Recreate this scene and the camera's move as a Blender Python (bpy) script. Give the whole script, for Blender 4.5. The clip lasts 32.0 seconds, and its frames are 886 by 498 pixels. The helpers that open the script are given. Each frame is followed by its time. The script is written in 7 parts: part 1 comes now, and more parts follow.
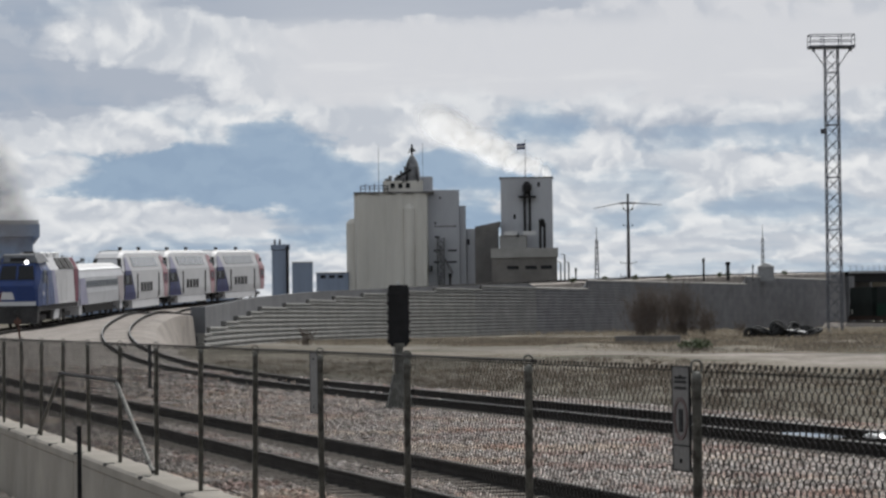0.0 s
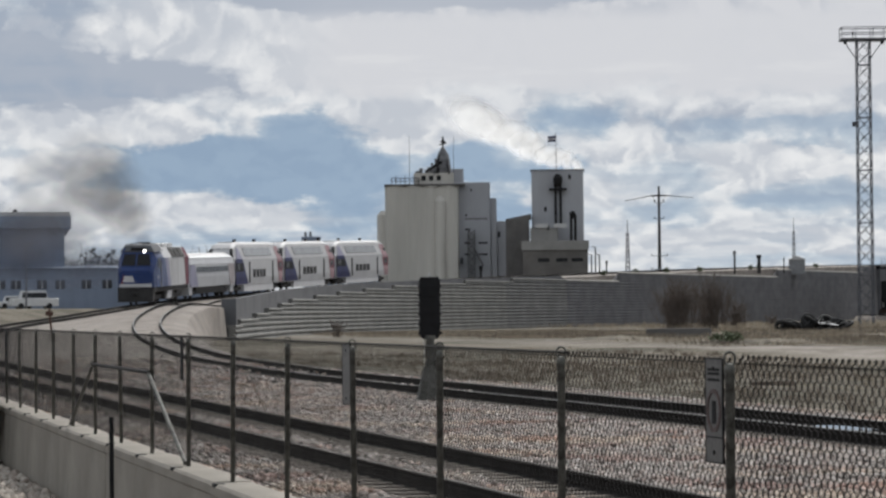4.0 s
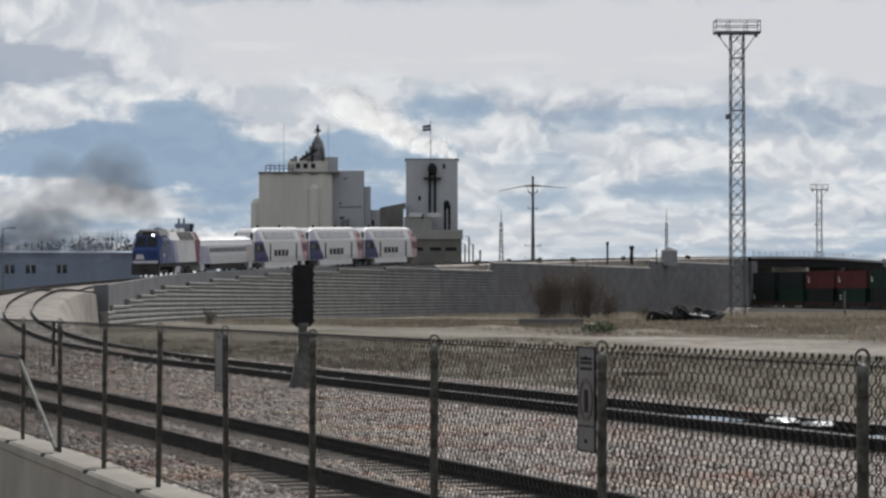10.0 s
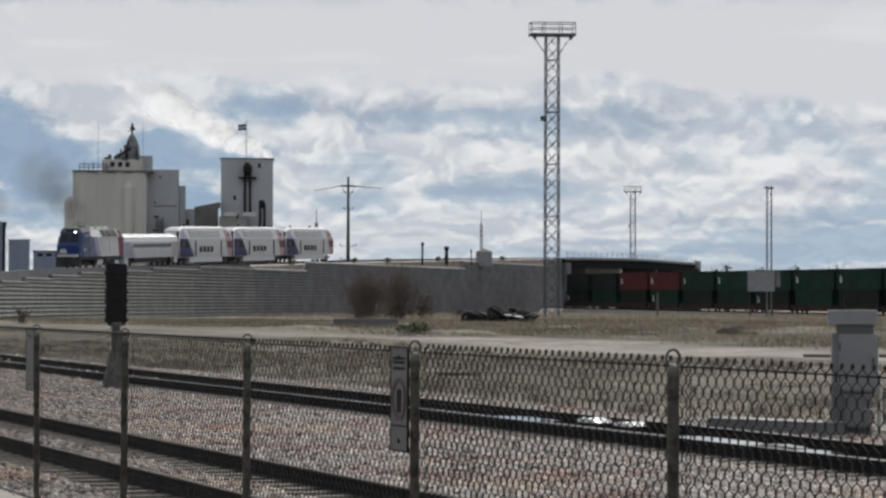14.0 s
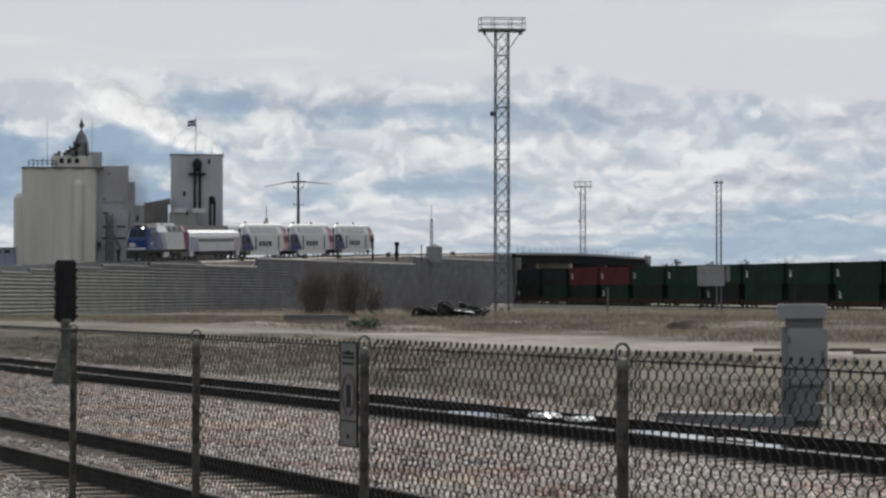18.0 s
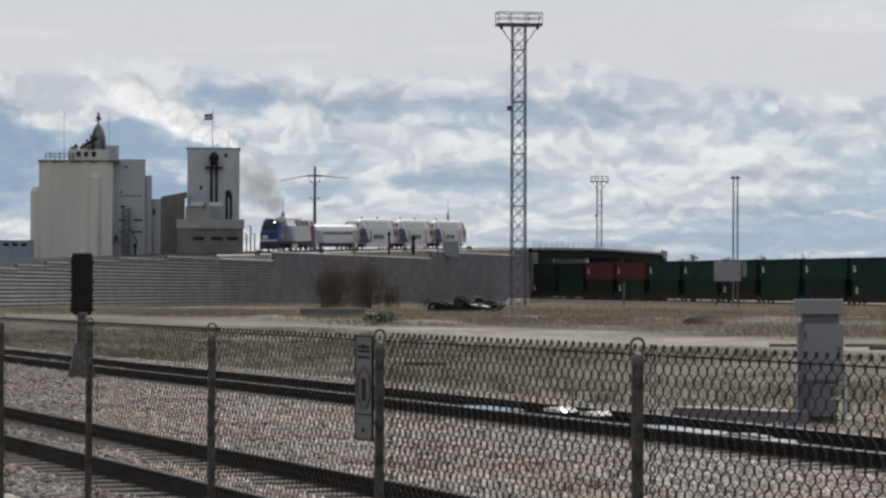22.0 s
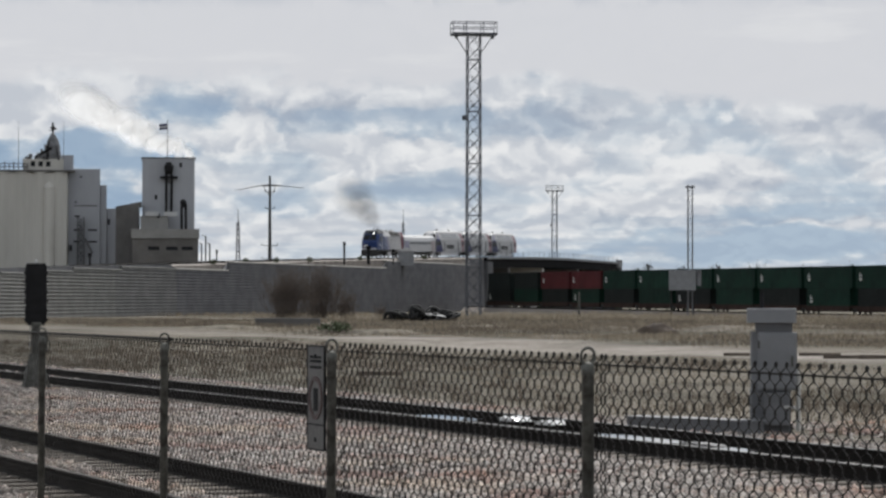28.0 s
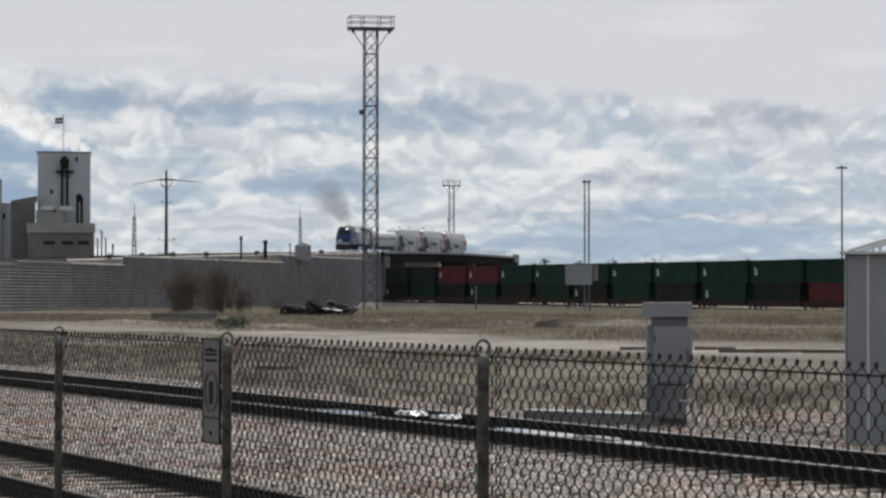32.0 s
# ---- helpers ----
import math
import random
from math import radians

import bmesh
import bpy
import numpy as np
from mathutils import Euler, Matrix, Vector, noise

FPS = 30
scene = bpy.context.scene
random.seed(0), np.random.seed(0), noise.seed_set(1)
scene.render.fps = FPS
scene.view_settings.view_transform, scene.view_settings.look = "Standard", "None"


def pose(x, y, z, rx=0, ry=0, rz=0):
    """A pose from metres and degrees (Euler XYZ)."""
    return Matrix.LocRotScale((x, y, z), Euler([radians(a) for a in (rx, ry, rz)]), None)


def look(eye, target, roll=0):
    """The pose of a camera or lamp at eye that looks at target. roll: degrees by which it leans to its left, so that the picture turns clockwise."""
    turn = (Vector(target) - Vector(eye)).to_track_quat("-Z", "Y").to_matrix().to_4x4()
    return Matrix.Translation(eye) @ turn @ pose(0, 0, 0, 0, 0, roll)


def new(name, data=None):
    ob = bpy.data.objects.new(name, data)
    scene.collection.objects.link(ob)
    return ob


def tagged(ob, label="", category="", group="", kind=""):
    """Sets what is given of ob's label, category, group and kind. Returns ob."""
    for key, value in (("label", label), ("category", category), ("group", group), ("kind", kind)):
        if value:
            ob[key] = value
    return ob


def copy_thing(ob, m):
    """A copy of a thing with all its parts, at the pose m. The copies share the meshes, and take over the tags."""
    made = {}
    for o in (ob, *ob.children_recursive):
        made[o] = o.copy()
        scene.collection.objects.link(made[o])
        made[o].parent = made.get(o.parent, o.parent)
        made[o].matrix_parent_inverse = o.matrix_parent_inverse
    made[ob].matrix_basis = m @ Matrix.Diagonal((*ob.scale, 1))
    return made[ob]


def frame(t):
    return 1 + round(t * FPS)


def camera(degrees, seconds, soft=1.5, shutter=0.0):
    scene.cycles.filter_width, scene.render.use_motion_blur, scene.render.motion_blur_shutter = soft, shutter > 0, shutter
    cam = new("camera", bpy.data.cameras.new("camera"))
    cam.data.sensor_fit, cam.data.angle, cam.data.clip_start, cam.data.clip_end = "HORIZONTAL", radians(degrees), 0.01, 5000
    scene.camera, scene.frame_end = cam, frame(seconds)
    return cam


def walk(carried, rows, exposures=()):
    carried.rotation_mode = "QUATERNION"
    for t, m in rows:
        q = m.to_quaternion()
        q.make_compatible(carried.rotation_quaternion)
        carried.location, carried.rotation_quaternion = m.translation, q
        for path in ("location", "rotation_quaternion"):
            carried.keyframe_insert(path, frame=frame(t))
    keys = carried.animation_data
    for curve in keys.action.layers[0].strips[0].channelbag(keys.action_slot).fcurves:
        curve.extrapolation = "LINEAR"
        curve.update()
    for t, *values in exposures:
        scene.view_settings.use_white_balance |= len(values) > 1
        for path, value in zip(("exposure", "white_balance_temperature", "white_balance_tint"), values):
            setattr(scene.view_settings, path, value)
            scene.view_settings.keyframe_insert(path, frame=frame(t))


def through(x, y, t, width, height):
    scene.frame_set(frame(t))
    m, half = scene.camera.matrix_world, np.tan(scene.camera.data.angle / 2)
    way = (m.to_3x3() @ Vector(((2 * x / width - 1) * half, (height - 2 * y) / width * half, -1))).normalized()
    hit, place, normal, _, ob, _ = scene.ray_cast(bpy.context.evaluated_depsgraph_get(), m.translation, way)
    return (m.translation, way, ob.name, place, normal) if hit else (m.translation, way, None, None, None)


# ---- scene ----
# ---- camera ----
ROWS = [
(0, -0.006, 0.007, 0.014, -6.235, 1.395, -0.666), (0.5, -0.016, 0.004, 0.011, -7.924, 1.412, -0.575), (1, -0.015, 0.001, 0.009, -8.261, 1.324, -0.587), (1.5, -0.014, -0.002, 0.008, -8.296, 1.276, -0.588),
(2, -0.014, -0.004, 0.010, -8.339, 1.262, -0.455), (2.5, -0.014, -0.005, 0.011, -8.271, 1.199, -0.471), (3, -0.017, -0.006, 0.012, -7.569, 1.162, -0.547), (3.5, -0.016, -0.006, 0.012, -7.194, 1.183, -0.636),
(4, -0.016, -0.009, 0.010, -6.847, 1.249, -0.560), (4.5, -0.012, -0.010, 0.011, -6.605, 1.288, -0.652), (6.5, -0.019, -0.012, 0.009, -5.955, 1.179, -0.711), (7, -0.017, -0.012, 0.011, -5.776, 1.174, -0.625),
(7.5, -0.019, -0.011, 0.011, -5.581, 1.173, -0.649), (8, -0.022, -0.011, 0.010, -5.582, 1.147, -0.561), (8.5, -0.020, -0.011, 0.011, -5.527, 1.129, -0.554), (9, -0.017, -0.012, 0.009, -5.300, 1.110, -0.599),
(9.5, -0.015, -0.013, 0.005, -5.097, 1.092, -0.340), (10, -0.018, -0.015, 0.005, -4.337, 1.010, -0.066), (10.5, -0.019, -0.015, 0.006, -3.697, 1.022, 0.035), (11, -0.018, -0.015, 0.004, -3.315, 1.004, 0.014),
(11.5, -0.015, -0.013, 0.005, -2.848, 1.016, 0.039), (12, -0.015, -0.009, 0.004, -2.330, 1.042, 0.204), (12.5, -0.013, -0.008, 0.004, -1.766, 1.059, 0.251), (13, -0.013, -0.006, 0.004, -1.369, 1.053, 0.242),
(13.5, -0.012, -0.002, 0.002, -1.143, 1.050, 0.199), (14, -0.012, -0.000, 0.002, -0.660, 1.017, 0.171), (14.5, -0.007, 0.003, 0.002, -0.258, 1.020, 0.193), (15, 0.000, 0.000, -0.000, 0.000, 1.000, 0.000),
(15.5, -0.002, -0.003, -0.001, 0.219, 1.020, 0.282), (17.5, -0.003, 0.022, -0.002, 0.631, 0.941, 0.004), (18, -0.007, 0.020, -0.001, 0.329, 0.929, -0.022), (18.5, -0.005, 0.013, -0.003, -0.310, 0.908, -0.069),
(19, -0.001, 0.011, -0.002, -0.262, 0.898, -0.255), (19.5, 0.002, 0.013, -0.002, -0.256, 0.867, -0.230), (20, -0.003, 0.012, -0.002, -0.236, 0.858, -0.054), (20.5, -0.003, 0.010, -0.001, -0.194, 0.862, 0.080),
(21, -0.003, 0.012, -0.002, -0.110, 0.840, 0.091), (21.5, -0.001, 0.013, -0.003, -0.053, 0.825, 0.126), (22, -0.004, 0.014, -0.003, 0.003, 0.817, 0.158), (22.5, -0.006, 0.016, -0.002, 0.040, 0.798, 0.205),
(23, -0.006, 0.014, -0.003, 0.131, 0.801, 0.295), (23.5, -0.008, 0.014, -0.003, 0.161, 0.790, 0.386), (24, -0.005, 0.011, -0.002, 0.161, 0.784, 0.289), (24.5, -0.002, 0.006, -0.002, 0.212, 0.766, 0.146),
(25, 0.002, 0.005, -0.004, 0.312, 0.751, 0.145), (25.5, 0.001, 0.001, -0.004, 0.435, 0.733, 0.140), (27.5, 0.014, -0.010, -0.001, 0.807, 0.805, -0.034), (28, 0.011, -0.008, -0.001, 0.891, 1.007, 0.070),
(28.5, 0.012, -0.003, -0.003, 0.911, 1.056, 0.160), (29, 0.015, -0.004, -0.004, 0.990, 1.015, 0.088), (29.5, 0.016, -0.004, -0.004, 1.492, 0.990, 0.151), (30, 0.013, -0.001, -0.004, 1.802, 0.980, 0.278),
(30.5, 0.011, 0.000, -0.003, 1.910, 0.965, 0.371), (31, 0.012, -0.004, -0.005, 2.291, 0.973, 0.288), (31.5, 0.015, -0.006, -0.006, 2.657, 0.959, 0.154), (32, 0.017, -0.007, -0.008, 2.939, 0.902, 0.052)]
EYE = 1.75


def hand_held(x, y, z, yaw, pitch, roll):
    return pose(x, y, EYE + z, 0, 0, -yaw) @ pose(0, 0, 0, 90 + pitch) @ pose(0, 0, 0, 0, 0, roll)


cam = camera(17.49, 32.0, soft=2.6)
walk(cam, [(r[0], hand_held(*r[1:])) for r in ROWS], exposures=[(0, 0.0, 6380, 10), (32, 0.0, 6380, 10)])

# ---- world and sun ----
SUN_AZ, SUN_EL = 15.0, 47.0


class Nodes:
    """Short-hand for building a node tree."""

    def __init__(self, tree):
        self.t = tree
        self.t.nodes.clear()

    def add(self, kind, **sets):
        n = self.t.nodes.new(kind)
        for k, v in sets.items():
            if k == "op":
                n.operation = v
            elif k == "clamp":
                n.use_clamp = v
            elif k == "interp":
                n.interpolation_type = v
            elif k == "dtype":
                n.data_type = v
            elif k == "blend":
                n.blend_type = v
        return n

    def link(self, a, b):
        self.t.links.new(a, b)

    def put(self, sock, v):
        if v is None:
            return
        if isinstance(v, bpy.types.NodeSocket):
            self.link(v, sock)
        elif isinstance(v, (tuple, list)) and len(v) == 3 and sock.type == "RGBA":
            sock.default_value = (*v, 1)
        else:
            sock.default_value = v

    def math(self, op, a, b=None, c=None, clamp=False):
        n = self.add("ShaderNodeMath", op=op, clamp=clamp)
        for s, v in zip(n.inputs, (a, b, c)):
            self.put(s, v)
        return n.outputs[0]

    def noise(self, vec, scale, detail=4, rough=0.55, distort=0.0):
        n = self.add("ShaderNodeTexNoise")
        self.put(n.inputs["Vector"], vec)
        n.inputs["Scale"].default_value, n.inputs["Detail"].default_value = scale, detail
        n.inputs["Roughness"].default_value, n.inputs["Distortion"].default_value = rough, distort
        return n.outputs["Fac"]

    def step(self, v, a, b, lo=0.0, hi=1.0):
        n = self.add("ShaderNodeMapRange", interp="SMOOTHSTEP")
        for s, x in zip(n.inputs, (v, a, b, lo, hi)):
            self.put(s, x)
        return n.outputs[0]

    def mix(self, f, a, b, blend="MIX"):
        n = self.add("ShaderNodeMix", dtype="RGBA", blend=blend)
        self.put(n.inputs[0], f), self.put(n.inputs[6], a), self.put(n.inputs[7], b)
        return n.outputs[2]

    def xyz(self, x, y, z):
        n = self.add("ShaderNodeCombineXYZ")
        for s, v in zip(n.inputs, (x, y, z)):
            self.put(s, v)
        return n.outputs[0]

    def blob(self, u, v, cu, cv, ru, rv):
        """1 inside an ellipse round (cu, cv), soft to 0 at its edge."""
        a = self.math("DIVIDE", self.math("SUBTRACT", u, cu), ru)
        b = self.math("DIVIDE", self.math("SUBTRACT", v, cv), rv)
        q = self.math("ADD", self.math("MULTIPLY", a, a), self.math("MULTIPLY", b, b))
        return self.step(q, 0.0, 1.0, 1.0, 0.0)


# blue gaps, bright heaps and grey undersides: bearing, height, half-widths, weight
GAPS = ((-10.64, 2.89, 3.2, 0.62, -0.9), (-12.3, 3.2, 1.0, 0.25, -0.25), (-9.2, 2.56, 1.8, 0.5, -0.5), (-9.4, 3.71, 1.0, 0.36, -0.5), (-5.6, 2.97, 1.5, 0.5, -0.7), (-5.5, 2.07, 0.8, 0.33, -0.6),
        (-8.75, 1.88, 1.0, 0.4, -0.3), (-3.8, 3.68, 1.4, 0.42, -0.35), (0.45, 2.26, 1.5, 0.42, -0.35), (-2.33, 2.59, 1.3, 0.3, -0.15), (-0.24, 3.61, 2.2, 0.4, -0.3), (2.68, 3.57, 1.0, 0.33, -0.2),
        (7.18, 1.1, 3.7, 0.28, -0.5), (7.4, 1.68, 2.7, 0.16, -0.3), (9.18, 2.02, 1.0, 0.28, -0.2), (-2.58, 1.96, 1.0, 0.3, -0.2))
HEAPS = ((-13.97, 3.77, 2.2, 0.42, 0.45), (-14.2, 2.91, 1.5, 0.3, 0.5), (-12.77, 2.15, 3.7, 0.36, 0.5), (-11.6, 5.37, 2.4, 1.0, 0.4), (-8.6, 4.29, 1.3, 0.5, 0.45), (-6.6, 4.11, 1.9, 0.6, 0.4),
         (-7.7, 3.5, 1.5, 0.33, 0.3), (-3.1, 3.49, 0.65, 0.4, 0.45), (-0.41, 4.05, 3.3, 0.3, 0.35), (-0.66, 2.72, 1.3, 0.4, 0.35), (0.21, 2.94, 1.7, 0.25, 0.4), (8.84, 3.63, 1.8, 0.65, 0.4),
         (6.51, 2.52, 1.4, 0.36, 0.4), (5.28, 1.85, 2.2, 0.2, 0.25), (2.46, 2.78, 1.3, 0.45, 0.25), (-4.82, 3.28, 1.2, 0.4, 0.4), (10.06, 2.57, 1.0, 0.28, 0.25))
BASES = ((-13.3, 4.6, 2.5, 0.52, 1.7), (-14.6, 5.7, 1.2, 0.75, 0.9), (-7.6, 6.32, 4.2, 0.36, 1.6), (-4.87, 6.25, 1.5, 0.16, 0.6), (-16.4, 4.9, 1.4, 1.0, 1.3), (-0.24, 3.72, 2.6, 0.36, 0.5),
         (-3.4, 3.86, 1.1, 0.27, 0.4), (2.7, 3.63, 1.2, 0.3, 0.45), (3.9, 3.63, 0.55, 0.25, 0.35), (9.4, 3.52, 0.9, 0.42, 0.45), (7.95, 3.41, 0.65, 0.2, 0.4), (6.84, 2.35, 1.1, 0.2, 0.45),
         (0.66, 2.3, 1.0, 0.3, 0.25), (5.6, 1.56, 2.9, 0.12, 0.35), (9.2, 1.51, 1.8, 0.1, 0.35))


def make_world():
    world = bpy.data.worlds.new("sky")
    world.use_nodes = True
    scene.world = world
    n = Nodes(world.node_tree)
    out = n.add("ShaderNodeOutputWorld")
    co = n.add("ShaderNodeTexCoord")
    sep = n.add("ShaderNodeSeparateXYZ")
    n.link(co.outputs["Generated"], sep.inputs[0])
    x, y, z = sep.outputs
    sky = n.add("ShaderNodeTexSky")
    sky.sky_type, sky.sun_disc = "NISHITA", False
    sky.sun_elevation, sky.sun_rotation = radians(SUN_EL), radians(SUN_AZ)
    sky.air_density, sky.dust_density, sky.ozone_density = 1.0, 0.6, 1.2
    # the blue seen in the gaps is that of a higher, drier sky
    n.link(n.xyz(n.math("MULTIPLY", x, 0.6), n.math("MULTIPLY", y, 0.6), n.math("ADD", n.math("ABSOLUTE", z), 0.34)), sky.inputs[0])
    clear = n.add("ShaderNodeBackground")
    n.link(n.mix(1.0, sky.outputs[0], (0.93, 1.04, 1.0), "MULTIPLY"), clear.inputs[0])
    clear.inputs[1].default_value = 0.068
    u = n.math("MULTIPLY", n.math("ARCTAN2", x, y), 57.2958)
    v = n.math("MULTIPLY", n.math("ARCSINE", z), 57.2958)
    # cloud space: flattened into streaks towards the horizon
    cu_ = n.math("MULTIPLY", u, 0.42)
    cv_ = n.math("MULTIPLY", n.math("LOGARITHM", n.math("ADD", n.math("MAXIMUM", v, 0.0), 1.5), 2.71828), 2.5)
    flat = n.xyz(cu_, cv_, 3.7)
    wu = n.math("MULTIPLY", n.math("SUBTRACT", n.noise(flat, 1.3, 5, 0.6), 0.5), 1.1)
    wv = n.math("MULTIPLY", n.math("SUBTRACT", n.noise(n.xyz(cu_, cv_, 9.1), 1.5, 5, 0.6), 0.5), 0.6)

    def billows(up):
        """Heaped cloud of four sizes."""
        q = n.xyz(n.math("ADD", cu_, wu), n.math("ADD", n.math("ADD", cv_, up), wv), 3.7)
        f = n.math("MULTIPLY", n.noise(q, 0.42, 3, 0.5), 0.46)
        for scale, weight in ((1.25, 0.27), (3.1, 0.18), (7.5, 0.11)):
            vo = n.add("ShaderNodeTexVoronoi")
            vo.feature = "SMOOTH_F1"
            n.link(q, vo.inputs["Vector"])
            vo.inputs["Scale"].default_value = scale
            f = n.math("ADD", f, n.math("MULTIPLY", n.math("SUBTRACT", 1.0, n.math("MULTIPLY", vo.outputs["Distance"], 1.3)), weight))
        return f

    form, above = billows(0.0), billows(0.13)
    # ragged coordinates, so that heaps and gaps have torn edges
    ru_, rv_ = (n.noise(n.xyz(n.math("MULTIPLY", u, 0.55), n.math("MULTIPLY", v, 1.3), k), 1.0, 7, 0.62) for k in (21.3, 47.9))
    U = n.math("ADD", u, n.math("MULTIPLY", n.math("SUBTRACT", ru_, 0.5), 2.6))
    V = n.math("ADD", v, n.math("MULTIPLY", n.math("SUBTRACT", rv_, 0.5), 1.1))

    def placed(f, spots, texture=None):
        for cu, cv, ru, rv, w in spots:
            g = n.math("MULTIPLY", n.blob(U, V, cu, cv, ru * 1.25, rv * 1.3), w)
            f = n.math("ADD", f, n.math("MULTIPLY", g, texture) if texture else g)
        return f

    bank = n.math("ADD", V, n.math("MULTIPLY", n.math("SUBTRACT", form, 0.5), 1.1))
    bank = n.math("ADD", bank, n.math("MULTIPLY", n.step(u, 3.5, 6.5), 0.55))
    front = n.math("MULTIPLY", n.step(u, -11.0, -8.5), n.step(u, 40, 80, 1.0, 0.0))
    veil = n.math("MULTIPLY", n.math("MULTIPLY", n.step(bank, 4.1, 4.5), front), n.step(v, 11, 30, 1.0, 0.2))
    streak = n.noise(n.xyz(n.math("MULTIPLY", u, 0.22), n.math("MULTIPLY", v, 2.6), 5.5), 1.0, 6, 0.6, 0.3)
    cover = n.math("ADD", 0.66, n.math("MULTIPLY", n.math("SUBTRACT", form, 0.5), 0.9))
    cover = n.math("ADD", cover, n.math("MULTIPLY", n.math("MULTIPLY", n.math("SUBTRACT", streak, 0.52), 1.6), n.step(v, 0.9, 2.6, 1.0, 0.25)))
    cover = placed(cover, GAPS)
    cover = placed(cover, HEAPS)
    cover = n.math("ADD", cover, n.math("MULTIPLY", veil, 0.5))
    dense = n.step(cover, 0.10, 0.72)
    low = n.step(u, -6.0, 2.0, 0.3, 0.52)
    cloud = n.math("ADD", low, n.math("MULTIPLY", dense, n.math("SUBTRACT", 1.0, low)))
    # tops catch the light, undersides are grey
    slope = n.math("SUBTRACT", form, above)
    lit = n.step(slope, -0.08, 0.06)
    grey = n.math("MULTIPLY", n.math("SUBTRACT", 1.0, lit), n.step(u, -9.0, -3.0, 0.6, 0.55))
    grey = placed(grey, BASES, n.step(form, 0.15, 0.42))
    grey = n.math("MINIMUM", grey, 1.0)
    plain = n.math("MULTIPLY", veil, n.step(v, 5.7, 6.1, 0.95, 0.2))
    grey = n.math("MULTIPLY", grey, n.math("SUBTRACT", 1.0, plain))
    col = n.mix(n.step(cover, 0.35, 0.8), (0.535, 0.60, 0.65), (0.725, 0.735, 0.745))
    col = n.mix(veil, col, (0.655, 0.66, 0.68))
    wisp = n.math("MULTIPLY", n.step(n.noise(n.xyz(n.math("MULTIPLY", u, 0.22), n.math("MULTIPLY", v, 1.5), 1.0), 0.9, 5, 0.55), 0.55, 0.7), veil)
    col = n.mix(n.math("MULTIPLY", wisp, 0.5), col, (0.75, 0.75, 0.75))
    crest = n.math("MULTIPLY", n.math("MULTIPLY", n.step(slope, 0.02, 0.12), dense), n.math("SUBTRACT", 1.0, veil))
    col = n.mix(n.math("MULTIPLY", crest, 0.75), col, (0.84, 0.84, 0.83))
    col = n.mix(n.math("MULTIPLY", grey, 0.85), col, (0.355, 0.40, 0.475))
    cl = n.add("ShaderNodeBackground")
    n.link(col, cl.inputs[0])
    cl.inputs[1].default_value = 1.0
    m = n.add("ShaderNodeMixShader")
    n.link(cloud, m.inputs[0]), n.link(clear.outputs[0], m.inputs[1]), n.link(cl.outputs[0], m.inputs[2])
    n.link(m.outputs[0], out.inputs[0])


make_world()
lamp = bpy.data.lights.new("sun", "SUN")
lamp.energy, lamp.angle, lamp.color = 3.1, radians(0.6), (1.0, 0.96, 0.9)
sun = new("sun", lamp)
_a, _e = radians(SUN_AZ), radians(SUN_EL)
sun.matrix_world = look(Vector((math.sin(_a) * math.cos(_e), math.cos(_a) * math.cos(_e), math.sin(_e))) * 50, (0, 0, 0))

# ---- materials ----


def mat(name, color, rough=0.7, metal=0.0, vary=0.25, scale=2.0, bump=0.2, fine=40.0, stain=None, stain_at=(0.55, 0.75), piece=0.0, stretch=(1, 1, 1), dist=0.01, spec=0.5):
    """A surface with variation at two scales, stains of another colour, relief, and a change of tone from piece to piece."""
    m = bpy.data.materials.new(name)
    m.use_nodes = True
    n = Nodes(m.node_tree)
    out, b = n.add("ShaderNodeOutputMaterial"), n.add("ShaderNodeBsdfPrincipled")
    n.link(b.outputs[0], out.inputs[0])
    g = n.add("ShaderNodeTexCoord")
    mp = n.add("ShaderNodeMapping")
    mp.inputs["Scale"].default_value = stretch
    n.link(g.outputs["Object"], mp.inputs[0])
    co = mp.outputs[0]
    big, small = n.noise(co, scale, 5, 0.6), n.noise(co, fine, 4, 0.6)
    lo = tuple(c * (1 - vary) for c in color)
    hi = tuple(min(1, c * (1 + vary)) for c in color)
    col = n.mix(n.step(big, 0.3, 0.7), lo, hi)
    col = n.mix(n.math("MULTIPLY", n.step(small, 0.35, 0.7), 0.5 * vary), col, tuple(c * 0.45 for c in color))
    if stain:
        col = n.mix(n.math("MULTIPLY", n.step(n.noise(co, scale * 1.7, 7, 0.65, 0.5), *stain_at), 0.8), col, stain)
    if piece:
        oi = n.add("ShaderNodeObjectInfo")
        col = n.mix(n.math("MULTIPLY", oi.outputs["Random"], piece), col, tuple(c * 0.35 for c in color))
    n.link(col, b.inputs["Base Color"])
    n.put(b.inputs["Roughness"], n.step(small, 0.2, 0.8, max(0.02, rough - 0.12), min(1, rough + 0.12)))
    b.inputs["Metallic"].default_value = metal
    b.inputs["Specular IOR Level"].default_value = spec
    if bump:
        bp = n.add("ShaderNodeBump")
        bp.inputs["Strength"].default_value, bp.inputs["Distance"].default_value = bump, dist
        n.link(n.math("ADD", small, big), bp.inputs["Height"])
        n.link(bp.outputs[0], b.inputs["Normal"])
    return m


def glow(name, color, strength):
    m = bpy.data.materials.new(name)
    m.use_nodes = True
    b = m.node_tree.nodes["Principled BSDF"]
    b.inputs["Base Color"].default_value = (*color, 1)
    b.inputs["Emission Color"].default_value = (*color, 1)
    b.inputs["Emission Strength"].default_value = strength
    return m


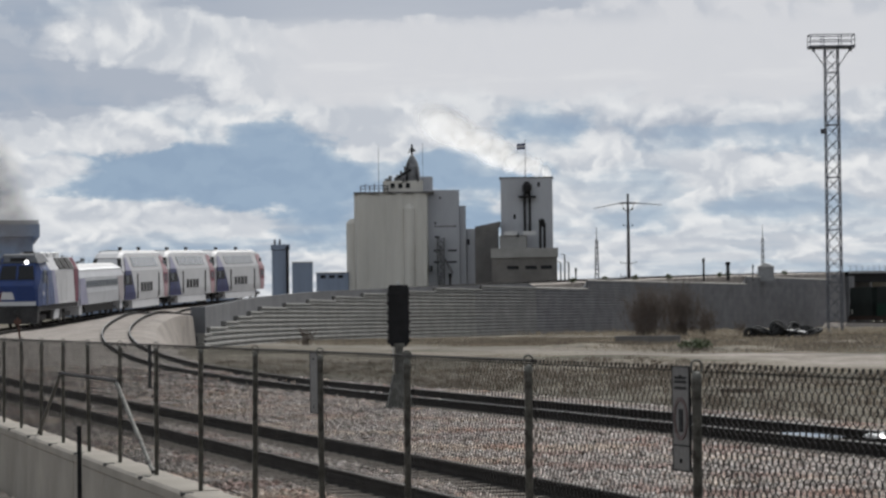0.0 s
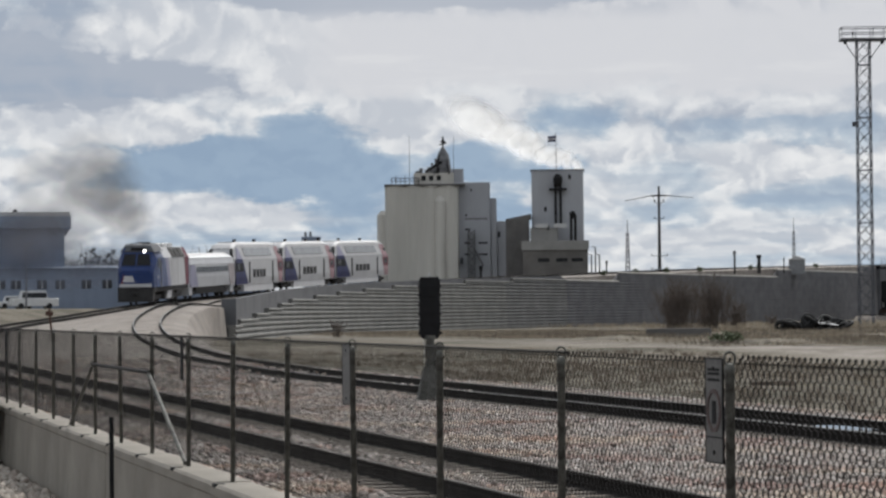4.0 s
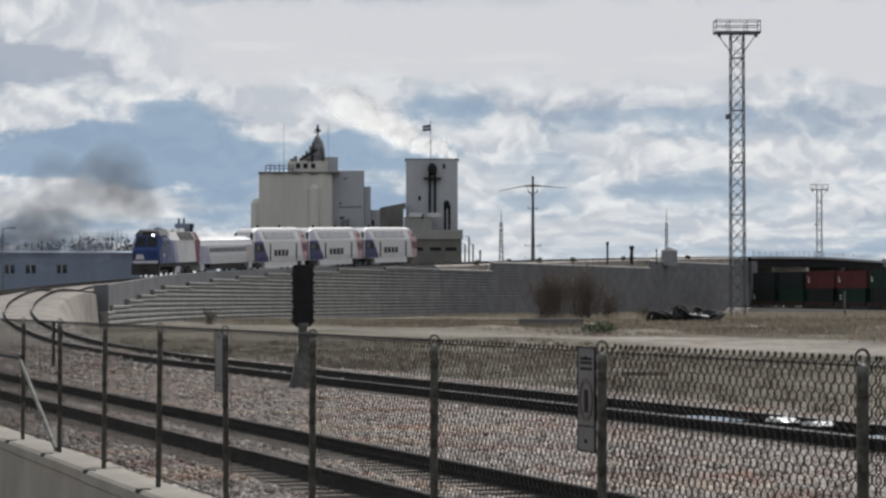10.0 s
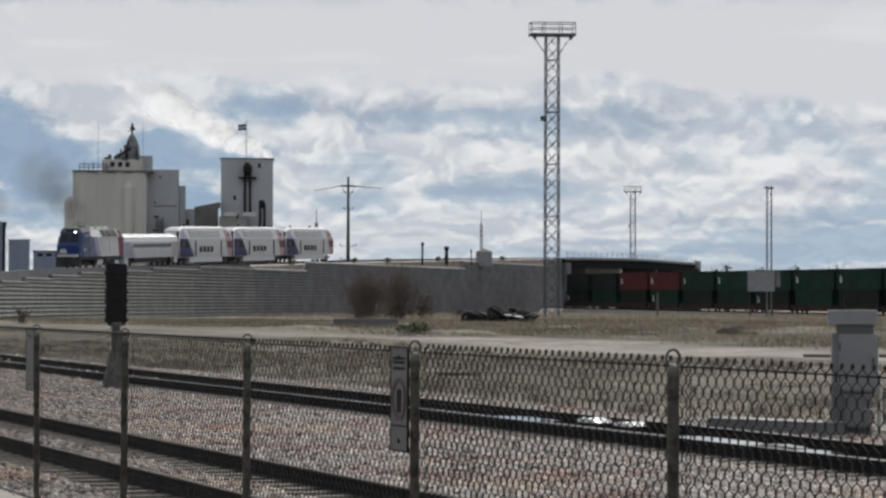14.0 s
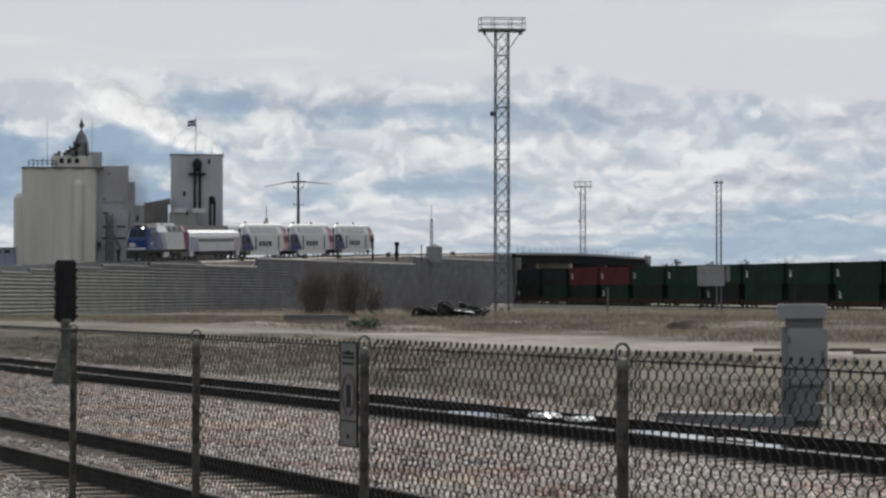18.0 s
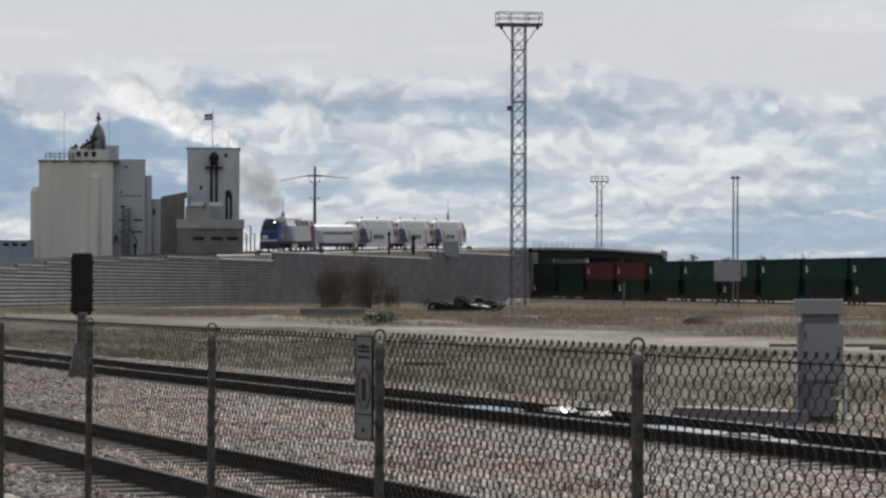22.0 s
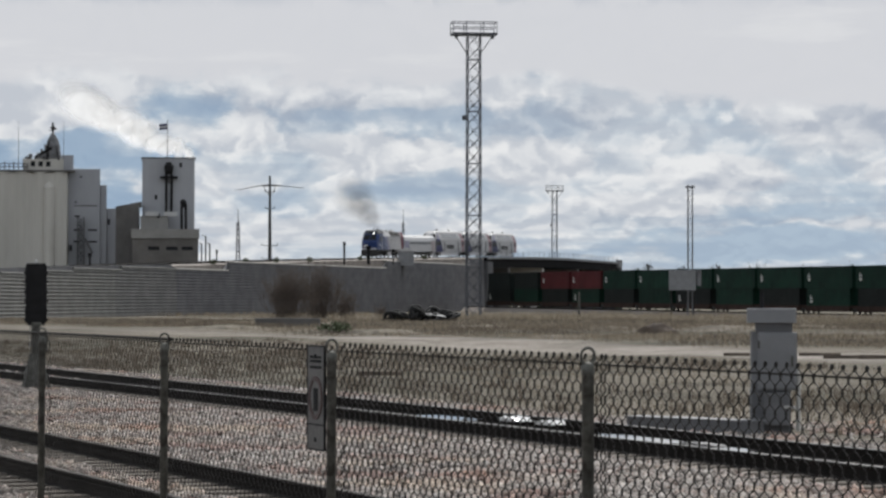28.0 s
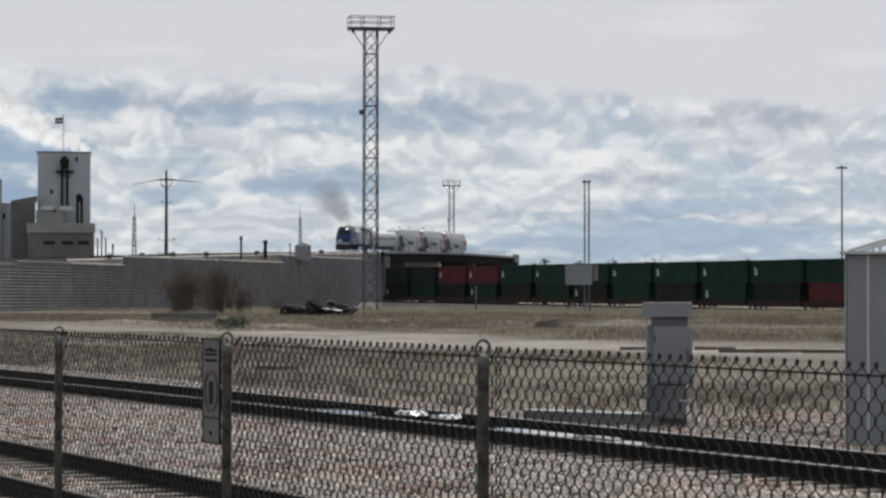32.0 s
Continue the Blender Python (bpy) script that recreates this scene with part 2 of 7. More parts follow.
def puff_mat(name, color, alpha, through, grain):
    """Thin smoke on a dome: densest at its crown, ragged, clear towards the rim; light passes into it as well as bouncing off."""
    m = bpy.data.materials.new(name)
    m.use_nodes = True
    n = Nodes(m.node_tree)
    out = n.add("ShaderNodeOutputMaterial")
    tr, df, tl, lit, mx = (n.add(k) for k in ("ShaderNodeBsdfTransparent", "ShaderNodeBsdfDiffuse", "ShaderNodeBsdfTranslucent", "ShaderNodeMixShader", "ShaderNodeMixShader"))
    df.inputs[0].default_value = tl.inputs[0].default_value = (*color, 1)
    lit.inputs[0].default_value = through
    n.link(df.outputs[0], lit.inputs[1]), n.link(tl.outputs[0], lit.inputs[2])
    g, oi = n.add("ShaderNodeTexCoord"), n.add("ShaderNodeObjectInfo")
    sep = n.add("ShaderNodeSeparateXYZ")
    n.link(g.outputs["Object"], sep.inputs[0])
    rag = n.noise(n.xyz(n.math("ADD", sep.outputs[0], n.math("MULTIPLY", oi.outputs["Random"], 40.0)), sep.outputs[1], sep.outputs[2]), grain, 3, 0.5, 0.4)
    r2 = n.math("ADD", n.math("MULTIPLY", sep.outputs[0], sep.outputs[0]), n.math("MULTIPLY", sep.outputs[2], sep.outputs[2]))
    r2 = n.math("ADD", r2, n.math("MULTIPLY", n.math("SUBTRACT", rag, 0.5), 0.9))
    f = n.math("MULTIPLY", n.step(r2, 0.0, 0.85, 1.0, 0.0), n.step(rag, 0.2, 0.7, alpha * 0.4, alpha))
    n.link(f, mx.inputs[0]), n.link(tr.outputs[0], mx.inputs[1]), n.link(lit.outputs[0], mx.inputs[2])
    n.link(mx.outputs[0], out.inputs[0])
    return m


A0 = radians(-20.09)
CA, SA = math.cos(A0), math.sin(A0)


def ground_mat():
    m = bpy.data.materials.new("ground_soil")
    m.use_nodes = True
    n = Nodes(m.node_tree)
    out, b = n.add("ShaderNodeOutputMaterial"), n.add("ShaderNodeBsdfPrincipled")
    n.link(b.outputs[0], out.inputs[0])
    b.inputs["Roughness"].default_value = 0.95
    b.inputs["Specular IOR Level"].default_value = 0.2
    g = n.add("ShaderNodeTexCoord")
    co = g.outputs["Object"]
    sep = n.add("ShaderNodeSeparateXYZ")
    n.link(co, sep.inputs[0])
    pp = n.math("SUBTRACT", n.math("MULTIPLY", sep.outputs[0], CA), n.math("MULTIPLY", sep.outputs[1], SA))
    ll = n.math("ADD", n.math("MULTIPLY", sep.outputs[0], SA), n.math("MULTIPLY", sep.outputs[1], CA))
    wob = n.noise(co, 0.09, 5, 0.6)
    pw = n.math("ADD", pp, n.math("MULTIPLY", n.math("SUBTRACT", wob, 0.5), 9.0))
    fine, mid, big = n.noise(co, 26, 4, 0.7), n.noise(co, 2.2, 6, 0.65), n.noise(co, 0.055, 8, 0.66, 0.4)
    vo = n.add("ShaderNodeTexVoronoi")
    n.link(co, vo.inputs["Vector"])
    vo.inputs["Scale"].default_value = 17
    # cells darken towards their edges: the shade between stones, put into the colour
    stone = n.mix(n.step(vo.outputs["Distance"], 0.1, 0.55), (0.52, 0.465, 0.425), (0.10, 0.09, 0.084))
    stone = n.mix(n.math("MULTIPLY", n.step(mid, 0.45, 0.7), 0.45), stone, (0.29, 0.235, 0.22))
    grass = n.mix(n.step(mid, 0.35, 0.68), (0.115, 0.102, 0.08), (0.225, 0.202, 0.165))
    grass = n.mix(n.math("MULTIPLY", n.step(big, 0.46, 0.56), 0.85), grass, (0.07, 0.066, 0.048))
    grass = n.mix(n.math("MULTIPLY", n.step(n.noise(co, 0.6, 6, 0.65, 0.5), 0.5, 0.62), 0.6), grass, (0.105, 0.09, 0.068))
    grass = n.mix(n.math("MULTIPLY", n.step(fine, 0.5, 0.75), 0.4), grass, (0.11, 0.09, 0.066))
    grass = n.mix(n.math("MULTIPLY", n.step(n.noise(co, 0.028, 7, 0.66, 0.3), 0.5, 0.62), 0.6), grass, (0.255, 0.225, 0.182))
    pale = n.mix(n.step(mid, 0.3, 0.7), (0.27, 0.24, 0.215), (0.40, 0.362, 0.325))
    road = n.math("MULTIPLY", n.math("MULTIPLY", n.step(pw, 37.5, 40.5), n.step(pw, 43.5, 47.0, 1.0, 0.0)), n.step(ll, 105, 165, 0.9, 0.3))
    road = n.math("MULTIPLY", road, n.step(n.noise(co, 0.1, 8, 0.66, 0.3), 0.36, 0.56, 0.35, 1.0))
    pale = n.mix(n.math("MULTIPLY", n.step(n.noise(n.xyz(pp, n.math("MULTIPLY", ll, 0.25), 0.0), 0.7, 7, 0.65), 0.48, 0.66), 0.55), pale, (0.19, 0.165, 0.14))
    bare = n.math("MULTIPLY", n.step(n.noise(co, 0.04, 7, 0.65, 0.3), 0.55, 0.66), n.step(pp, 20, 30))
    col = n.mix(n.math("MAXIMUM", road, n.math("MULTIPLY", bare, 0.35)), grass, pale)
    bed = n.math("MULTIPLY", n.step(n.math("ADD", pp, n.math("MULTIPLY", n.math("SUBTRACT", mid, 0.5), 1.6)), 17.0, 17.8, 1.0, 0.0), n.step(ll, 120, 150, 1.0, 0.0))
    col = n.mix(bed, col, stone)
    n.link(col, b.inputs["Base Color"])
    bp = n.add("ShaderNodeBump")
    bp.inputs["Strength"].default_value, bp.inputs["Distance"].default_value = 0.7, 0.05
    n.link(n.math("ADD", fine, n.math("SUBTRACT", mid, vo.outputs["Distance"])), bp.inputs["Height"])
    n.link(bp.outputs[0], b.inputs["Normal"])
    return m


M_GROUND = ground_mat()
M_BALLAST = mat("pale_ballast", (0.235, 0.208, 0.186), 0.95, vary=0.2, scale=0.5, bump=0.8, fine=14, dist=0.05, stain=(0.30, 0.25, 0.2))
M_RAIL = mat("rail_steel", (0.014, 0.012, 0.011), 0.9, 0.0, vary=0.35, scale=3, bump=0.2, spec=0.12)
M_RAILTOP = mat("worn_rail_head", (0.15, 0.147, 0.145), 0.5, 0.6, vary=0.25, scale=4, bump=0.05)
M_RUSTHEAD = mat("rusty_rail_head", (0.06, 0.05, 0.043), 0.7, 0.2, vary=0.35, scale=3, bump=0.1)
M_TIE = mat("tie_wood", (0.15, 0.128, 0.108), 0.9, vary=0.4, scale=4, bump=0.5, stretch=(1, 6, 1), piece=0.4)
M_CONC = mat("barrier_concrete", (0.285, 0.26, 0.222), 0.9, vary=0.16, scale=0.8, bump=0.3, fine=30, stain=(0.2, 0.18, 0.155), stain_at=(0.52, 0.75), piece=0.15)
# the wall's paler left tones hold its finish and the sunlight on it
M_WALL = mat("wall_block", (0.125, 0.124, 0.131), 0.92, vary=0.2, scale=0.35, bump=0.4, fine=6, stain=(0.13, 0.127, 0.125), stain_at=(0.55, 0.75), piece=0.12, stretch=(1, 1, 1.5))
M_WALLMID = mat("mid_wall_block", (0.165, 0.163, 0.16), 0.92, vary=0.18, scale=0.4, bump=0.4, fine=6, stain=(0.13, 0.128, 0.125), stain_at=(0.5, 0.75), piece=0.15, stretch=(1, 1, 1.5))
M_WALLPALE = mat("pale_wall_block", (0.19, 0.188, 0.178), 0.92, vary=0.16, scale=0.5, bump=0.4, fine=6, stain=(0.19, 0.185, 0.17), stain_at=(0.55, 0.75), piece=0.15, stretch=(1, 1, 1.5))
M_COPE = mat("coping_concrete", (0.42, 0.40, 0.37), 0.9, vary=0.15, scale=0.5, bump=0.2, fine=9)
M_PARA = mat("parapet_concrete", (0.10, 0.102, 0.11), 0.9, vary=0.2, scale=0.25, bump=0.2, fine=9, stain=(0.07, 0.07, 0.072))
M_LEDGE2 = mat("edge_concrete", (0.22, 0.225, 0.235), 0.9, vary=0.15, scale=0.3, bump=0.2, fine=9)
M_GALV = mat("weathered_galvanised", (0.125, 0.125, 0.112), 0.65, 0.35, vary=0.45, scale=9, bump=0.3, fine=60, stain=(0.04, 0.034, 0.03), stain_at=(0.48, 0.66), piece=0.25)
M_WIRE = mat("fence_wire", (0.03, 0.028, 0.026), 0.8, 0.0, vary=0.3, scale=5, bump=0.0, spec=0.2)
M_DARK = mat("black_paint", (0.011, 0.011, 0.012), 0.75, vary=0.3, scale=3, bump=0.1, spec=0.25)
M_BLACK = mat("dark_underframe", (0.022, 0.021, 0.021), 0.85, vary=0.4, scale=2, bump=0.3)
M_GREYBOX = mat("grey_cabinet_paint", (0.20, 0.205, 0.215), 0.55, vary=0.1, scale=1.5, bump=0.05, stain=(0.2, 0.185, 0.165), stain_at=(0.6, 0.8))
M_STEEL = mat("mast_steel", (0.15, 0.152, 0.16), 0.6, 0.4, vary=0.3, scale=0.6, bump=0.1, stain=(0.08, 0.06, 0.05))
M_SOOT = mat("sooty_roof", (0.05, 0.055, 0.065), 0.6, vary=0.3, scale=1.2, bump=0.05)
M_BUFF = mat("car_buff", (0.29, 0.255, 0.26), 0.5, vary=0.12, scale=0.8, bump=0.02)
M_GIRDER = mat("girder_black", (0.008, 0.008, 0.009), 0.9, vary=0.3, scale=0.5, bump=0.1, spec=0.08)
M_EARTH = mat("dug_earth", (0.075, 0.056, 0.043), 0.95, vary=0.4, scale=2.0, bump=0.6, fine=12, dist=0.05)
M_TOWER = mat("tower_steel", (0.075, 0.08, 0.095), 0.55, 0.3, vary=0.3, scale=0.6, bump=0.1, stain=(0.05, 0.04, 0.035))
M_WHITE = mat("car_white", (0.47, 0.468, 0.475), 0.55, vary=0.06, scale=0.6, bump=0.03, stain=(0.55, 0.53, 0.5), stain_at=(0.62, 0.85))
M_SILVER = mat("car_silver", (0.46, 0.465, 0.48), 0.5, 0.35, vary=0.08, scale=0.6, bump=0.05, stain=(0.42, 0.41, 0.4), stain_at=(0.6, 0.85))
M_ROOFW = mat("car_roof", (0.5, 0.5, 0.5), 0.45, vary=0.1, scale=0.7, bump=0.05, stain=(0.4, 0.39, 0.37), stain_at=(0.55, 0.8))
M_BLUE = mat("loco_blue", (0.009, 0.029, 0.12), 0.3, vary=0.12, scale=0.8, bump=0.02, spec=0.35)
M_NAVY = mat("car_navy", (0.022, 0.026, 0.095), 0.5, vary=0.2, scale=0.8, bump=0.02, spec=0.2)
M_LILAC = mat("car_lilac", (0.25, 0.245, 0.33), 0.5, vary=0.12, scale=0.8, bump=0.02, spec=0.3)
M_PINK = mat("car_pink", (0.36, 0.225, 0.24), 0.5, vary=0.15, scale=0.8, bump=0.02, spec=0.3)
M_RED = mat("car_red", (0.135, 0.024, 0.04), 0.5, vary=0.2, scale=0.8, bump=0.02, spec=0.2)
M_COACH = mat("coach_blue", (0.008, 0.032, 0.115), 0.55, spec=0.25, vary=0.15, scale=0.7, bump=0.06, stain=(0.008, 0.025, 0.08))
M_GLASS = mat("dark_window_glass", (0.008, 0.009, 0.011), 0.28, vary=0.1, scale=1, bump=0.0, spec=0.25)
M_GREYGLASS = mat("grey_tinted_glass", (0.19, 0.20, 0.205), 0.12, vary=0.15, scale=0.8, bump=0.0)
M_SILO = mat("silo_plaster", (0.48, 0.465, 0.43), 0.9, vary=0.09, scale=0.16, bump=0.15, fine=2, stain=(0.33, 0.31, 0.27), stain_at=(0.56, 0.8), stretch=(1, 1, 0.12))
M_MILL = mat("mill_white", (0.345, 0.355, 0.38), 0.85, vary=0.08, scale=0.14, bump=0.1, fine=2, stain=(0.36, 0.36, 0.36), stain_at=(0.58, 0.8), stretch=(1, 1, 0.25))
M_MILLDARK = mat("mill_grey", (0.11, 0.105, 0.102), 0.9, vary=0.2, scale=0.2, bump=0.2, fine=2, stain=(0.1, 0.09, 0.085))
M_BRICKY = mat("mill_brown", (0.125, 0.118, 0.112), 0.9, vary=0.2, scale=0.2, bump=0.2, fine=2, stain=(0.14, 0.12, 0.1))
# blue-grey deepened: the smoke haze before the sheds is mixed into the colour
M_SHED = mat("hazed_blue_grey_cladding", (0.185, 0.225, 0.30), 0.7, vary=0.08, scale=0.2, bump=0.15, fine=3, stretch=(4, 4, 0.3))
M_FASCIA = mat("pale_fascia", (0.46, 0.46, 0.46), 0.7, vary=0.1, scale=0.3, bump=0.1)
M_GREEN = mat("container_green", (0.004, 0.027, 0.017), 0.7, vary=0.35, scale=0.5, bump=0.1, piece=0.5, stain=(0.02, 0.03, 0.02), stain_at=(0.6, 0.8), spec=0.12)
M_CRED = mat("container_red", (0.075, 0.014, 0.016), 0.7, spec=0.12, vary=0.2, scale=0.5, bump=0.1, piece=0.25)
M_CGREY = mat("container_dark", (0.010, 0.014, 0.013), 0.7, spec=0.12, vary=0.3, scale=0.5, bump=0.1, piece=0.5)
M_RUST = mat("well_car_rust", (0.085, 0.042, 0.03), 0.85, vary=0.35, scale=1, bump=0.2)
M_WELL = mat("well_car_brown", (0.034, 0.02, 0.016), 0.9, vary=0.35, scale=1, bump=0.2, spec=0.15)
M_PALE = mat("pale_sign_back", (0.50, 0.50, 0.48), 0.6, vary=0.08, scale=1, bump=0.05)
M_SIGN = mat("dull_sign_face", (0.105, 0.1, 0.094), 0.5, vary=0.12, scale=4, bump=0.03)
M_SIGNRED = mat("faded_sign_red", (0.06, 0.03, 0.028), 0.5, vary=0.2, scale=6, bump=0.02)
M_TWIG = mat("bare_twig", (0.125, 0.1, 0.085), 0.9, vary=0.3, scale=3, bump=0.1)
M_TURF = mat("worn_turf", (0.15, 0.13, 0.098), 0.95, vary=0.4, scale=0.9, bump=0.5, fine=9, dist=0.05)
M_WEED = mat("dark_weed", (0.105, 0.085, 0.062), 0.9, vary=0.4, scale=0.8, bump=0.0)
M_SAGE = mat("sage_leaf", (0.085, 0.105, 0.055), 0.85, vary=0.35, scale=2, bump=0.0)
M_FAR = mat("far_foliage", (0.115, 0.115, 0.118), 0.9, vary=0.35, scale=0.4, bump=0.0)
M_POLE = mat("weathered_pole", (0.035, 0.034, 0.036), 0.85, vary=0.3, scale=1.5, bump=0.2)
M_WOOD = mat("old_timber", (0.12, 0.095, 0.075), 0.9, vary=0.35, scale=3, bump=0.4, stretch=(1, 5, 1), piece=0.3)
M_SMOKE = puff_mat("diesel_smoke", (0.11, 0.1, 0.095), 0.34, 0.5, 1.0)
M_HAZE = puff_mat("drifting_smoke", (0.16, 0.15, 0.15), 0.36, 0.5, 0.7)
M_LOWHAZE = puff_mat("low_blue_haze", (0.11, 0.125, 0.165), 0.55, 0.5, 0.6)
M_STEAM = puff_mat("mill_steam", (0.97, 0.97, 0.97), 0.95, 0.85, 0.5)
M_STEAMTHIN = puff_mat("thin_mill_steam", (0.97, 0.97, 0.97), 0.55, 0.85, 0.5)
M_HEAD = glow("headlight", (1.0, 0.97, 0.9), 4.0)
M_CAR = mat("vehicle_white", (0.6, 0.6, 0.6), 0.3, vary=0.05, scale=1, bump=0.0)
M_TYRE = mat("tyre_rubber", (0.013, 0.013, 0.013), 0.8, vary=0.2, scale=4, bump=0.1)


def water_mat():
    m = bpy.data.materials.new("puddle_water")
    m.use_nodes = True
    b = m.node_tree.nodes["Principled BSDF"]
    b.inputs["Base Color"].default_value = (0.03, 0.028, 0.025, 1)
    b.inputs["Roughness"].default_value, b.inputs["IOR"].default_value = 0.03, 1.33
    return m


M_WATER = water_mat()
M_LEDGE = mat("mill_ledge", (0.25, 0.245, 0.235), 0.9, vary=0.12, scale=0.2, bump=0.1, fine=2, stain=(0.22, 0.21, 0.2))


# ---- building helpers ----
class Mesh:
    """Collects boxes, tubes and sweeps into one mesh."""

    def __init__(self):
        self.v, self.f = [], []

    def quad_box(self, lo, hi, m=None):
        """Eight corners: lower ring lo, upper ring hi, four points each."""
        k = len(self.v)
        pts = [Vector(p) for p in (*lo, *hi)]
        self.v += [m @ p if m else p for p in pts]
        self.f += [(k + 3, k + 2, k + 1, k), (k + 4, k + 5, k + 6, k + 7)]
        self.f += [(k + i, k + (i + 1) % 4, k + 4 + (i + 1) % 4, k + 4 + i) for i in range(4)]
        return self

    def box(self, x0, x1, y0, y1, z0, z1, m=None, taper=0.0):
        t = taper
        return self.quad_box([(x0, y0, z0), (x1, y0, z0), (x1, y1, z0), (x0, y1, z0)], [(x0 + t, y0 + t, z1), (x1 - t, y0 + t, z1), (x1 - t, y1 - t, z1), (x0 + t, y1 - t, z1)], m)

    def chamfer(self, x0, x1, y0, y1, z0, z1, c, m=None):
        """A box with its upright edges cut and its top edge eased."""
        ring = [(x0 + c, y0), (x1 - c, y0), (x1, y0 + c), (x1, y1 - c), (x1 - c, y1), (x0 + c, y1), (x0, y1 - c), (x0, y0 + c)]
        cx, cy = (x0 + x1) / 2, (y0 + y1) / 2
        sx, sy = 1 - c / (x1 - x0), 1 - c / (y1 - y0)
        top = [((px - cx) * sx + cx, (py - cy) * sy + cy) for px, py in ring]
        return self.rings([[(*p, z0) for p in ring], [(*p, z1 - c * 0.5) for p in ring], [(*p, z1) for p in top]], True, m)

    def rings(self, rings, caps=True, m=None, closed=True):
        k, n = len(self.v), len(rings[0])
        for r in rings:
            self.v += [m @ Vector(p) if m else Vector(p) for p in r]
        for i in range(len(rings) - 1):
            for j in range(n if closed else n - 1):
                a, b = k + i * n + j, k + i * n + (j + 1) % n
                self.f.append((a, b, b + n, a + n))
        if caps:
            self.f.append(tuple(k + j for j in reversed(range(n))))
            e = k + (len(rings) - 1) * n
            self.f.append(tuple(e + j for j in range(n)))
        return self

    def tube(self, p0, p1, r0, r1=None, n=6, caps=True):
        p0, p1 = Vector(p0), Vector(p1)
        r1 = r0 if r1 is None else r1
        d = (p1 - p0).normalized()
        s = d.orthogonal().normalized()
        t = d.cross(s)
        ang = [2 * math.pi * i / n for i in range(n)]
        return self.rings([[p + (s * math.cos(a) + t * math.sin(a)) * r for a in ang] for p, r in ((p0, r0), (p1, r1))], caps)

    def disc(self, c, axis, r, depth, n=16):
        c, axis = Vector(c), Vector(axis).normalized()
        return self.tube(c, c + axis * depth, r, r, n)

    def lathe(self, prof, n=20, m=None):
        return self.rings([[(r * math.cos(2 * math.pi * i / n), r * math.sin(2 * math.pi * i / n), z) for i in range(n)] for r, z in prof], True, m)

    def sweep(self, prof, path, closed=True, caps=True):
        """prof: (offset to the right, height); path: rows of x, y, z, heading."""
        rr = []
        for x, y, z, h in path:
            rr.append([(x + math.cos(h) * o, y - math.sin(h) * o, z + q) for o, q in prof])
        return self.rings(rr, caps and closed, None, closed)

    def data(self, name, material, smooth=False):
        me = bpy.data.meshes.new(name)
        me.from_pydata([tuple(p) for p in self.v], [], self.f)
        me.materials.append(material)
        if smooth:
            me.polygons.foreach_set("use_smooth", [True] * len(me.polygons))
        me.update()
        return me


def part(name, bm, material, parent, label="", smooth=False):
    ob = new(name, bm.data(name, material, smooth) if isinstance(bm, Mesh) else bm)
    ob.parent = parent
    if label:
        ob["label"] = label
    return ob


def thing(name, m, label, category, group="", kind=""):
    ob = new(name)
    ob.matrix_world = m
    return tagged(ob, label, category, group, kind)


def solid(name, bm, material, label, category, group="", kind="", m=None, smooth=False):
    ob = new(name, bm.data(name, material, smooth))
    if m:
        ob.matrix_world = m
    return tagged(ob, label, category, group, kind)


def PL(p, l, z=0.0):
    """A point p metres to the right of the line along the fence, l metres along it."""
    return Vector((p * CA + l * SA, -p * SA + l * CA, z))


def AZ(az, d, z=0.0):
    return Vector((d * math.sin(radians(az)), d * math.cos(radians(az)), z))


def high(el, d):
    return EYE + d * math.tan(radians(el))


def facing(az, d, z=0.0, turn=0.0):
    """A frame at that bearing whose x runs to the right as seen from the eye and y away from it."""
    p = AZ(az, d, z)
    return pose(p.x, p.y, p.z, 0, 0, -az + turn)


ALONG = pose(0, 0, 0, 0, 0, 20.09)   # x = p, y = l

# ---- the railway's lines ----
ZS = [-110, -60, 0, 50, 100, 150, 200, 250, 300, 350, 400, 450, 520, 600]
ZV = [0.18, 0.50, 1.5, 2.8, 3.95, 5.25, 6.5, 7.6, 8.65, 9.55, 10.4, 10.9, 10.8, 10.3]


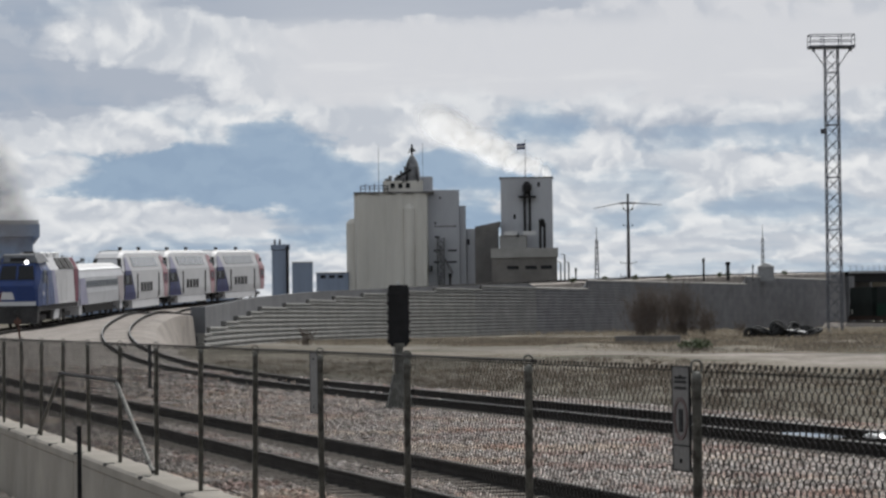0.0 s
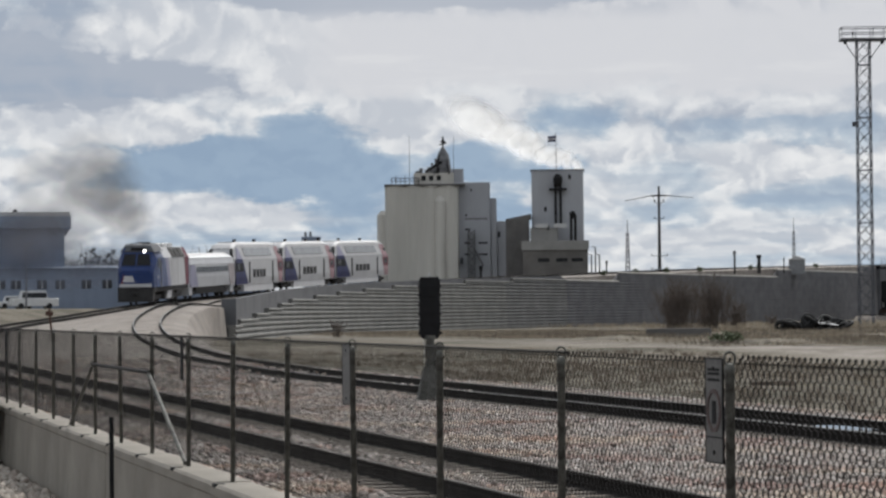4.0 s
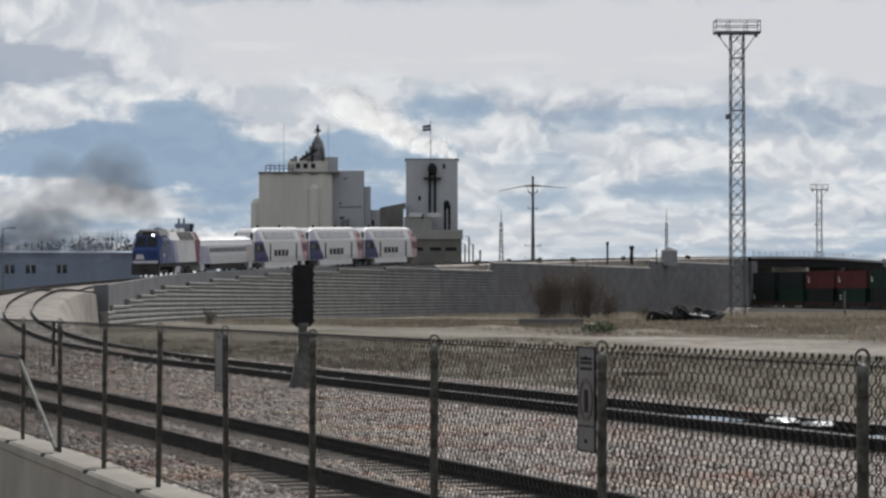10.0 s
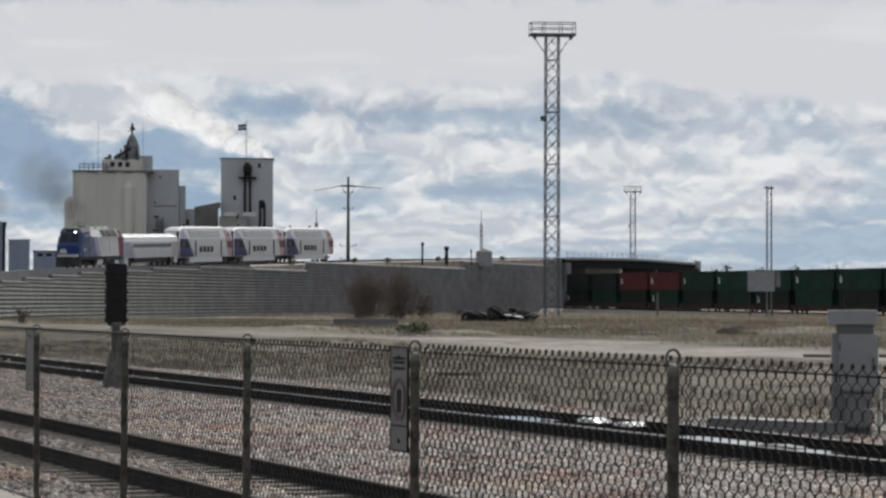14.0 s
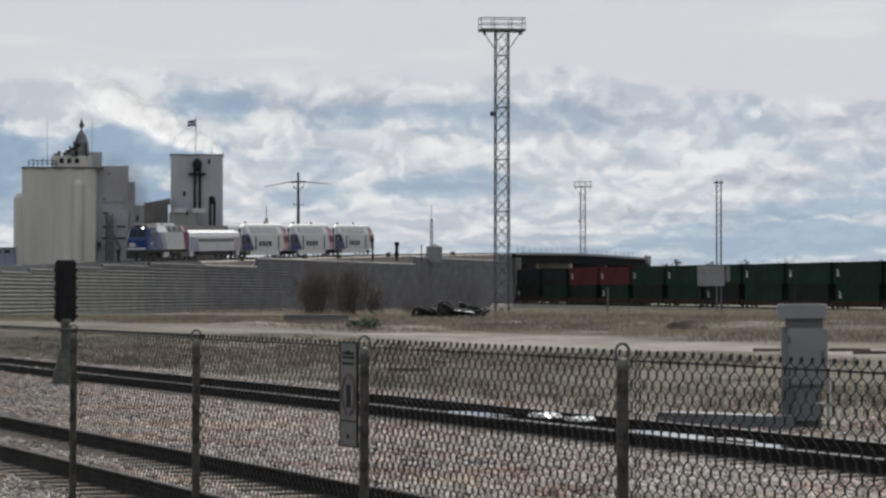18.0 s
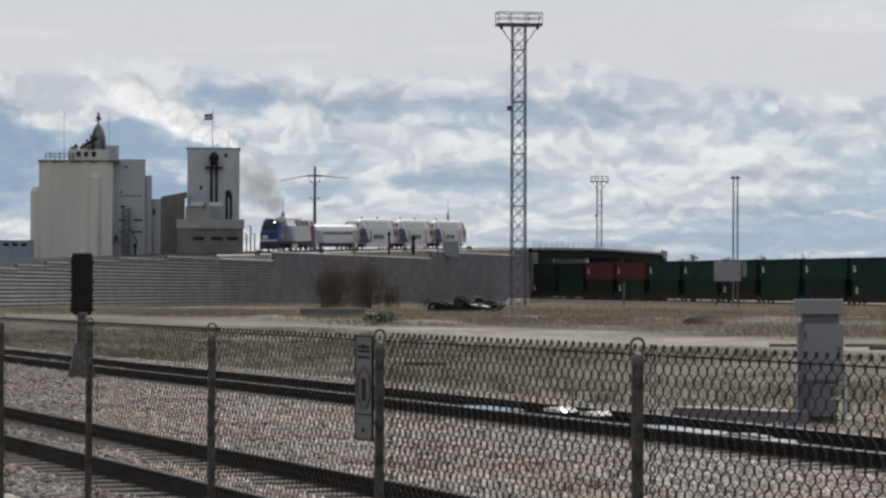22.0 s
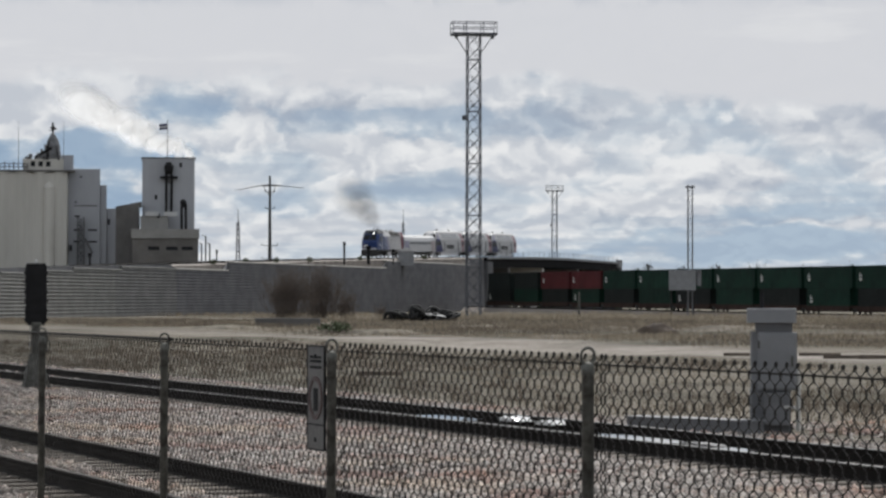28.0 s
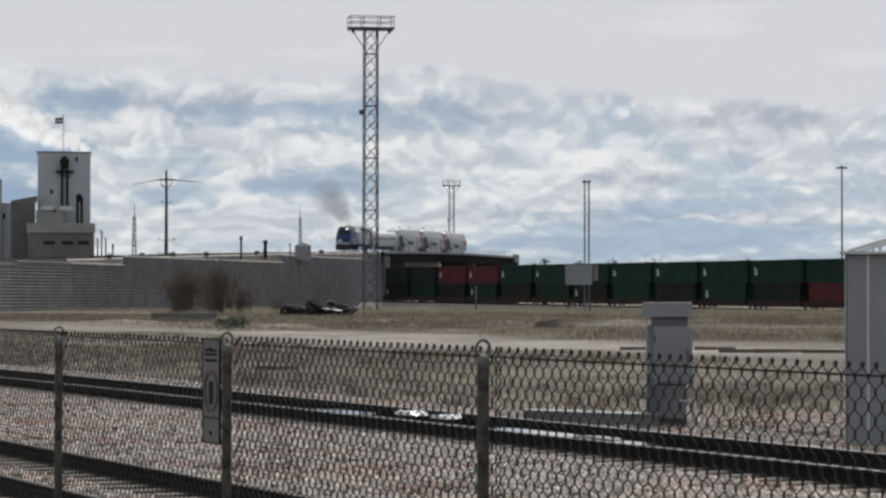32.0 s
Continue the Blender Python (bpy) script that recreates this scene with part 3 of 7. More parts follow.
def climb_line():
    """The outer track from its curve over the ramp and the bridge: s, x, y, z, heading."""
    s = np.linspace(0, 640, 1281)
    u = s / 250
    h = -0.0862 - 0.0402 * u + 1.4387 * u**2 - 1.4384 * u**3 + 0.39565 * u**4
    # straight over the last of the ramp and the bridge
    h = np.where(s > 310, h[620], h)
    dx, dy = np.sin(h) * 0.5, np.cos(h) * 0.5
    x = np.concatenate([[0], np.cumsum((dx[1:] + dx[:-1]) / 2)]) - 49.66
    y = np.concatenate([[0], np.cumsum((dy[1:] + dy[:-1]) / 2)]) + 190.16
    # the straight along the fence, then a bend into the ramp
    a, b = PL(7.0, 96), Vector((x[0], y[0], 0))
    k = (b - a).length
    ta, tb = Vector((SA, CA, 0)) * k, Vector((math.sin(h[0]), math.cos(h[0]), 0)) * k
    pts = [tuple(PL(7.0, l)) for l in range(-40, 96, 4)]
    for i in range(41):
        t = i / 41
        q = a * (2 * t**3 - 3 * t**2 + 1) + ta * (t**3 - 2 * t**2 + t) + b * (3 * t**2 - 2 * t**3) + tb * (t**3 - t**2)
        pts.append(tuple(q))
    px = np.concatenate([[p[0] for p in pts], x])
    py = np.concatenate([[p[1] for p in pts], y])
    d = np.concatenate([[0], np.cumsum(np.hypot(np.diff(px), np.diff(py)))])
    d -= d[len(pts)]
    z = smooth_interp(d, ZS, ZV)
    hd = np.unwrap(np.arctan2(np.gradient(px), np.gradient(py)))
    return d, px, py, z, hd


def smooth_interp(d, xs, ys):
    f = np.interp(d, xs, ys)
    g = np.interp(d - 12, xs, ys) + np.interp(d + 12, xs, ys)
    return (f + g) / 3


LINE = climb_line()


def on_line(s, off=0.0, up=0.0):
    x, y, z, h = (float(np.interp(s, LINE[0], LINE[i])) for i in (1, 2, 3, 4))
    return x + math.cos(h) * off, y - math.sin(h) * off, z + up, h


def spline(ctrl, n):
    """A smooth curve through control points (x, y, z), with headings."""
    c = np.array([ctrl[0]] + ctrl + [ctrl[-1]], float)
    c[0] = 2 * c[1] - c[2]
    c[-1] = 2 * c[-2] - c[-3]
    out = []
    for i in range(1, len(c) - 2):
        p0, p1, p2, p3 = c[i - 1:i + 3]
        for t in np.linspace(0, 1, n, endpoint=False):
            out.append(0.5 * (2 * p1 + (p2 - p0) * t + (2 * p0 - 5 * p1 + 4 * p2 - p3) * t**2 + (3 * p1 - p0 - 3 * p2 + p3) * t**3))
    out.append(c[-2])
    out = np.array(out)
    h = np.unwrap(np.arctan2(np.gradient(out[:, 0]), np.gradient(out[:, 1])))
    return [(float(a), float(b), float(z), float(q)) for (a, b, z), q in zip(out, h)]


def inner_line():
    c = [tuple(PL(14.35, l, 0.18)) for l in (-40, -10, 20, 45, 65)]
    c += [tuple(PL(p, l, z)) for p, l, z in ((14.9, 85, 0.18), (17.0, 117, 0.26), (19.1, 146, 0.82), (22.0, 169, 1.65), (26.2, 188, 2.5))]
    c += [on_line(s, o, max(0.0, 0.6 - s / 160))[:3] for s, o in ((16, 9.0), (42, 7.3), (75, 5.8), (125, 4.7), (180, 4.6), (230, 4.6), (300, 4.6), (380, 4.6), (460, 4.6), (519, 4.6))]
    return spline(c, 10)


INNER = inner_line()
OUTER = [on_line(s) for s in np.arange(float(LINE[0][0]), 520, 2.0)]
NEAR = [(*PL(2.08, l, -0.5), A0) for l in np.arange(-30, 400, 10.0)]
RAIL_P = [(-0.075, -0.18), (0.075, -0.18), (0.075, -0.165), (0.012, -0.14), (0.012, -0.045), (0.036, -0.03), (0.036, -0.006), (-0.036, -0.006), (-0.036, -0.03), (-0.012, -0.045), (-0.012, -0.14), (-0.075, -0.165)]
HEAD_P = [(-0.034, -0.0065), (0.034, -0.0065), (0.028, 0.0), (-0.028, 0.0)]


def shift(prof, o):
    return [(a + o, b) for a, b in prof]


def railway(name, line, label, head=None, web=None):
    t = thing(name, Matrix(), label, "railway track", kind="structure")
    for side in (-0.7525, 0.7525):
        r = part("rail", Mesh().sweep(shift(RAIL_P, side), line), web or M_RAIL, t)
        part("rail_head", Mesh().sweep(shift(HEAD_P, side), line), head or M_RAILTOP, r, "worn rail head")
    return t


def ties(track, line, a, b, cap):
    """Wooden ties every 0.55 m between two lengths of the line."""
    pts = np.array([(p[0], p[1], p[2], p[3]) for p in line])
    d = np.concatenate([[0], np.cumsum(np.hypot(np.diff(pts[:, 0]), np.diff(pts[:, 1])))])
    one = Mesh().chamfer(-1.3, 1.3, -0.12, 0.12, -0.36, -0.155, 0.015).data("tie", M_TIE)
    for i, s in enumerate(np.arange(a, b, 0.56)[:cap]):
        x, y, z, h = (float(np.interp(s, d, pts[:, k])) for k in range(4))
        o = part("tie", one, None, track)
        o.matrix_local = pose(x, y, z, 0, 0, -math.degrees(h) + random.uniform(-0.8, 0.8))


# ---- ground ----
def level(x, y):
    """The height of the land."""
    p, l = x * CA - y * SA, x * SA + y * CA
    d = math.hypot(x, y)
    z = -0.55 * min(1, max(0, (d - 150) / 260))
    z = z * (1 if p > 8 else max(0, (p - 4) / 4))
    if p < 3.95:
        z = -0.68
    if p > 19:
        z += 0.22 * (noise.noise(Vector((x * 0.045, y * 0.045, 0))) + 0.35 * noise.noise(Vector((x * 0.2, y * 0.2, 3)))) * min(1, (p - 19) / 8) * min(1, 300 / d)
    # the land left of the ramp lies higher
    if l > 90:
        k = int(np.argmin((LINE[1] - x) ** 2 + (LINE[2] - y) ** 2))
        off = (x - LINE[1][k]) * math.cos(LINE[4][k]) - (y - LINE[2][k]) * math.sin(LINE[4][k])
        if off < -7:
            w = min(1, (-off - 7) / 16) * min(1, max(0, (l - 150) / 70))
            z = z * (1 - w) + 2.5 * w
    return z


def make_ground():
    ps = [-3500, -1500, -700, -350, -200, -140, -105, -85, -70, -55, -42, -30, -20, -12, -6, -2, 1, 3, 3.7, 4.05, 4.5] + [5 + i * 1.5 for i in range(10)] + [20 + i * 1.2 for i in range(26)] + [52 + i * 3 for i in range(30)] + [145 + i * 8 for i in range(20)] + [320, 380, 460, 600, 850, 1300, 2200, 4000]
    ls = [-3500, -1200, -400, -150, -60, -30] + [-15 + i * 1.5 for i in range(60)] + [76 + i * 3 for i in range(60)] + [258 + i * 8 for i in range(44)] + [640, 720, 850, 1050, 1400, 2000, 3000, 4600]
    m = Mesh()
    n = len(ls)
    for p in ps:
        for l in ls:
            q = PL(p, l)
            m.v.append((q.x, q.y, level(q.x, q.y)))
    for i in range(len(ps) - 1):
        for j in range(n - 1):
            a = i * n + j
            m.f.append((a, a + n, a + n + 1, a + 1))
    ob = solid("ground", m, M_GROUND, "gravel, dry grass and bare earth of the rail yard", "ground", kind="structure", smooth=True)
    return ob


make_ground()
track_a = railway("track_1", OUTER, "outer main track with dark rusty rails", M_RUSTHEAD)
track_b = railway("track_2", INNER, "inner main track with dark rusty rails and shiny heads")
track_c = railway("track_3", NEAR, "near station track on low ground beside the barrier", M_RUSTHEAD, M_RUST)

# ---- ramp: the ballast body between both tracks, and the wall that holds it ----
W_S = np.arange(8, 384, 3.0)


def wall_off(s):
    return 7.9 if s > 125 else 7.9 + (1 - (s - 8) / 117) ** 1.3 * 3.5


def wall_foot(s):
    """The wall's face along the ramp."""
    return on_line(s, wall_off(s))


def wall_tops(x, y):
    """Heights of the parapet and of the stepped courses at a place along the wall."""
    az, d = math.degrees(math.atan2(x, y)), math.hypot(x, y)
    par = np.interp(az, [-11.5, -9.96, -8.84, -7.04, -4.69, -3.2, -1.6, 0, 1.75], [0.2, 0.478, 0.575, 0.64, 0.685, 0.71, 0.70, 0.745, 0.80])
    crs = np.interp(az, [-11.5, -11.2, -9.96, -8.84, -7.04, -5.25, -3.19, -1.62, 0, 1.75], [-0.27, -0.22, 0.27, 0.43, 0.59, 0.65, 0.695, 0.64, 0.735, 0.785])
    return high(par, d), high(crs, d)


def make_ramp():
    w = thing("wall_ramp", Matrix(), "long grey retaining wall of stepped concrete courses beside the ramp", "retaining wall", kind="structure")
    foot = [wall_foot(s) for s in W_S]
    tops = [wall_tops(f[0], f[1]) for f in foot]
    # along the dark end the parapet stops below the coping
    tops = [(min(zp, -0.9 + 0.42 * stack(f[0], f[1], zc, 0.42)) if math.degrees(math.atan2(f[0], f[1])) > PALE_END else zp, zc) for f, (zp, zc) in zip(foot, tops)]
    # smooth parapet behind the courses
    m = Mesh()
    rr = []
    for (x, y, z, h), (zp, zc) in zip(foot, tops):
        n = Vector((math.cos(h), -math.sin(h), 0))
        rr.append([Vector((x, y, -1)) + n * 0.0, Vector((x, y, zp)) + n * 0.0, Vector((x, y, zp)) - n * 0.45, Vector((x, y, -1)) - n * 0.45])
    m.rings(rr)
    part("parapet", m, M_PARA, w, "smooth grey concrete parapet")
    x, y, z, h = foot[0]
    part("end_pier", Mesh().chamfer(-0.6, 0.45, -0.5, 0.25, -1, tops[0][0] + 0.1, 0.04, pose(x, y, 0, 0, 0, -math.degrees(h))), M_PARA, w, "dark concrete end pier")
    # courses, each set back a little from the one below; pale coping where a course ends the stack
    ch = 0.42
    full = [stack(x, y, zc, ch) for (x, y, z, h), (zp, zc) in zip(foot, tops)]
    for c in range(max(full)):
        z0 = -0.9 + c * ch
        for wall_tone in range(3):
            for test, build in ((lambda k: k > c, course), (lambda k: k == c + 1, coping)):
                run = []
                for (x, y, z, h), k in zip(foot, full):
                    if test(k) and phase(x, y) == wall_tone:
                        run.append((x, y, h))
                        continue
                    if run:
                        build(w, run, z0, ch, c, wall_tone)
                    run = []
                if run:
                    build(w, run, z0, ch, c, wall_tone)


PALE_END = -4.4      # bearing at which the darker end begins


def phase(x, y):
    """0 for the pale courses, 1 for a short stretch between, 2 for the dark end."""
    az = math.degrees(math.atan2(x, y))
    return 0 if az < -5.6 else 1 if az < PALE_END else 2


def stack(x, y, zc, ch):
    """How many courses stand at a place; the dark end goes up three at a time."""
    k = int((zc + 0.9 - 0.2 * ch) / ch)
    return k if math.degrees(math.atan2(x, y)) < PALE_END else k // 3 * 3 + 1


def spread_run(run):
    """The run's points, drawn out by half a step at both ends."""
    (x0, y0, h0), (x1, y1, h1) = run[0], run[-1]
    return [(x0 - math.sin(h0) * 1.5, y0 - math.cos(h0) * 1.5, h0), *run, (x1 + math.sin(h1) * 1.49, y1 + math.cos(h1) * 1.49, h1)]


def course(w, run, z0, ch, c, wall_tone):
    out = 0.55 - 0.015 * c
    rr = []
    for x, y, h in spread_run(run):
        # arrises are cut broad on the pale steps to catch light, sharp at the far end
        e = float(np.interp(math.degrees(math.atan2(x, y)), [-5.5, -1.5], [1.0, 0.12]))
        n = Vector((math.cos(h), -math.sin(h), 0))
        p = Vector((x, y, 0))
        rr.append([p + n * o + Vector((0, 0, z0 + q)) for o, q in ((0.004, 0), (out - 0.03 - 0.13 * e, 0), (out - 0.03 - 0.13 * e, 0.02 + 0.05 * e), (out, 0.03 + 0.08 * e), (out, ch - 0.02 - 0.17 * e), (out - 0.02 - 0.12 * e, ch - 0.004), (0.004, ch - 0.004))])
    part("course", Mesh().rings(rr), (M_WALLPALE, M_WALLMID, M_WALL)[wall_tone], w)


def coping(w, run, z0, ch, c, wall_tone):
    out = 0.57 - 0.015 * c
    rr = []
    for x, y, h in spread_run(run):
        n = Vector((math.cos(h), -math.sin(h), 0))
        p = Vector((x, y, z0 + ch))
        rr.append([p + n * o + Vector((0, 0, q)) for o, q in ((-0.1, 0.0), (out, 0.0), (out + 0.01, 0.1), (out - 0.06, 0.19), (-0.1, 0.19))])
    part("coping", Mesh().rings(rr), M_COPE if wall_tone == 2 else M_WALLPALE, w, "pale concrete coping")


make_ramp()


def make_fill():
    """The ballast surface of the climb, from the flat to the bridge."""
    m = Mesh()
    rr = []
    inn = np.array(INNER)
    for s in np.arange(-112, 384, 4.0):
        x, y, z, h = on_line(s)
        k = int(np.argmin((inn[:, 0] - x) ** 2 + (inn[:, 1] - y) ** 2))
        r, f = Vector((math.cos(h), -math.sin(h), 0)), Vector((x, y, 0))
        o = (Vector((inn[k][0], inn[k][1], 0)) - f).dot(r)
        zi = float(inn[k][2])
        low = -0.9
        left = max(0.0, z - 0.35 - low) * 1.6
        if s < 8:
            edge = (o + 2.2, zi - 0.32), (o + 2.2 + max(0.3, (zi - 0.3 - low) * (0.1 + 1.5 * min(1.0, max(0.0, (-6.0 - s) / 45)))), low)
        else:
            oe = max(o + 1.6, wall_off(s) - 0.5)
            edge = (oe, min(zi, z) - 0.36), (oe, low)
        cs = [(-2.6 - left, low), (-2.6, z - 0.32), (-1.7, z - 0.2), (1.7, z - 0.2), (o / 2, (z + zi) / 2 - 0.30), (o - 1.7, zi - 0.2), (min(o + 1.5, edge[0][0] - 0.05), zi - 0.2), *edge]
        rr.append([f + r * a + Vector((0, 0, b)) for a, b in cs])
    m.rings(rr, caps=False, closed=False)
    m.f = [tuple(reversed(q)) for q in m.f]
    solid("embankment", m, M_BALLAST, "pale sandy ballast bed of the climbing tracks", "embankment", kind="structure")


make_fill()


def make_bridge():
    b = thing("bridge", Matrix(), "long grey flyover deck on dark girders above the yard", "bridge", kind="structure")
    ss = np.arange(383, 519, 3.0)
    line = [on_line(s) for s in ss]
    part("deck", Mesh().sweep([(-4.0, -0.2), (8.8, -0.2), (8.8, -0.5), (8.66, -0.95), (-3.6, -0.95), (-4.0, -0.75)], line), M_GIRDER, b)
    part("edge_beam", Mesh().sweep([(8.8, 0.05), (9.05, 0.05), (9.05, -0.42), (8.8, -0.42)], line), M_LEDGE2, b, "grey concrete edge beam")
    for o in (8.35, 5.4, 2.4, -0.6, -3.0):
        part("girder", Mesh().sweep([(o - 0.3, -0.95), (o + 0.3, -0.95), (o + 0.3, -2.2), (o - 0.3, -2.2)], line), M_GIRDER, b, "dark steel girder")
    post = Mesh().box(-0.04, 0.04, -0.04, 0.04, 0, 1.0).data("railing_post", M_STEEL)
    for s in np.arange(384, 517, 5.0):
        x, y, z, h = on_line(s, 8.95)
        part("railing_post", post, None, b).matrix_local = pose(x, y, z + 0.05, 0, 0, -math.degrees(h))
    for u in (0.55, 1.0):
        part("handrail", Mesh().sweep([(8.92, u), (8.98, u), (8.98, u + 0.05), (8.92, u + 0.05)], line), M_STEEL, b)
    for s in (402, 470):
        x, y, z, h = on_line(s, 2.4)
        f = pose(x, y, 0, 0, 0, -math.degrees(h))
        part("wall_pier", Mesh().chamfer(-6.4, 6.4, -0.6, 0.6, -1, z - 2.22, 0.15, f), M_MILLDARK, b, "dark wall pier")
    for s in (435,):
        x, y, z, h = on_line(s, 2.4)
        f = pose(x, y, 0, 0, 0, -math.degrees(h))
        part("pier_cap", Mesh().box(-6, 6, -0.9, 0.9, z - 3.4, z - 2.22, f), M_COPE, b)
        for o in (-4, 0, 4):
            part("pier", Mesh().lathe([(0.7, -1), (0.7, z - 3.4)], 16, f @ pose(o, 0, 0)), M_COPE, b)
    x, y, z, h = on_line(518, 2.4)
    f = pose(x, y, 0, 0, 0, -math.degrees(h))
    part("far_abutment", Mesh().box(-6.6, 6.8, -0.6, 1.4, -1, z - 0.2, f), M_PARA, b, "grey far abutment")
    part("end_post", Mesh().chamfer(6.0, 6.9, -2.4, 1.4, z - 1.3, z + 0.55, 0.05, f), M_LEDGE2, b, "pale end block of the railing")
    x, y, z, h = on_line(384.5, 2.2)
    f = pose(x, y, 0, 0, 0, -math.degrees(h))
    part("abutment", Mesh().box(-6.6, 6.6, -0.4, 1.2, -1, z - 3.0, f).box(-6.6, 6.6, -0.35, -0.2, z - 3.0, z - 0.96, f), M_PARA, b)
    x, y, z, h = on_line(384, 8.4)
    f = pose(x, y, 0, 0, 0, -math.degrees(h))
    part("wing_wall", Mesh().box(-0.6, 0.5, -1.0, 3.4, -1, z - 0.9, f), M_PARA, b, "grey end of the wall")


make_bridge()

# ---- fence on its barrier ----
FP, F0, FS = 3.9, 11.39, 2.655      # line, first signed post, spacing
F_TOP, B_TOP = 1.56, 0.31
POST_SHIFT = {-4: 0.045, -3: 0.045, -2: 0.045, -1: 0.048, 0: 0.058, 1: 0.03, 2: 0.09}   # posts set off the even spacing


def chain_panel(r):
    """One bay of chain link: zigzag wires hooked into one another, with knuckled tips; x along, z up."""
    m = Mesh()
    w = 0.0665
    n = int(FS / (w / 2))
    step = FS / n
    rows = 32
    dz = (F_TOP - B_TOP - 0.07) / rows
    for i in range(n + 1):
        k = len(m.v)
        flip = 1 if i % 2 else -1
        pts = []
        for j in range(rows * 3 + 1):
            # wires bend like a wave, so that the cells are pointed ovals
            c = flip * -math.cos(math.pi * j / 3)
            pts.append(Vector((i * step + c * step * 0.5, 0.003 * c, B_TOP + 0.06 + j * dz / 3)))
        for q in pts:
            m.v += [q + Vector((-r, 0, 0)), q + Vector((0, -r, 0)), q + Vector((r, 0, 0)), q + Vector((0, r, 0))]
        for j in range(len(pts) - 1):
            for c in range(4):
                a, b = k + j * 4 + c, k + j * 4 + (c + 1) % 4
                m.f.append((a, b, b + 4, a + 4))
        if flip > 0:
            e = pts[-1]
            m.tube(e + Vector((0, 0, -0.011)), e, 0.0035, 0.0062, 6, False)
            m.tube(e, e + Vector((0, 0, 0.006)), 0.0062, 0.003, 6)
    return m.data("mesh_panel", M_WIRE)


def make_fence():
    f = thing("chain_link_fence", ALONG, "weathered chain-link fence on a low concrete barrier", "fence")
    heavy, light, thin = chain_panel(0.0026), chain_panel(0.0016), chain_panel(0.0015)
    post = Mesh().lathe([(0.0205, B_TOP - 0.05), (0.0205, F_TOP - 0.075), (0.0225, F_TOP - 0.073), (0.0225, F_TOP - 0.045), (0.014, F_TOP - 0.036), (0.006, F_TOP - 0.03)], 12).data("post", M_GALV, True)
    ring, hoop = Mesh(), []
    for i in range(16):
        a, b = 2 * math.pi * i / 16, 0
        c = Vector((0.025 * math.cos(a), 0, F_TOP - 0.012 + 0.029 * math.sin(a)))
        o = Vector((math.cos(a), 0, math.sin(a)))
        hoop.append([c + o * 0.0052 * math.cos(q) + Vector((0, 0.0052 * math.sin(q), 0)) for q in np.linspace(0, 2 * math.pi, 7)[:-1]])
    ring.rings(hoop + [hoop[0]], caps=False)
    ring = ring.data("loop_cap", M_GALV, True)
    for i in range(-4, 24):
        l = F0 + i * FS + POST_SHIFT.get(i, 0.0)
        lift = 0.013 if i < 0 else 0.004 if i == 0 else 0.0
        p = part("post", post, None, f)
        p.matrix_local = pose(FP, l, lift, random.uniform(-0.6, 0.6), random.uniform(-0.6, 0.6))
        part("loop_cap", ring, None, p)
        if i < 23:
            q = part("mesh_panel", heavy if i < 0 else light if i < 3 else thin, None, f)
            q.matrix_local = pose(FP + 0.032, F0 + i * FS, lift if i < 0 else 0.0, 0, 0, 90)
    a, b = F0 - 4 * FS, F0 + 23 * FS
    part("top_wire", Mesh().tube((FP + 0.036, a, F_TOP - 0.026), (FP + 0.036, b, F_TOP - 0.034), 0.0032, n=5), M_WIRE, f)
    part("bottom_wire", Mesh().tube((FP + 0.032, a, B_TOP + 0.07), (FP + 0.032, b, B_TOP + 0.07), 0.004, n=5), M_WIRE, f)
    part("top_rail", Mesh().tube((FP + 0.02, F0 + FS, F_TOP - 0.012), (FP + 0.02, b, F_TOP - 0.012), 0.0075, n=6), M_WIRE, f)
    part("hanging_strap", Mesh().box(FP - 0.04, FP - 0.03, F0 + 6 * FS + 0.08, F0 + 6 * FS + 0.22, F_TOP - 0.42, F_TOP), M_DARK, f)
    # the braced corner bays
    for i, j in ((6, 7), (10, 9)):
        s = 1 if j > i else -1
        l = F0 + i * FS
        part("brace", Mesh().tube((FP - 0.03, l, B_TOP + 0.03), (FP - 0.03, l + s * FS, F_TOP - 0.42), 0.022, n=8), M_GALV, f)
    part("brace_rail", Mesh().tube((FP - 0.03, F0 + 7 * FS, F_TOP - 0.40), (FP - 0.03, F0 + 9 * FS, F_TOP - 0.40), 0.02, n=8), M_BLACK, f)
    return f


def make_barrier():
    w = thing("barrier", ALONG, "low stained concrete barrier under the fence", "barrier", kind="structure")
    prof = [(-0.20, -0.75), (0.2, -0.75), (0.2, -0.2), (0.18, B_TOP - 0.02), (0.16, B_TOP), (-0.17, B_TOP), (-0.195, B_TOP - 0.025), (-0.195, B_TOP - 0.1), (-0.18, B_TOP - 0.12), (-0.19, -0.3)]
    ln = FS - 0.012
    one = Mesh().rings([[(o, -ln / 2, z) for o, z in reversed(prof)], [(o, ln / 2, z) for o, z in reversed(prof)]]).data("barrier_block", M_CONC)
    notch = Mesh().box(-0.20, -0.1, -0.07, 0.07, B_TOP - 0.028, B_TOP + 0.004).data("notch", M_BLACK)
    for i in range(-5, 24):
        l = F0 + (i + 0.5) * FS
        b = part("barrier_block", one, None, w)
        b.matrix_local = pose(FP + random.uniform(-0.006, 0.006), l, random.uniform(-0.004, 0.004))
        part("notch", notch, None, b).matrix_local = pose(0, ln / 2 - 0.2, 0)


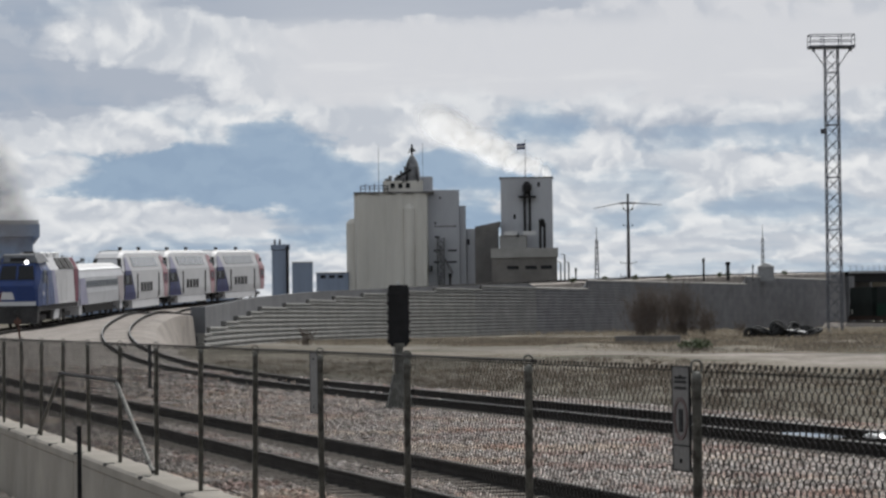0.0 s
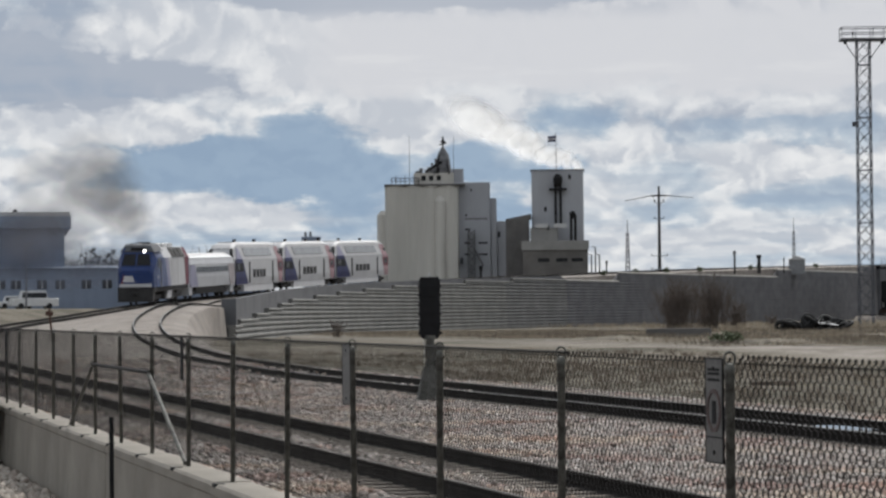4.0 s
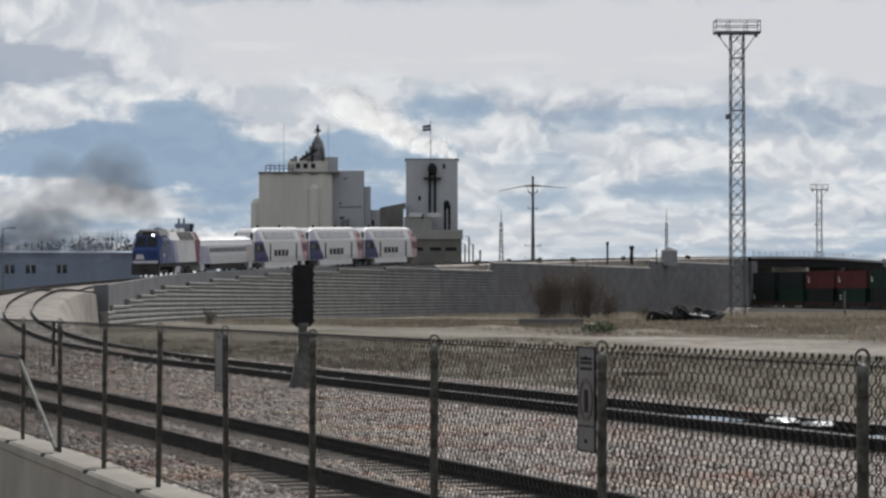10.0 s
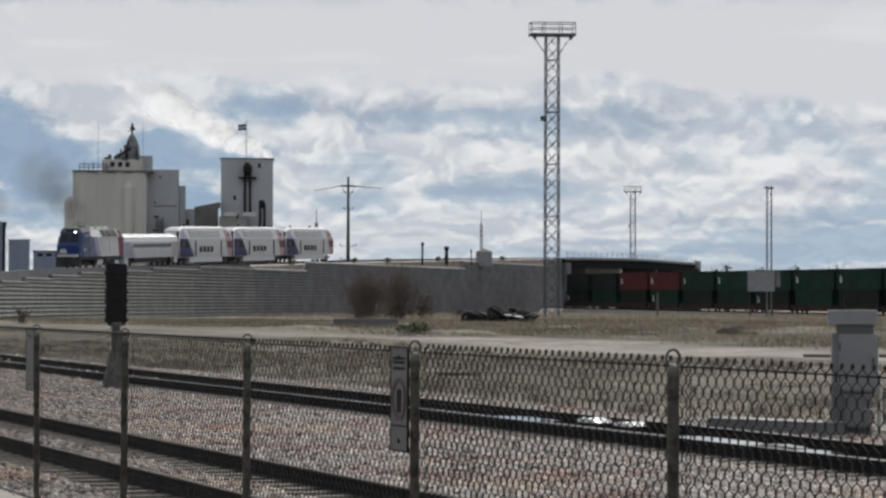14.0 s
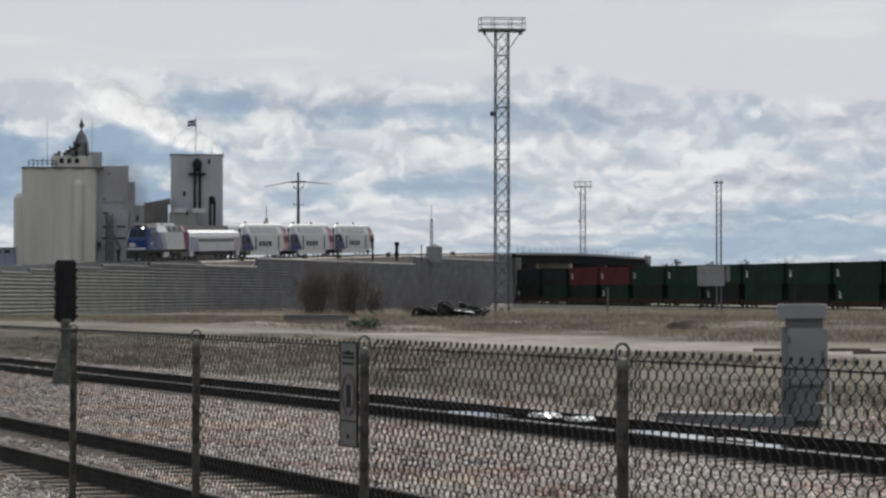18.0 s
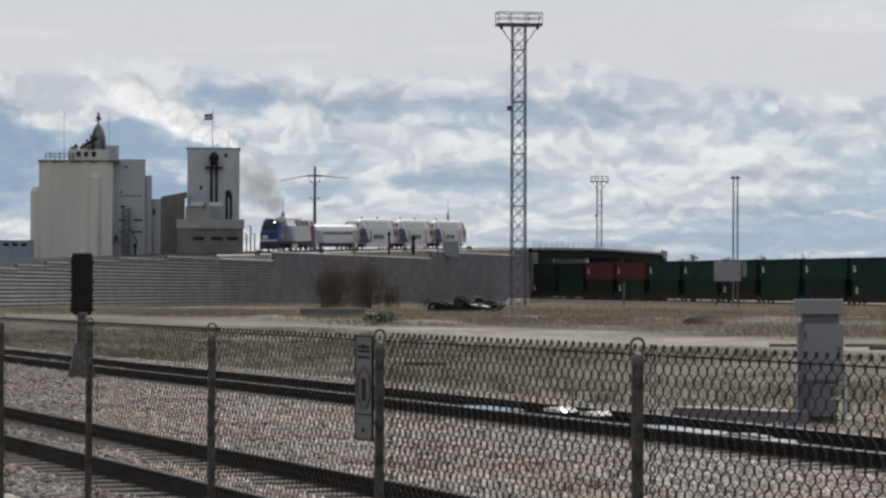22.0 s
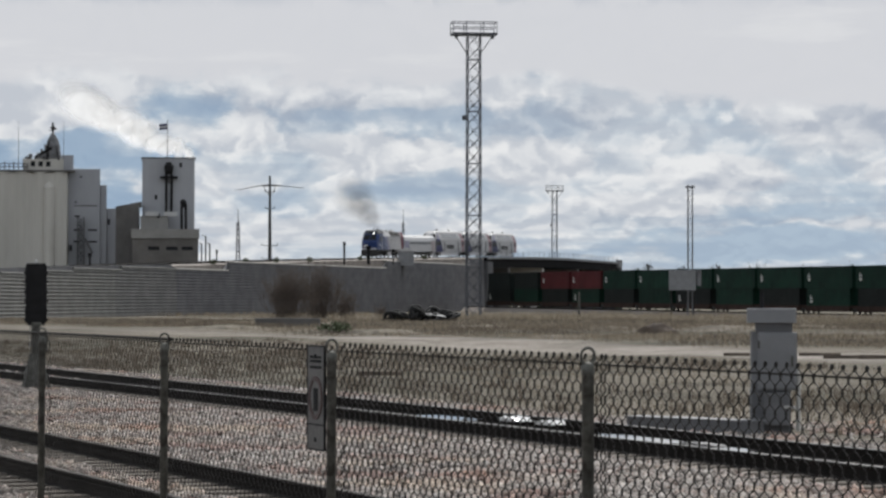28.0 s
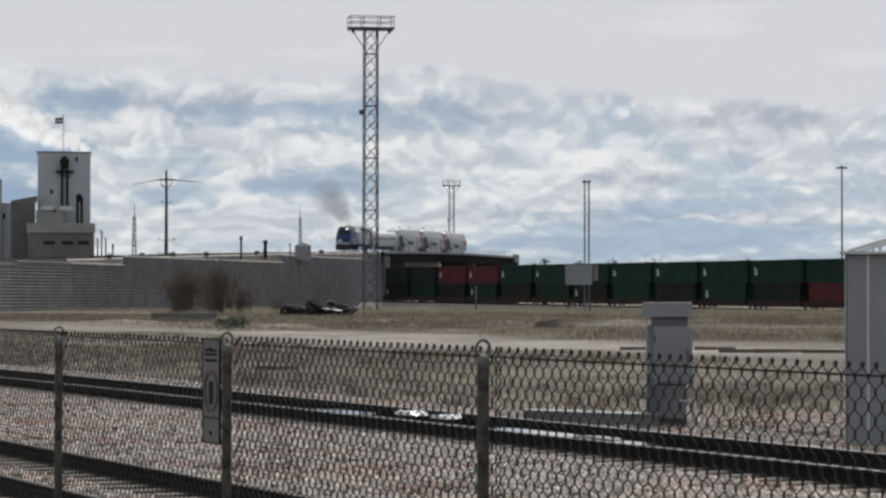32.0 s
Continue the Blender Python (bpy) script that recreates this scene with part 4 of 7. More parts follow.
def annulus(c, r0, r1, x0, x1, n=32):
    """A flat ring round c in the y-z plane, between x0 and x1."""
    m = Mesh()
    rr = [[(x, c[0] + r * math.cos(2 * math.pi * i / n), c[1] + r * math.sin(2 * math.pi * i / n)) for x, r in ((x0, r0), (x0, r1), (x1, r1), (x1, r0))] for i in range(n)]
    m.rings(rr + [rr[0]], caps=False)
    return m


def sign(name, l, z0, z1, wd, label, ringed):
    s = thing(name, ALONG @ pose(FP - 0.012, l, 0), label, "sign", "signs on the fence")
    part("plate", Mesh().chamfer(-0.006, 0.0, 0, wd, z0, z1, 0.002), M_SIGN, s)
    if ringed:
        zc, r = z0 + (z1 - z0) * 0.50, 0.092
        part("ring", annulus((wd / 2, zc), r, r * 0.8, -0.010, -0.0062), M_SIGNRED, s, "faded red ring")
        part("pictogram", Mesh().box(-0.010, -0.0065, wd / 2 - 0.025, wd / 2 + 0.02, zc - r * 0.6, zc + r * 0.45), M_DARK, s)
        for q in (0.80, 0.86, 0.9):
            z = z0 + (z1 - z0) * q
            part("text_bar", Mesh().box(-0.0085, -0.0065, wd * 0.15, wd * 0.85, z - 0.006, z + 0.006), M_DARK, s)
        z = z0 + (z1 - z0) * 0.24
        part("text_bar", Mesh().box(-0.0085, -0.0065, 0, wd, z - 0.003, z + 0.003), M_DARK, s)
    part("rim", Mesh().box(-0.008, 0.002, -0.006, 0.0, z0, z1).box(-0.008, 0.002, wd, wd + 0.006, z0, z1).box(-0.008, 0.002, -0.006, wd + 0.006, z1, z1 + 0.006).box(-0.008, 0.002, -0.006, wd + 0.006, z0 - 0.006, z0), M_DARK, s)
    for z in (z0 + 0.04, z1 - 0.04):
        part("bolt", Mesh().disc((-0.006, wd / 2, z), (-1, 0, 0), 0.010, 0.006, 8), M_DARK, s)


def marker_post(l, p, top):
    s = thing("marker_post", ALONG @ pose(p, l, 0), "thin black steel marker post before the barrier", "post", "marker posts")
    part("stake", Mesh().box(-0.022, 0.022, -0.012, 0.012, -0.72, top), M_DARK, s)
    part("flange", Mesh().box(-0.006, 0.006, -0.03, 0.03, -0.1, top - 0.02), M_DARK, s)


make_fence()
make_barrier()
sign("fence_sign", F0 + 0.10, 1.115, F_TOP - 0.012, 0.215, "faded grey warning sign with a red ring on the fence", True)
sign("narrow_sign", F0 + 3 * FS + 0.04, 1.13, F_TOP - 0.02, 0.26, "narrow grey sign plate on a fence post", False)
for _l, _p, _t in ((29.5, 3.42, 0.72), (45.4, 3.42, 0.73)):
    marker_post(_l, _p, _t)


# ---- signal, cabinets ----
def make_signal():
    g = thing("railway_signal", facing(-7.14, 56.6, 0, 187), "black three-light railway signal on a grey pedestal", "signal")
    part("foot", Mesh().lathe([(0.33, -0.02), (0.33, 0.05), (0.28, 0.06)], 8), M_GALV, g)
    part("pedestal", Mesh().box(-0.25, 0.25, -0.23, 0.23, 0.05, 0.7, None, 0.13), M_GALV, g, "flared grey pedestal")
    part("pole", Mesh().lathe([(0.085, 0.7), (0.085, 1.22), (0.12, 1.23), (0.12, 1.30)], 12), M_GALV, g)
    part("junction_box", Mesh().chamfer(-0.24, -0.02, -0.16, -0.05, 0.72, 1.12, 0.01), M_GALV, g)
    part("background", Mesh().rings([[(x * 0.2, y, 1.84 + z * 0.605) for x, z in ((-1, -0.86), (-0.72, -1), (0.72, -1), (1, -0.86), (1, 0.93), (0.86, 1), (-0.86, 1), (-1, 0.93))] for y in (-0.03, 0.05)]), M_DARK, g, "black back plate")
    for i in range(3):
        z = 1.455 + i * 0.37
        u = part("light_unit", Mesh().chamfer(-0.19, 0.19, -0.26, -0.031, z - 0.165, z + 0.165, 0.03), M_DARK, g)
        m = Mesh()
        for a in range(14):
            t0, t1 = math.pi * (-0.15 + 1.3 * a / 14), math.pi * (-0.15 + 1.3 * (a + 1) / 14)
            m.quad_box([(q * math.cos(t), -0.26, z + q * math.sin(t)) for q, t in ((0.125, t0), (0.125, t1), (0.113, t1), (0.113, t0))], [(q * math.cos(t), -0.52, z + q * math.sin(t) - 0.02) for q, t in ((0.125, t0), (0.125, t1), (0.113, t1), (0.113, t0))])
        part("hood", m, M_DARK, u)
        part("lens", Mesh().disc((0, -0.262, z), (0, -1, 0), 0.10, 0.012), M_GLASS, u)
        for k in range(2):
            part("fin", Mesh().box(-0.228, 0.228, -0.08, 0.06, z - 0.125 + k * 0.17, z - 0.085 + k * 0.17), M_DARK, u)
    part("finial", Mesh().lathe([(0.03, 2.445), (0.035, 2.485), (0.012, 2.525)], 8), M_PALE, g)
    part("ladder_rod", Mesh().tube((0.1, -0.1, 0.75), (0.1, -0.1, 1.36), 0.012), M_PALE, g)


def make_case():
    g = thing("signal_case", ALONG @ pose(17.675, 33.93, 0.035, 0, 0, -26), "grey metal signal case with a capped top on a dark stand", "cabinet")
    part("stand", Mesh().box(-0.27, 0.24, -0.2, 0.2, -0.05, 0.62, None, 0.0), M_STEEL, g, "dark steel stand")
    part("back_panel", Mesh().chamfer(-0.28, 0.2, -0.1, 0.22, 0.0, 1.30, 0.012), M_GREYBOX, g)
    part("body", Mesh().chamfer(-0.19, 0.32, -0.24, 0.2, 0.53, 1.29, 0.015), M_GREYBOX, g)
    part("door", Mesh().chamfer(-0.175, 0.305, -0.27, -0.241, 0.56, 1.27, 0.012), M_GREYBOX, g, "grey hinged door")
    part("door_handle", Mesh().box(0.24, 0.27, -0.30, -0.271, 0.84, 0.98), M_GALV, g)
    part("hinge", Mesh().box(-0.19, -0.165, -0.28, -0.262, 0.66, 0.76).box(-0.19, -0.165, -0.28, -0.262, 1.08, 1.18), M_GALV, g)
    part("cap", Mesh().chamfer(-0.33, 0.31, -0.28, 0.28, 1.415, 1.605, 0.02), M_GREYBOX, g)
    # the cap's shadow on the neck is given by a darker material
    part("neck", Mesh().box(-0.22, 0.26, -0.2, 0.2, 1.28, 1.42), M_STEEL, g, "recessed neck, darkened as shade under the cap")
    part("stub", Mesh().tube((-0.13, 0, 1.58), (-0.13, 0, 1.80), 0.025, n=8), M_DARK, g, "short black stub aerial")
    part("conduit", Mesh().tube((0.34, -0.1, 0.0), (0.34, -0.1, 0.75), 0.03, n=8), M_PALE, g)
    part("conduit", Mesh().tube((0.34, -0.1, 0.75), (0.2, -0.1, 0.9), 0.03, n=8), M_PALE, g)
    part("lower_box", Mesh().chamfer(-0.12, 0.22, -0.34, -0.2, 0.08, 0.5, 0.015), M_STEEL, g)
    part("side_plate", Mesh().box(-0.29, -0.272, -0.2, 0.2, -0.04, 0.54), M_GREYBOX, g)
    part("hasp", Mesh().box(0.15, 0.3, -0.36, -0.34, 0.3, 0.33), M_PALE, g)
    t = thing("cable_trough", ALONG @ pose(16.36, 35.4, 0, 0, 0, -156.2), "grey cable trough lying beside the signal case", "trough")
    part("channel", Mesh().box(-0.16, 0.16, 0, 2.1, -0.05, 0.17), M_STEEL, t)
    part("cover", Mesh().box(-0.18, 0.18, -0.02, 2.12, 0.174, 0.19), M_GREYBOX, t, "grey lid")


def make_bungalow():
    g = thing("equipment_bungalow", facing(10.93, 33.2, 0, -6), "grey steel equipment bungalow with a sloping roof", "shelter")
    m = Mesh().chamfer(0, 2.6, 0, 3.0, 0.0, 2.2, 0.02)
    part("body", m, M_GREYBOX, g)
    part("plinth", Mesh().box(-0.05, 2.65, -0.05, 3.05, -0.3, 0.06), M_CONC, g)
    part("roof", Mesh().quad_box([(-0.06, -0.08, 2.204), (2.7, -0.08, 2.204), (2.7, 3.1, 2.204), (-0.06, 3.1, 2.204)], [(-0.06, -0.08, 2.235), (2.7, -0.08, 2.235), (2.7, 3.1, 2.235), (-0.06, 3.1, 2.235)]), M_FASCIA, g)
    part("corner_strip", Mesh().box(0.24, 0.27, -0.012, -0.002, 0.06, 2.2), M_FASCIA, g)
    part("corner_strip", Mesh().box(-0.012, -0.002, 0.0, 0.05, 0.06, 2.2), M_FASCIA, g)
    for y in (0.1, 1.0):
        part("roof_rail", Mesh().tube((0.02, y, 2.24), (1.3, y, 2.62), 0.018), M_FASCIA, g, "pale sloping tube")
        part("roof_rail", Mesh().tube((0.3, y, 2.2), (0.3, y, 2.33), 0.018), M_FASCIA, g)


make_signal()
make_case()
make_bungalow()


# ---- lattice masts and poles ----
def lattice(m, w0, w1, z0, z1, n, r):
    """Four legs, with ring and cross bracing."""
    c = [(-1, -1), (1, -1), (1, 1), (-1, 1)]

    def at(k, t):
        w = w0 + (w1 - w0) * t
        return Vector((c[k][0] * w, c[k][1] * w, z0 + (z1 - z0) * t))

    for k in range(4):
        m.tube(at(k, 0), at(k, 1), r * 1.7, r * 1.7, 5)
    for i in range(n):
        a, b = i / n, (i + 1) / n
        for k in range(4):
            m.tube(at(k, a), at((k + 1) % 4, b), r, r, 4)
            m.tube(at((k + 1) % 4, a), at(k, b), r, r, 4)
            if i % 4 == 0:
                m.tube(at(k, a), at((k + 1) % 4, a), r * 1.6, r * 1.6, 4)
    return m


def light_tower(az, d, top, k, label):
    t = thing("light_tower", facing(az, d, level(*AZ(az, d)[:2]) - 0.1, 8), label, "light tower", "yard light towers")
    body = part("mast", lattice(Mesh(), 0.72 * k, 0.66 * k, 0, top - 1.2, 22, 0.036 * k), M_TOWER, t)
    part("platform", Mesh().box(-2.35 * k, 2.35 * k, -1.1 * k, 1.1 * k, top - 1.4, top - 1.18), M_TOWER, t, "dark platform deck")
    m = Mesh()
    for x in (-2.3, -0.9, 0.9, 2.3):
        for y in (-1.05, 1.05):
            m.tube((x * k, y * k, top - 1.2), (x * k, y * k, top - 0.05), 0.05 * k, n=4)
    for y in (-1.05, 1.05):
        for z in (top - 0.05, top - 0.62):
            m.tube((-2.3 * k, y * k, z), (2.3 * k, y * k, z), 0.055 * k, n=4)
    for x in (-2.3, 2.3):
        m.tube((x * k, -1.05 * k, top - 0.05), (x * k, 1.05 * k, top - 0.05), 0.05 * k, n=4)
    part("railing", m, M_TOWER, t)
    for s in (-1, 1):
        part("strut", Mesh().tube((s * 2.0 * k, 0, top - 1.4), (s * 0.7 * k, 0, top - 3.3), 0.05 * k, n=5), M_TOWER, t)
    one = Mesh().chamfer(-0.15 * k, 0.15 * k, -0.2 * k, 0.1 * k, 0, 0.3 * k, 0.03).data("floodlight", M_TOWER)
    for x in (-1.9, 1.9):
        part("floodlight", one, None, t).matrix_local = pose(x * k, -0.5 * k, top - 1.75, -20)
    part("footing", Mesh().box(-1.1 * k, 1.1 * k, -1.1 * k, 1.1 * k, -0.3, 0.25), M_COPE, t)
    part("side_box", Mesh().chamfer(-1.2 * k, -0.85 * k, -0.2, 0.2, top * 0.67, top * 0.67 + 0.5, 0.03), M_TOWER, t)
    return t


light_tower(1.50, 300, 31.05, 1.0, "tall grey lattice light tower with a railed platform")
light_tower(3.11, 700, 30.0, 0.9, "distant lattice light tower with floodlights")


def power_pole():
    d = 560
    g = thing("power_pole", facing(-2.55, d, 0), "tall dark power pole with long drooping arms", "power pole")
    top = high(2.43, d)
    part("shaft", Mesh().tube((0, 0, -1), (0, 0, top), 0.46, 0.2, 8), M_POLE, g)
    # long drooping arms, braced below
    for side in (-1, 1):
        part("arm", Mesh().tube((0, 0, top - 1.6), (side * 1.6, 0, top - 1.65), 0.2, 0.14, 6).tube((side * 1.6, 0, top - 1.65), (side * 6.6, 0, top - 2.6 if side < 0 else top - 2.1), 0.1, 0.05, 5), M_POLE, g, "long drooping arm")
        part("brace", Mesh().tube((0, 0, top - 3.9), (side * 1.3, 0, top - 1.7), 0.05, n=5), M_POLE, g)
        for dz in (3.0, 6.2, 13.4, 16.0, 18.6):
            part("bracket", Mesh().tube((0, 0, top - dz), (side * (0.9 if dz < 10 else 1.5), 0, top - dz + 0.15), 0.06, n=5), M_POLE, g)
            part("insulator", Mesh().lathe([(0.06, 0), (0.11, 0.1), (0.05, 0.2), (0.1, 0.3), (0.04, 0.4)], 8, pose(side * (0.9 if dz < 10 else 1.5), 0, top - dz + 0.1)), M_DARK, g)
    part("cap", Mesh().lathe([(0.24, top - 0.02), (0.24, top + 0.1), (0.08, top + 0.2)], 8), M_DARK, g)


def slim_mast(az, d, el, base, r, label, arms=0):
    g = thing("radio_mast" if not arms else "pole", facing(az, d, 0), label, "mast")
    top = high(el, d)
    m = lattice(Mesh(), r * 2.2, r * 0.7, base, top - 3, 16, r * 0.28) if not arms else Mesh().tube((0, 0, base), (0, 0, top), r, r * 0.7, 7)
    part("shaft", m, M_STEEL, g)
    part("tip", Mesh().tube((0, 0, top - 3), (0, 0, top), r * 0.4, r * 0.2, 5), M_STEEL, g)
    for i in range(arms):
        part("arm", Mesh().box(-r * 5, r * 5, -r * 0.6, r * 0.6, top - 0.5 - i * 1.2, top - 0.25 - i * 1.2), M_STEEL, g)


power_pole()
slim_mast(-3.18, 650, 1.80, 0, 0.3, "thin lattice radio mast beyond the ramp")
slim_mast(0.10, 640, 1.80, 0, 0.22, "thin lattice radio mast behind the ramp hut")
slim_mast(10.83, 420, 2.55, -1, 0.16, "tall slim lamp pole beyond the container train", 1)


def h_pole():
    d = 338
    g = thing("gantry_poles", facing(5.80, d, -0.5), "pair of slim poles carrying a pale equipment box", "pole")
    top = high(2.28, d) + 0.5
    for x in (-0.26, 0.26):
        part("pole", Mesh().tube((x, 0, 0), (x, 0, top), 0.11, 0.08, 7), M_STEEL, g)
    m = Mesh()
    for i in range(14):
        z = 5.8 + i * (top - 6) / 14
        m.tube((-0.26, 0, z), (0.26, 0, z + (top - 6) / 14), 0.03, n=4)
    part("bracing", m, M_STEEL, g)
    part("crosshead", Mesh().box(-0.55, 0.55, -0.1, 0.1, top - 0.35, top - 0.15), M_STEEL, g)
    z0, z1 = high(0.19, d) + 0.5, high(0.585, d) + 0.5
    part("equipment_box", Mesh().chamfer(-2.5, 0.65, -0.5, 0.4, z0, z1, 0.05), M_GREYBOX, g, "pale grey box")
    part("transformer", Mesh().lathe([(0.25, z0 + 0.5), (0.3, z0 + 0.55), (0.3, z1 - 0.2), (0.2, z1)], 12, pose(1.0, -0.1, 0)), M_STEEL, g)
    for x in (-2.2, 0.4):
        part("leg", Mesh().tube((x, 0.0, 0), (x, 0.0, z0), 0.09, n=6), M_BLACK, g)


h_pole()


def ramp_bits():
    """Hut, small posts and bushes on the ramp's shoulder."""
    x, y, z, h = on_line(322, 6.0)
    d = 505
    g = thing("ramp_hut", facing(0.155, d, 0), "small pale hut with a gabled roof on the ramp", "hut")
    z0 = high(0.76, d)
    part("body", Mesh().box(-1.4, 1.4, -1.2, 1.2, z0 - 0.8, z0 + 1.75), M_GREYBOX, g)
    part("roof", Mesh().rings([[(-1.6, yy, z0 + 1.75), (1.6, yy, z0 + 1.75), (0, yy, z0 + 2.45)] for yy in (-1.35, 1.35)]), M_FASCIA, g)
    for az, e0, e1, w in ((-1.07, 0.80, 1.14, 0.16), (-0.59, 0.80, 1.06, 0.26), (-3.6, 0.7, 0.98, 0.12), (-0.1, 0.8, 1.0, 0.08), (-6.1, 0.66, 0.9, 0.16)):
        d2 = {True: 470, False: 380}[az > -4]
        q = thing("trackside_post", facing(az, d2, 0), "short dark trackside post on the ramp", "post", "posts on the ramp")
        part("post", Mesh().box(-w, w, -w, w, high(e0, d2) - 0.8, high(e1, d2)), M_DARK, q)
        part("head", Mesh().box(-w * 1.5, w * 1.5, -w, w, high(e1, d2) - 0.5, high(e1, d2) + 0.06), M_DARK, q)


ramp_bits()


def lamp_post(az, d, el, z, arm, label):
    g = thing("lamp_post", facing(az, d, z), label, "lamp post", "lamp posts")
    top = high(el, d) - z
    part("shaft", Mesh().tube((0, 0, -0.2), (0, 0, top), 0.11, 0.07, 8), M_STEEL, g)
    part("arm", Mesh().tube((0, 0, top - 0.1), (arm, 0, top + 0.05), 0.05, n=6), M_STEEL, g)
    part("lantern", Mesh().chamfer(arm - 0.05, arm + 0.6, -0.15, 0.15, top - 0.02, top + 0.12, 0.04), M_STEEL, g)


lamp_post(-15.09, 300, 1.42, 2.3, 0.2, "slim grey lamp post before the workshop")
lamp_post(-13.03, 315, 1.42, 2.3, 0.7, "slim grey lamp post with a short arm")


def leaning_stake():
    g = thing("track_marker", facing(-14.6, 128, 0.2), "thin leaning rusty marker beside the outer track", "marker")
    part("stake", Mesh().tube((0.1, 0, -0.3), (-0.12, 0, 1.85), 0.05, n=6), M_RUST, g)
    part("plate", Mesh().box(-0.28, 0.05, -0.03, 0.03, 1.55, 1.75), M_RUST, g)


leaning_stake()


# ---- grain mill ----
DM = 800.0
DEG = DM * math.tan(radians(1.0))


def mill_box(t, name, a0, a1, e0, e1, y0, y1, material, ref, label=""):
    """A block between two bearings and two elevations, y0 to y1 deep."""
    return part(name, Mesh().chamfer((a0 - ref) * DEG, (a1 - ref) * DEG, y0, y1, -2 if e0 is None else high(e0, DM), high(e1, DM), 0.15), material, t, label)


def make_elevator():
    r = -7.2
    g = thing("grain_elevator", facing(r, DM), "tall cream concrete grain silos with a headhouse on top", "grain elevator")
    X = lambda a: (a - r) * DEG
    zt = high(2.50, DM)
    for i, a in enumerate((-7.80, -7.44, -7.08, -6.72)):
        rad = 0.195 * DEG
        part("silo", Mesh().lathe([(rad, -2), (rad, zt - 0.5), (rad + 0.12, zt - 0.45), (rad + 0.12, zt)], 28, pose(X(a), 0, 0)), M_SILO, g, smooth=False)
    part("silo_infill", Mesh().box(X(-7.95), X(-6.56), -2.4, 9, -2, zt - 0.3), M_SILO, g)
    part("low_silo", Mesh().lathe([(2.2, -2), (2.2, high(1.93, DM)), (1.2, high(2.02, DM))], 20, pose(X(-8.0), 2, 0)), M_SILO, g)
    part("stained_silo", Mesh().lathe([(1.6, -2), (1.6, high(2.2, DM)), (0.4, high(2.3, DM))], 14, pose(X(-6.9), -2.2, 0)), M_SILO, g, "stained narrow silo")
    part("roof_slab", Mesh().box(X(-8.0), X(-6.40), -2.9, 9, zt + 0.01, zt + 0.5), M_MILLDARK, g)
    w = mill_box(g, "penthouse", -7.42, -6.62, 2.53, 2.76, -1, 7, M_SILO, r)
    for a in (-7.22, -7.07, -6.92):
        part("window", Mesh().box(X(a) - 0.6, X(a) + 0.6, -1.05, -0.95, high(2.61, DM), high(2.71, DM)), M_GLASS, w)
    mill_box(g, "rear_tower", -6.80, -6.42, 2.5, 2.86, 5, 10, M_MILL, r)
    m = Mesh()
    for a in np.arange(-7.86, -7.3, 0.09):
        m.tube((X(a), -1.5, high(2.53, DM)), (X(a), -1.5, high(2.70 if int(a * 100) % 2 else 2.66, DM)), 0.14, n=5)
    for e in (2.60, 2.66):
        m.tube((X(-7.86), -1.5, high(e, DM)), (X(-7.3), -1.5, high(e, DM)), 0.12, n=5)
    part("roof_railing", m, M_STEEL, g)
    part("dome", Mesh().lathe([(2.1, high(2.55, DM)), (2.15, high(2.88, DM)), (1.95, high(3.02, DM)), (1.5, high(3.14, DM)), (0.8, high(3.23, DM)), (0.3, high(3.29, DM))], 18, pose(X(-6.83), 1.5, 0)), M_STEEL, g, "grey dust collector dome", True)
    for a, e in ((-6.96, 3.12), (-6.93, 3.0), (-7.02, 3.02), (-6.72, 3.05)):
        part("dome_pipe", Mesh().tube((X(a), -1.2, high(2.74, DM)), (X(a) * 0.6 + X(-6.83) * 0.4, 0.2, high(e, DM)), 0.17, n=6), M_DARK, g, "dark pipe up the dome")
    part("crosstree", Mesh().tube((X(-6.83) - 1.1, 1.5, high(3.33, DM)), (X(-6.83) + 1.1, 1.5, high(3.36, DM)), 0.12, n=5), M_DARK, g)
    part("wind_vane", Mesh().lathe([(0.1, high(3.40, DM)), (0.4, high(3.42, DM)), (0.12, high(3.50, DM))], 8, pose(X(-6.83), 1.5, 0)), M_DARK, g)
    part("machine_room", Mesh().chamfer(X(-7.12), X(-6.92), -0.3, 5, high(2.77, DM), high(2.86, DM), 0.15), M_STEEL, g, "grey machine room")
    for a, e in ((-7.34, 2.81), (-7.27, 2.86), (-7.16, 2.83)):
        part("roof_fan", Mesh().lathe([(0.5, high(2.765, DM)), (0.5, high(e, DM) - 0.5), (0.7, high(e, DM) - 0.4), (0.4, high(e, DM))], 10, pose(X(a), 0.5, 0)), M_STEEL, g)
    part("spire", Mesh().lathe([(0.25, high(3.25, DM)), (0.3, high(3.36, DM)), (0.75, high(3.37, DM)), (0.75, high(3.40, DM)), (0.2, high(3.41, DM)), (0.12, high(3.47, DM))], 10, pose(X(-6.83), 1.5, 0)), M_DARK, g)
    for a, e, rr in ((-6.98, 3.05, 0.3), (-7.05, 2.96, 0.35), (-6.9, 2.98, 0.25), (-7.12, 2.88, 0.4), (-7.0, 2.86, 0.55), (-7.26, 2.84, 0.3)):
        part("vent_pipe", Mesh().tube((X(a), -0.5, high(2.72, DM)), (X(a), -0.5, high(e, DM)), rr, rr * 0.9, 8), M_STEEL, g)
    part("duct", Mesh().tube((X(-7.16), -0.5, high(2.8, DM)), (X(-6.86), -0.5, high(2.98, DM)), 0.4, n=8), M_DARK, g)
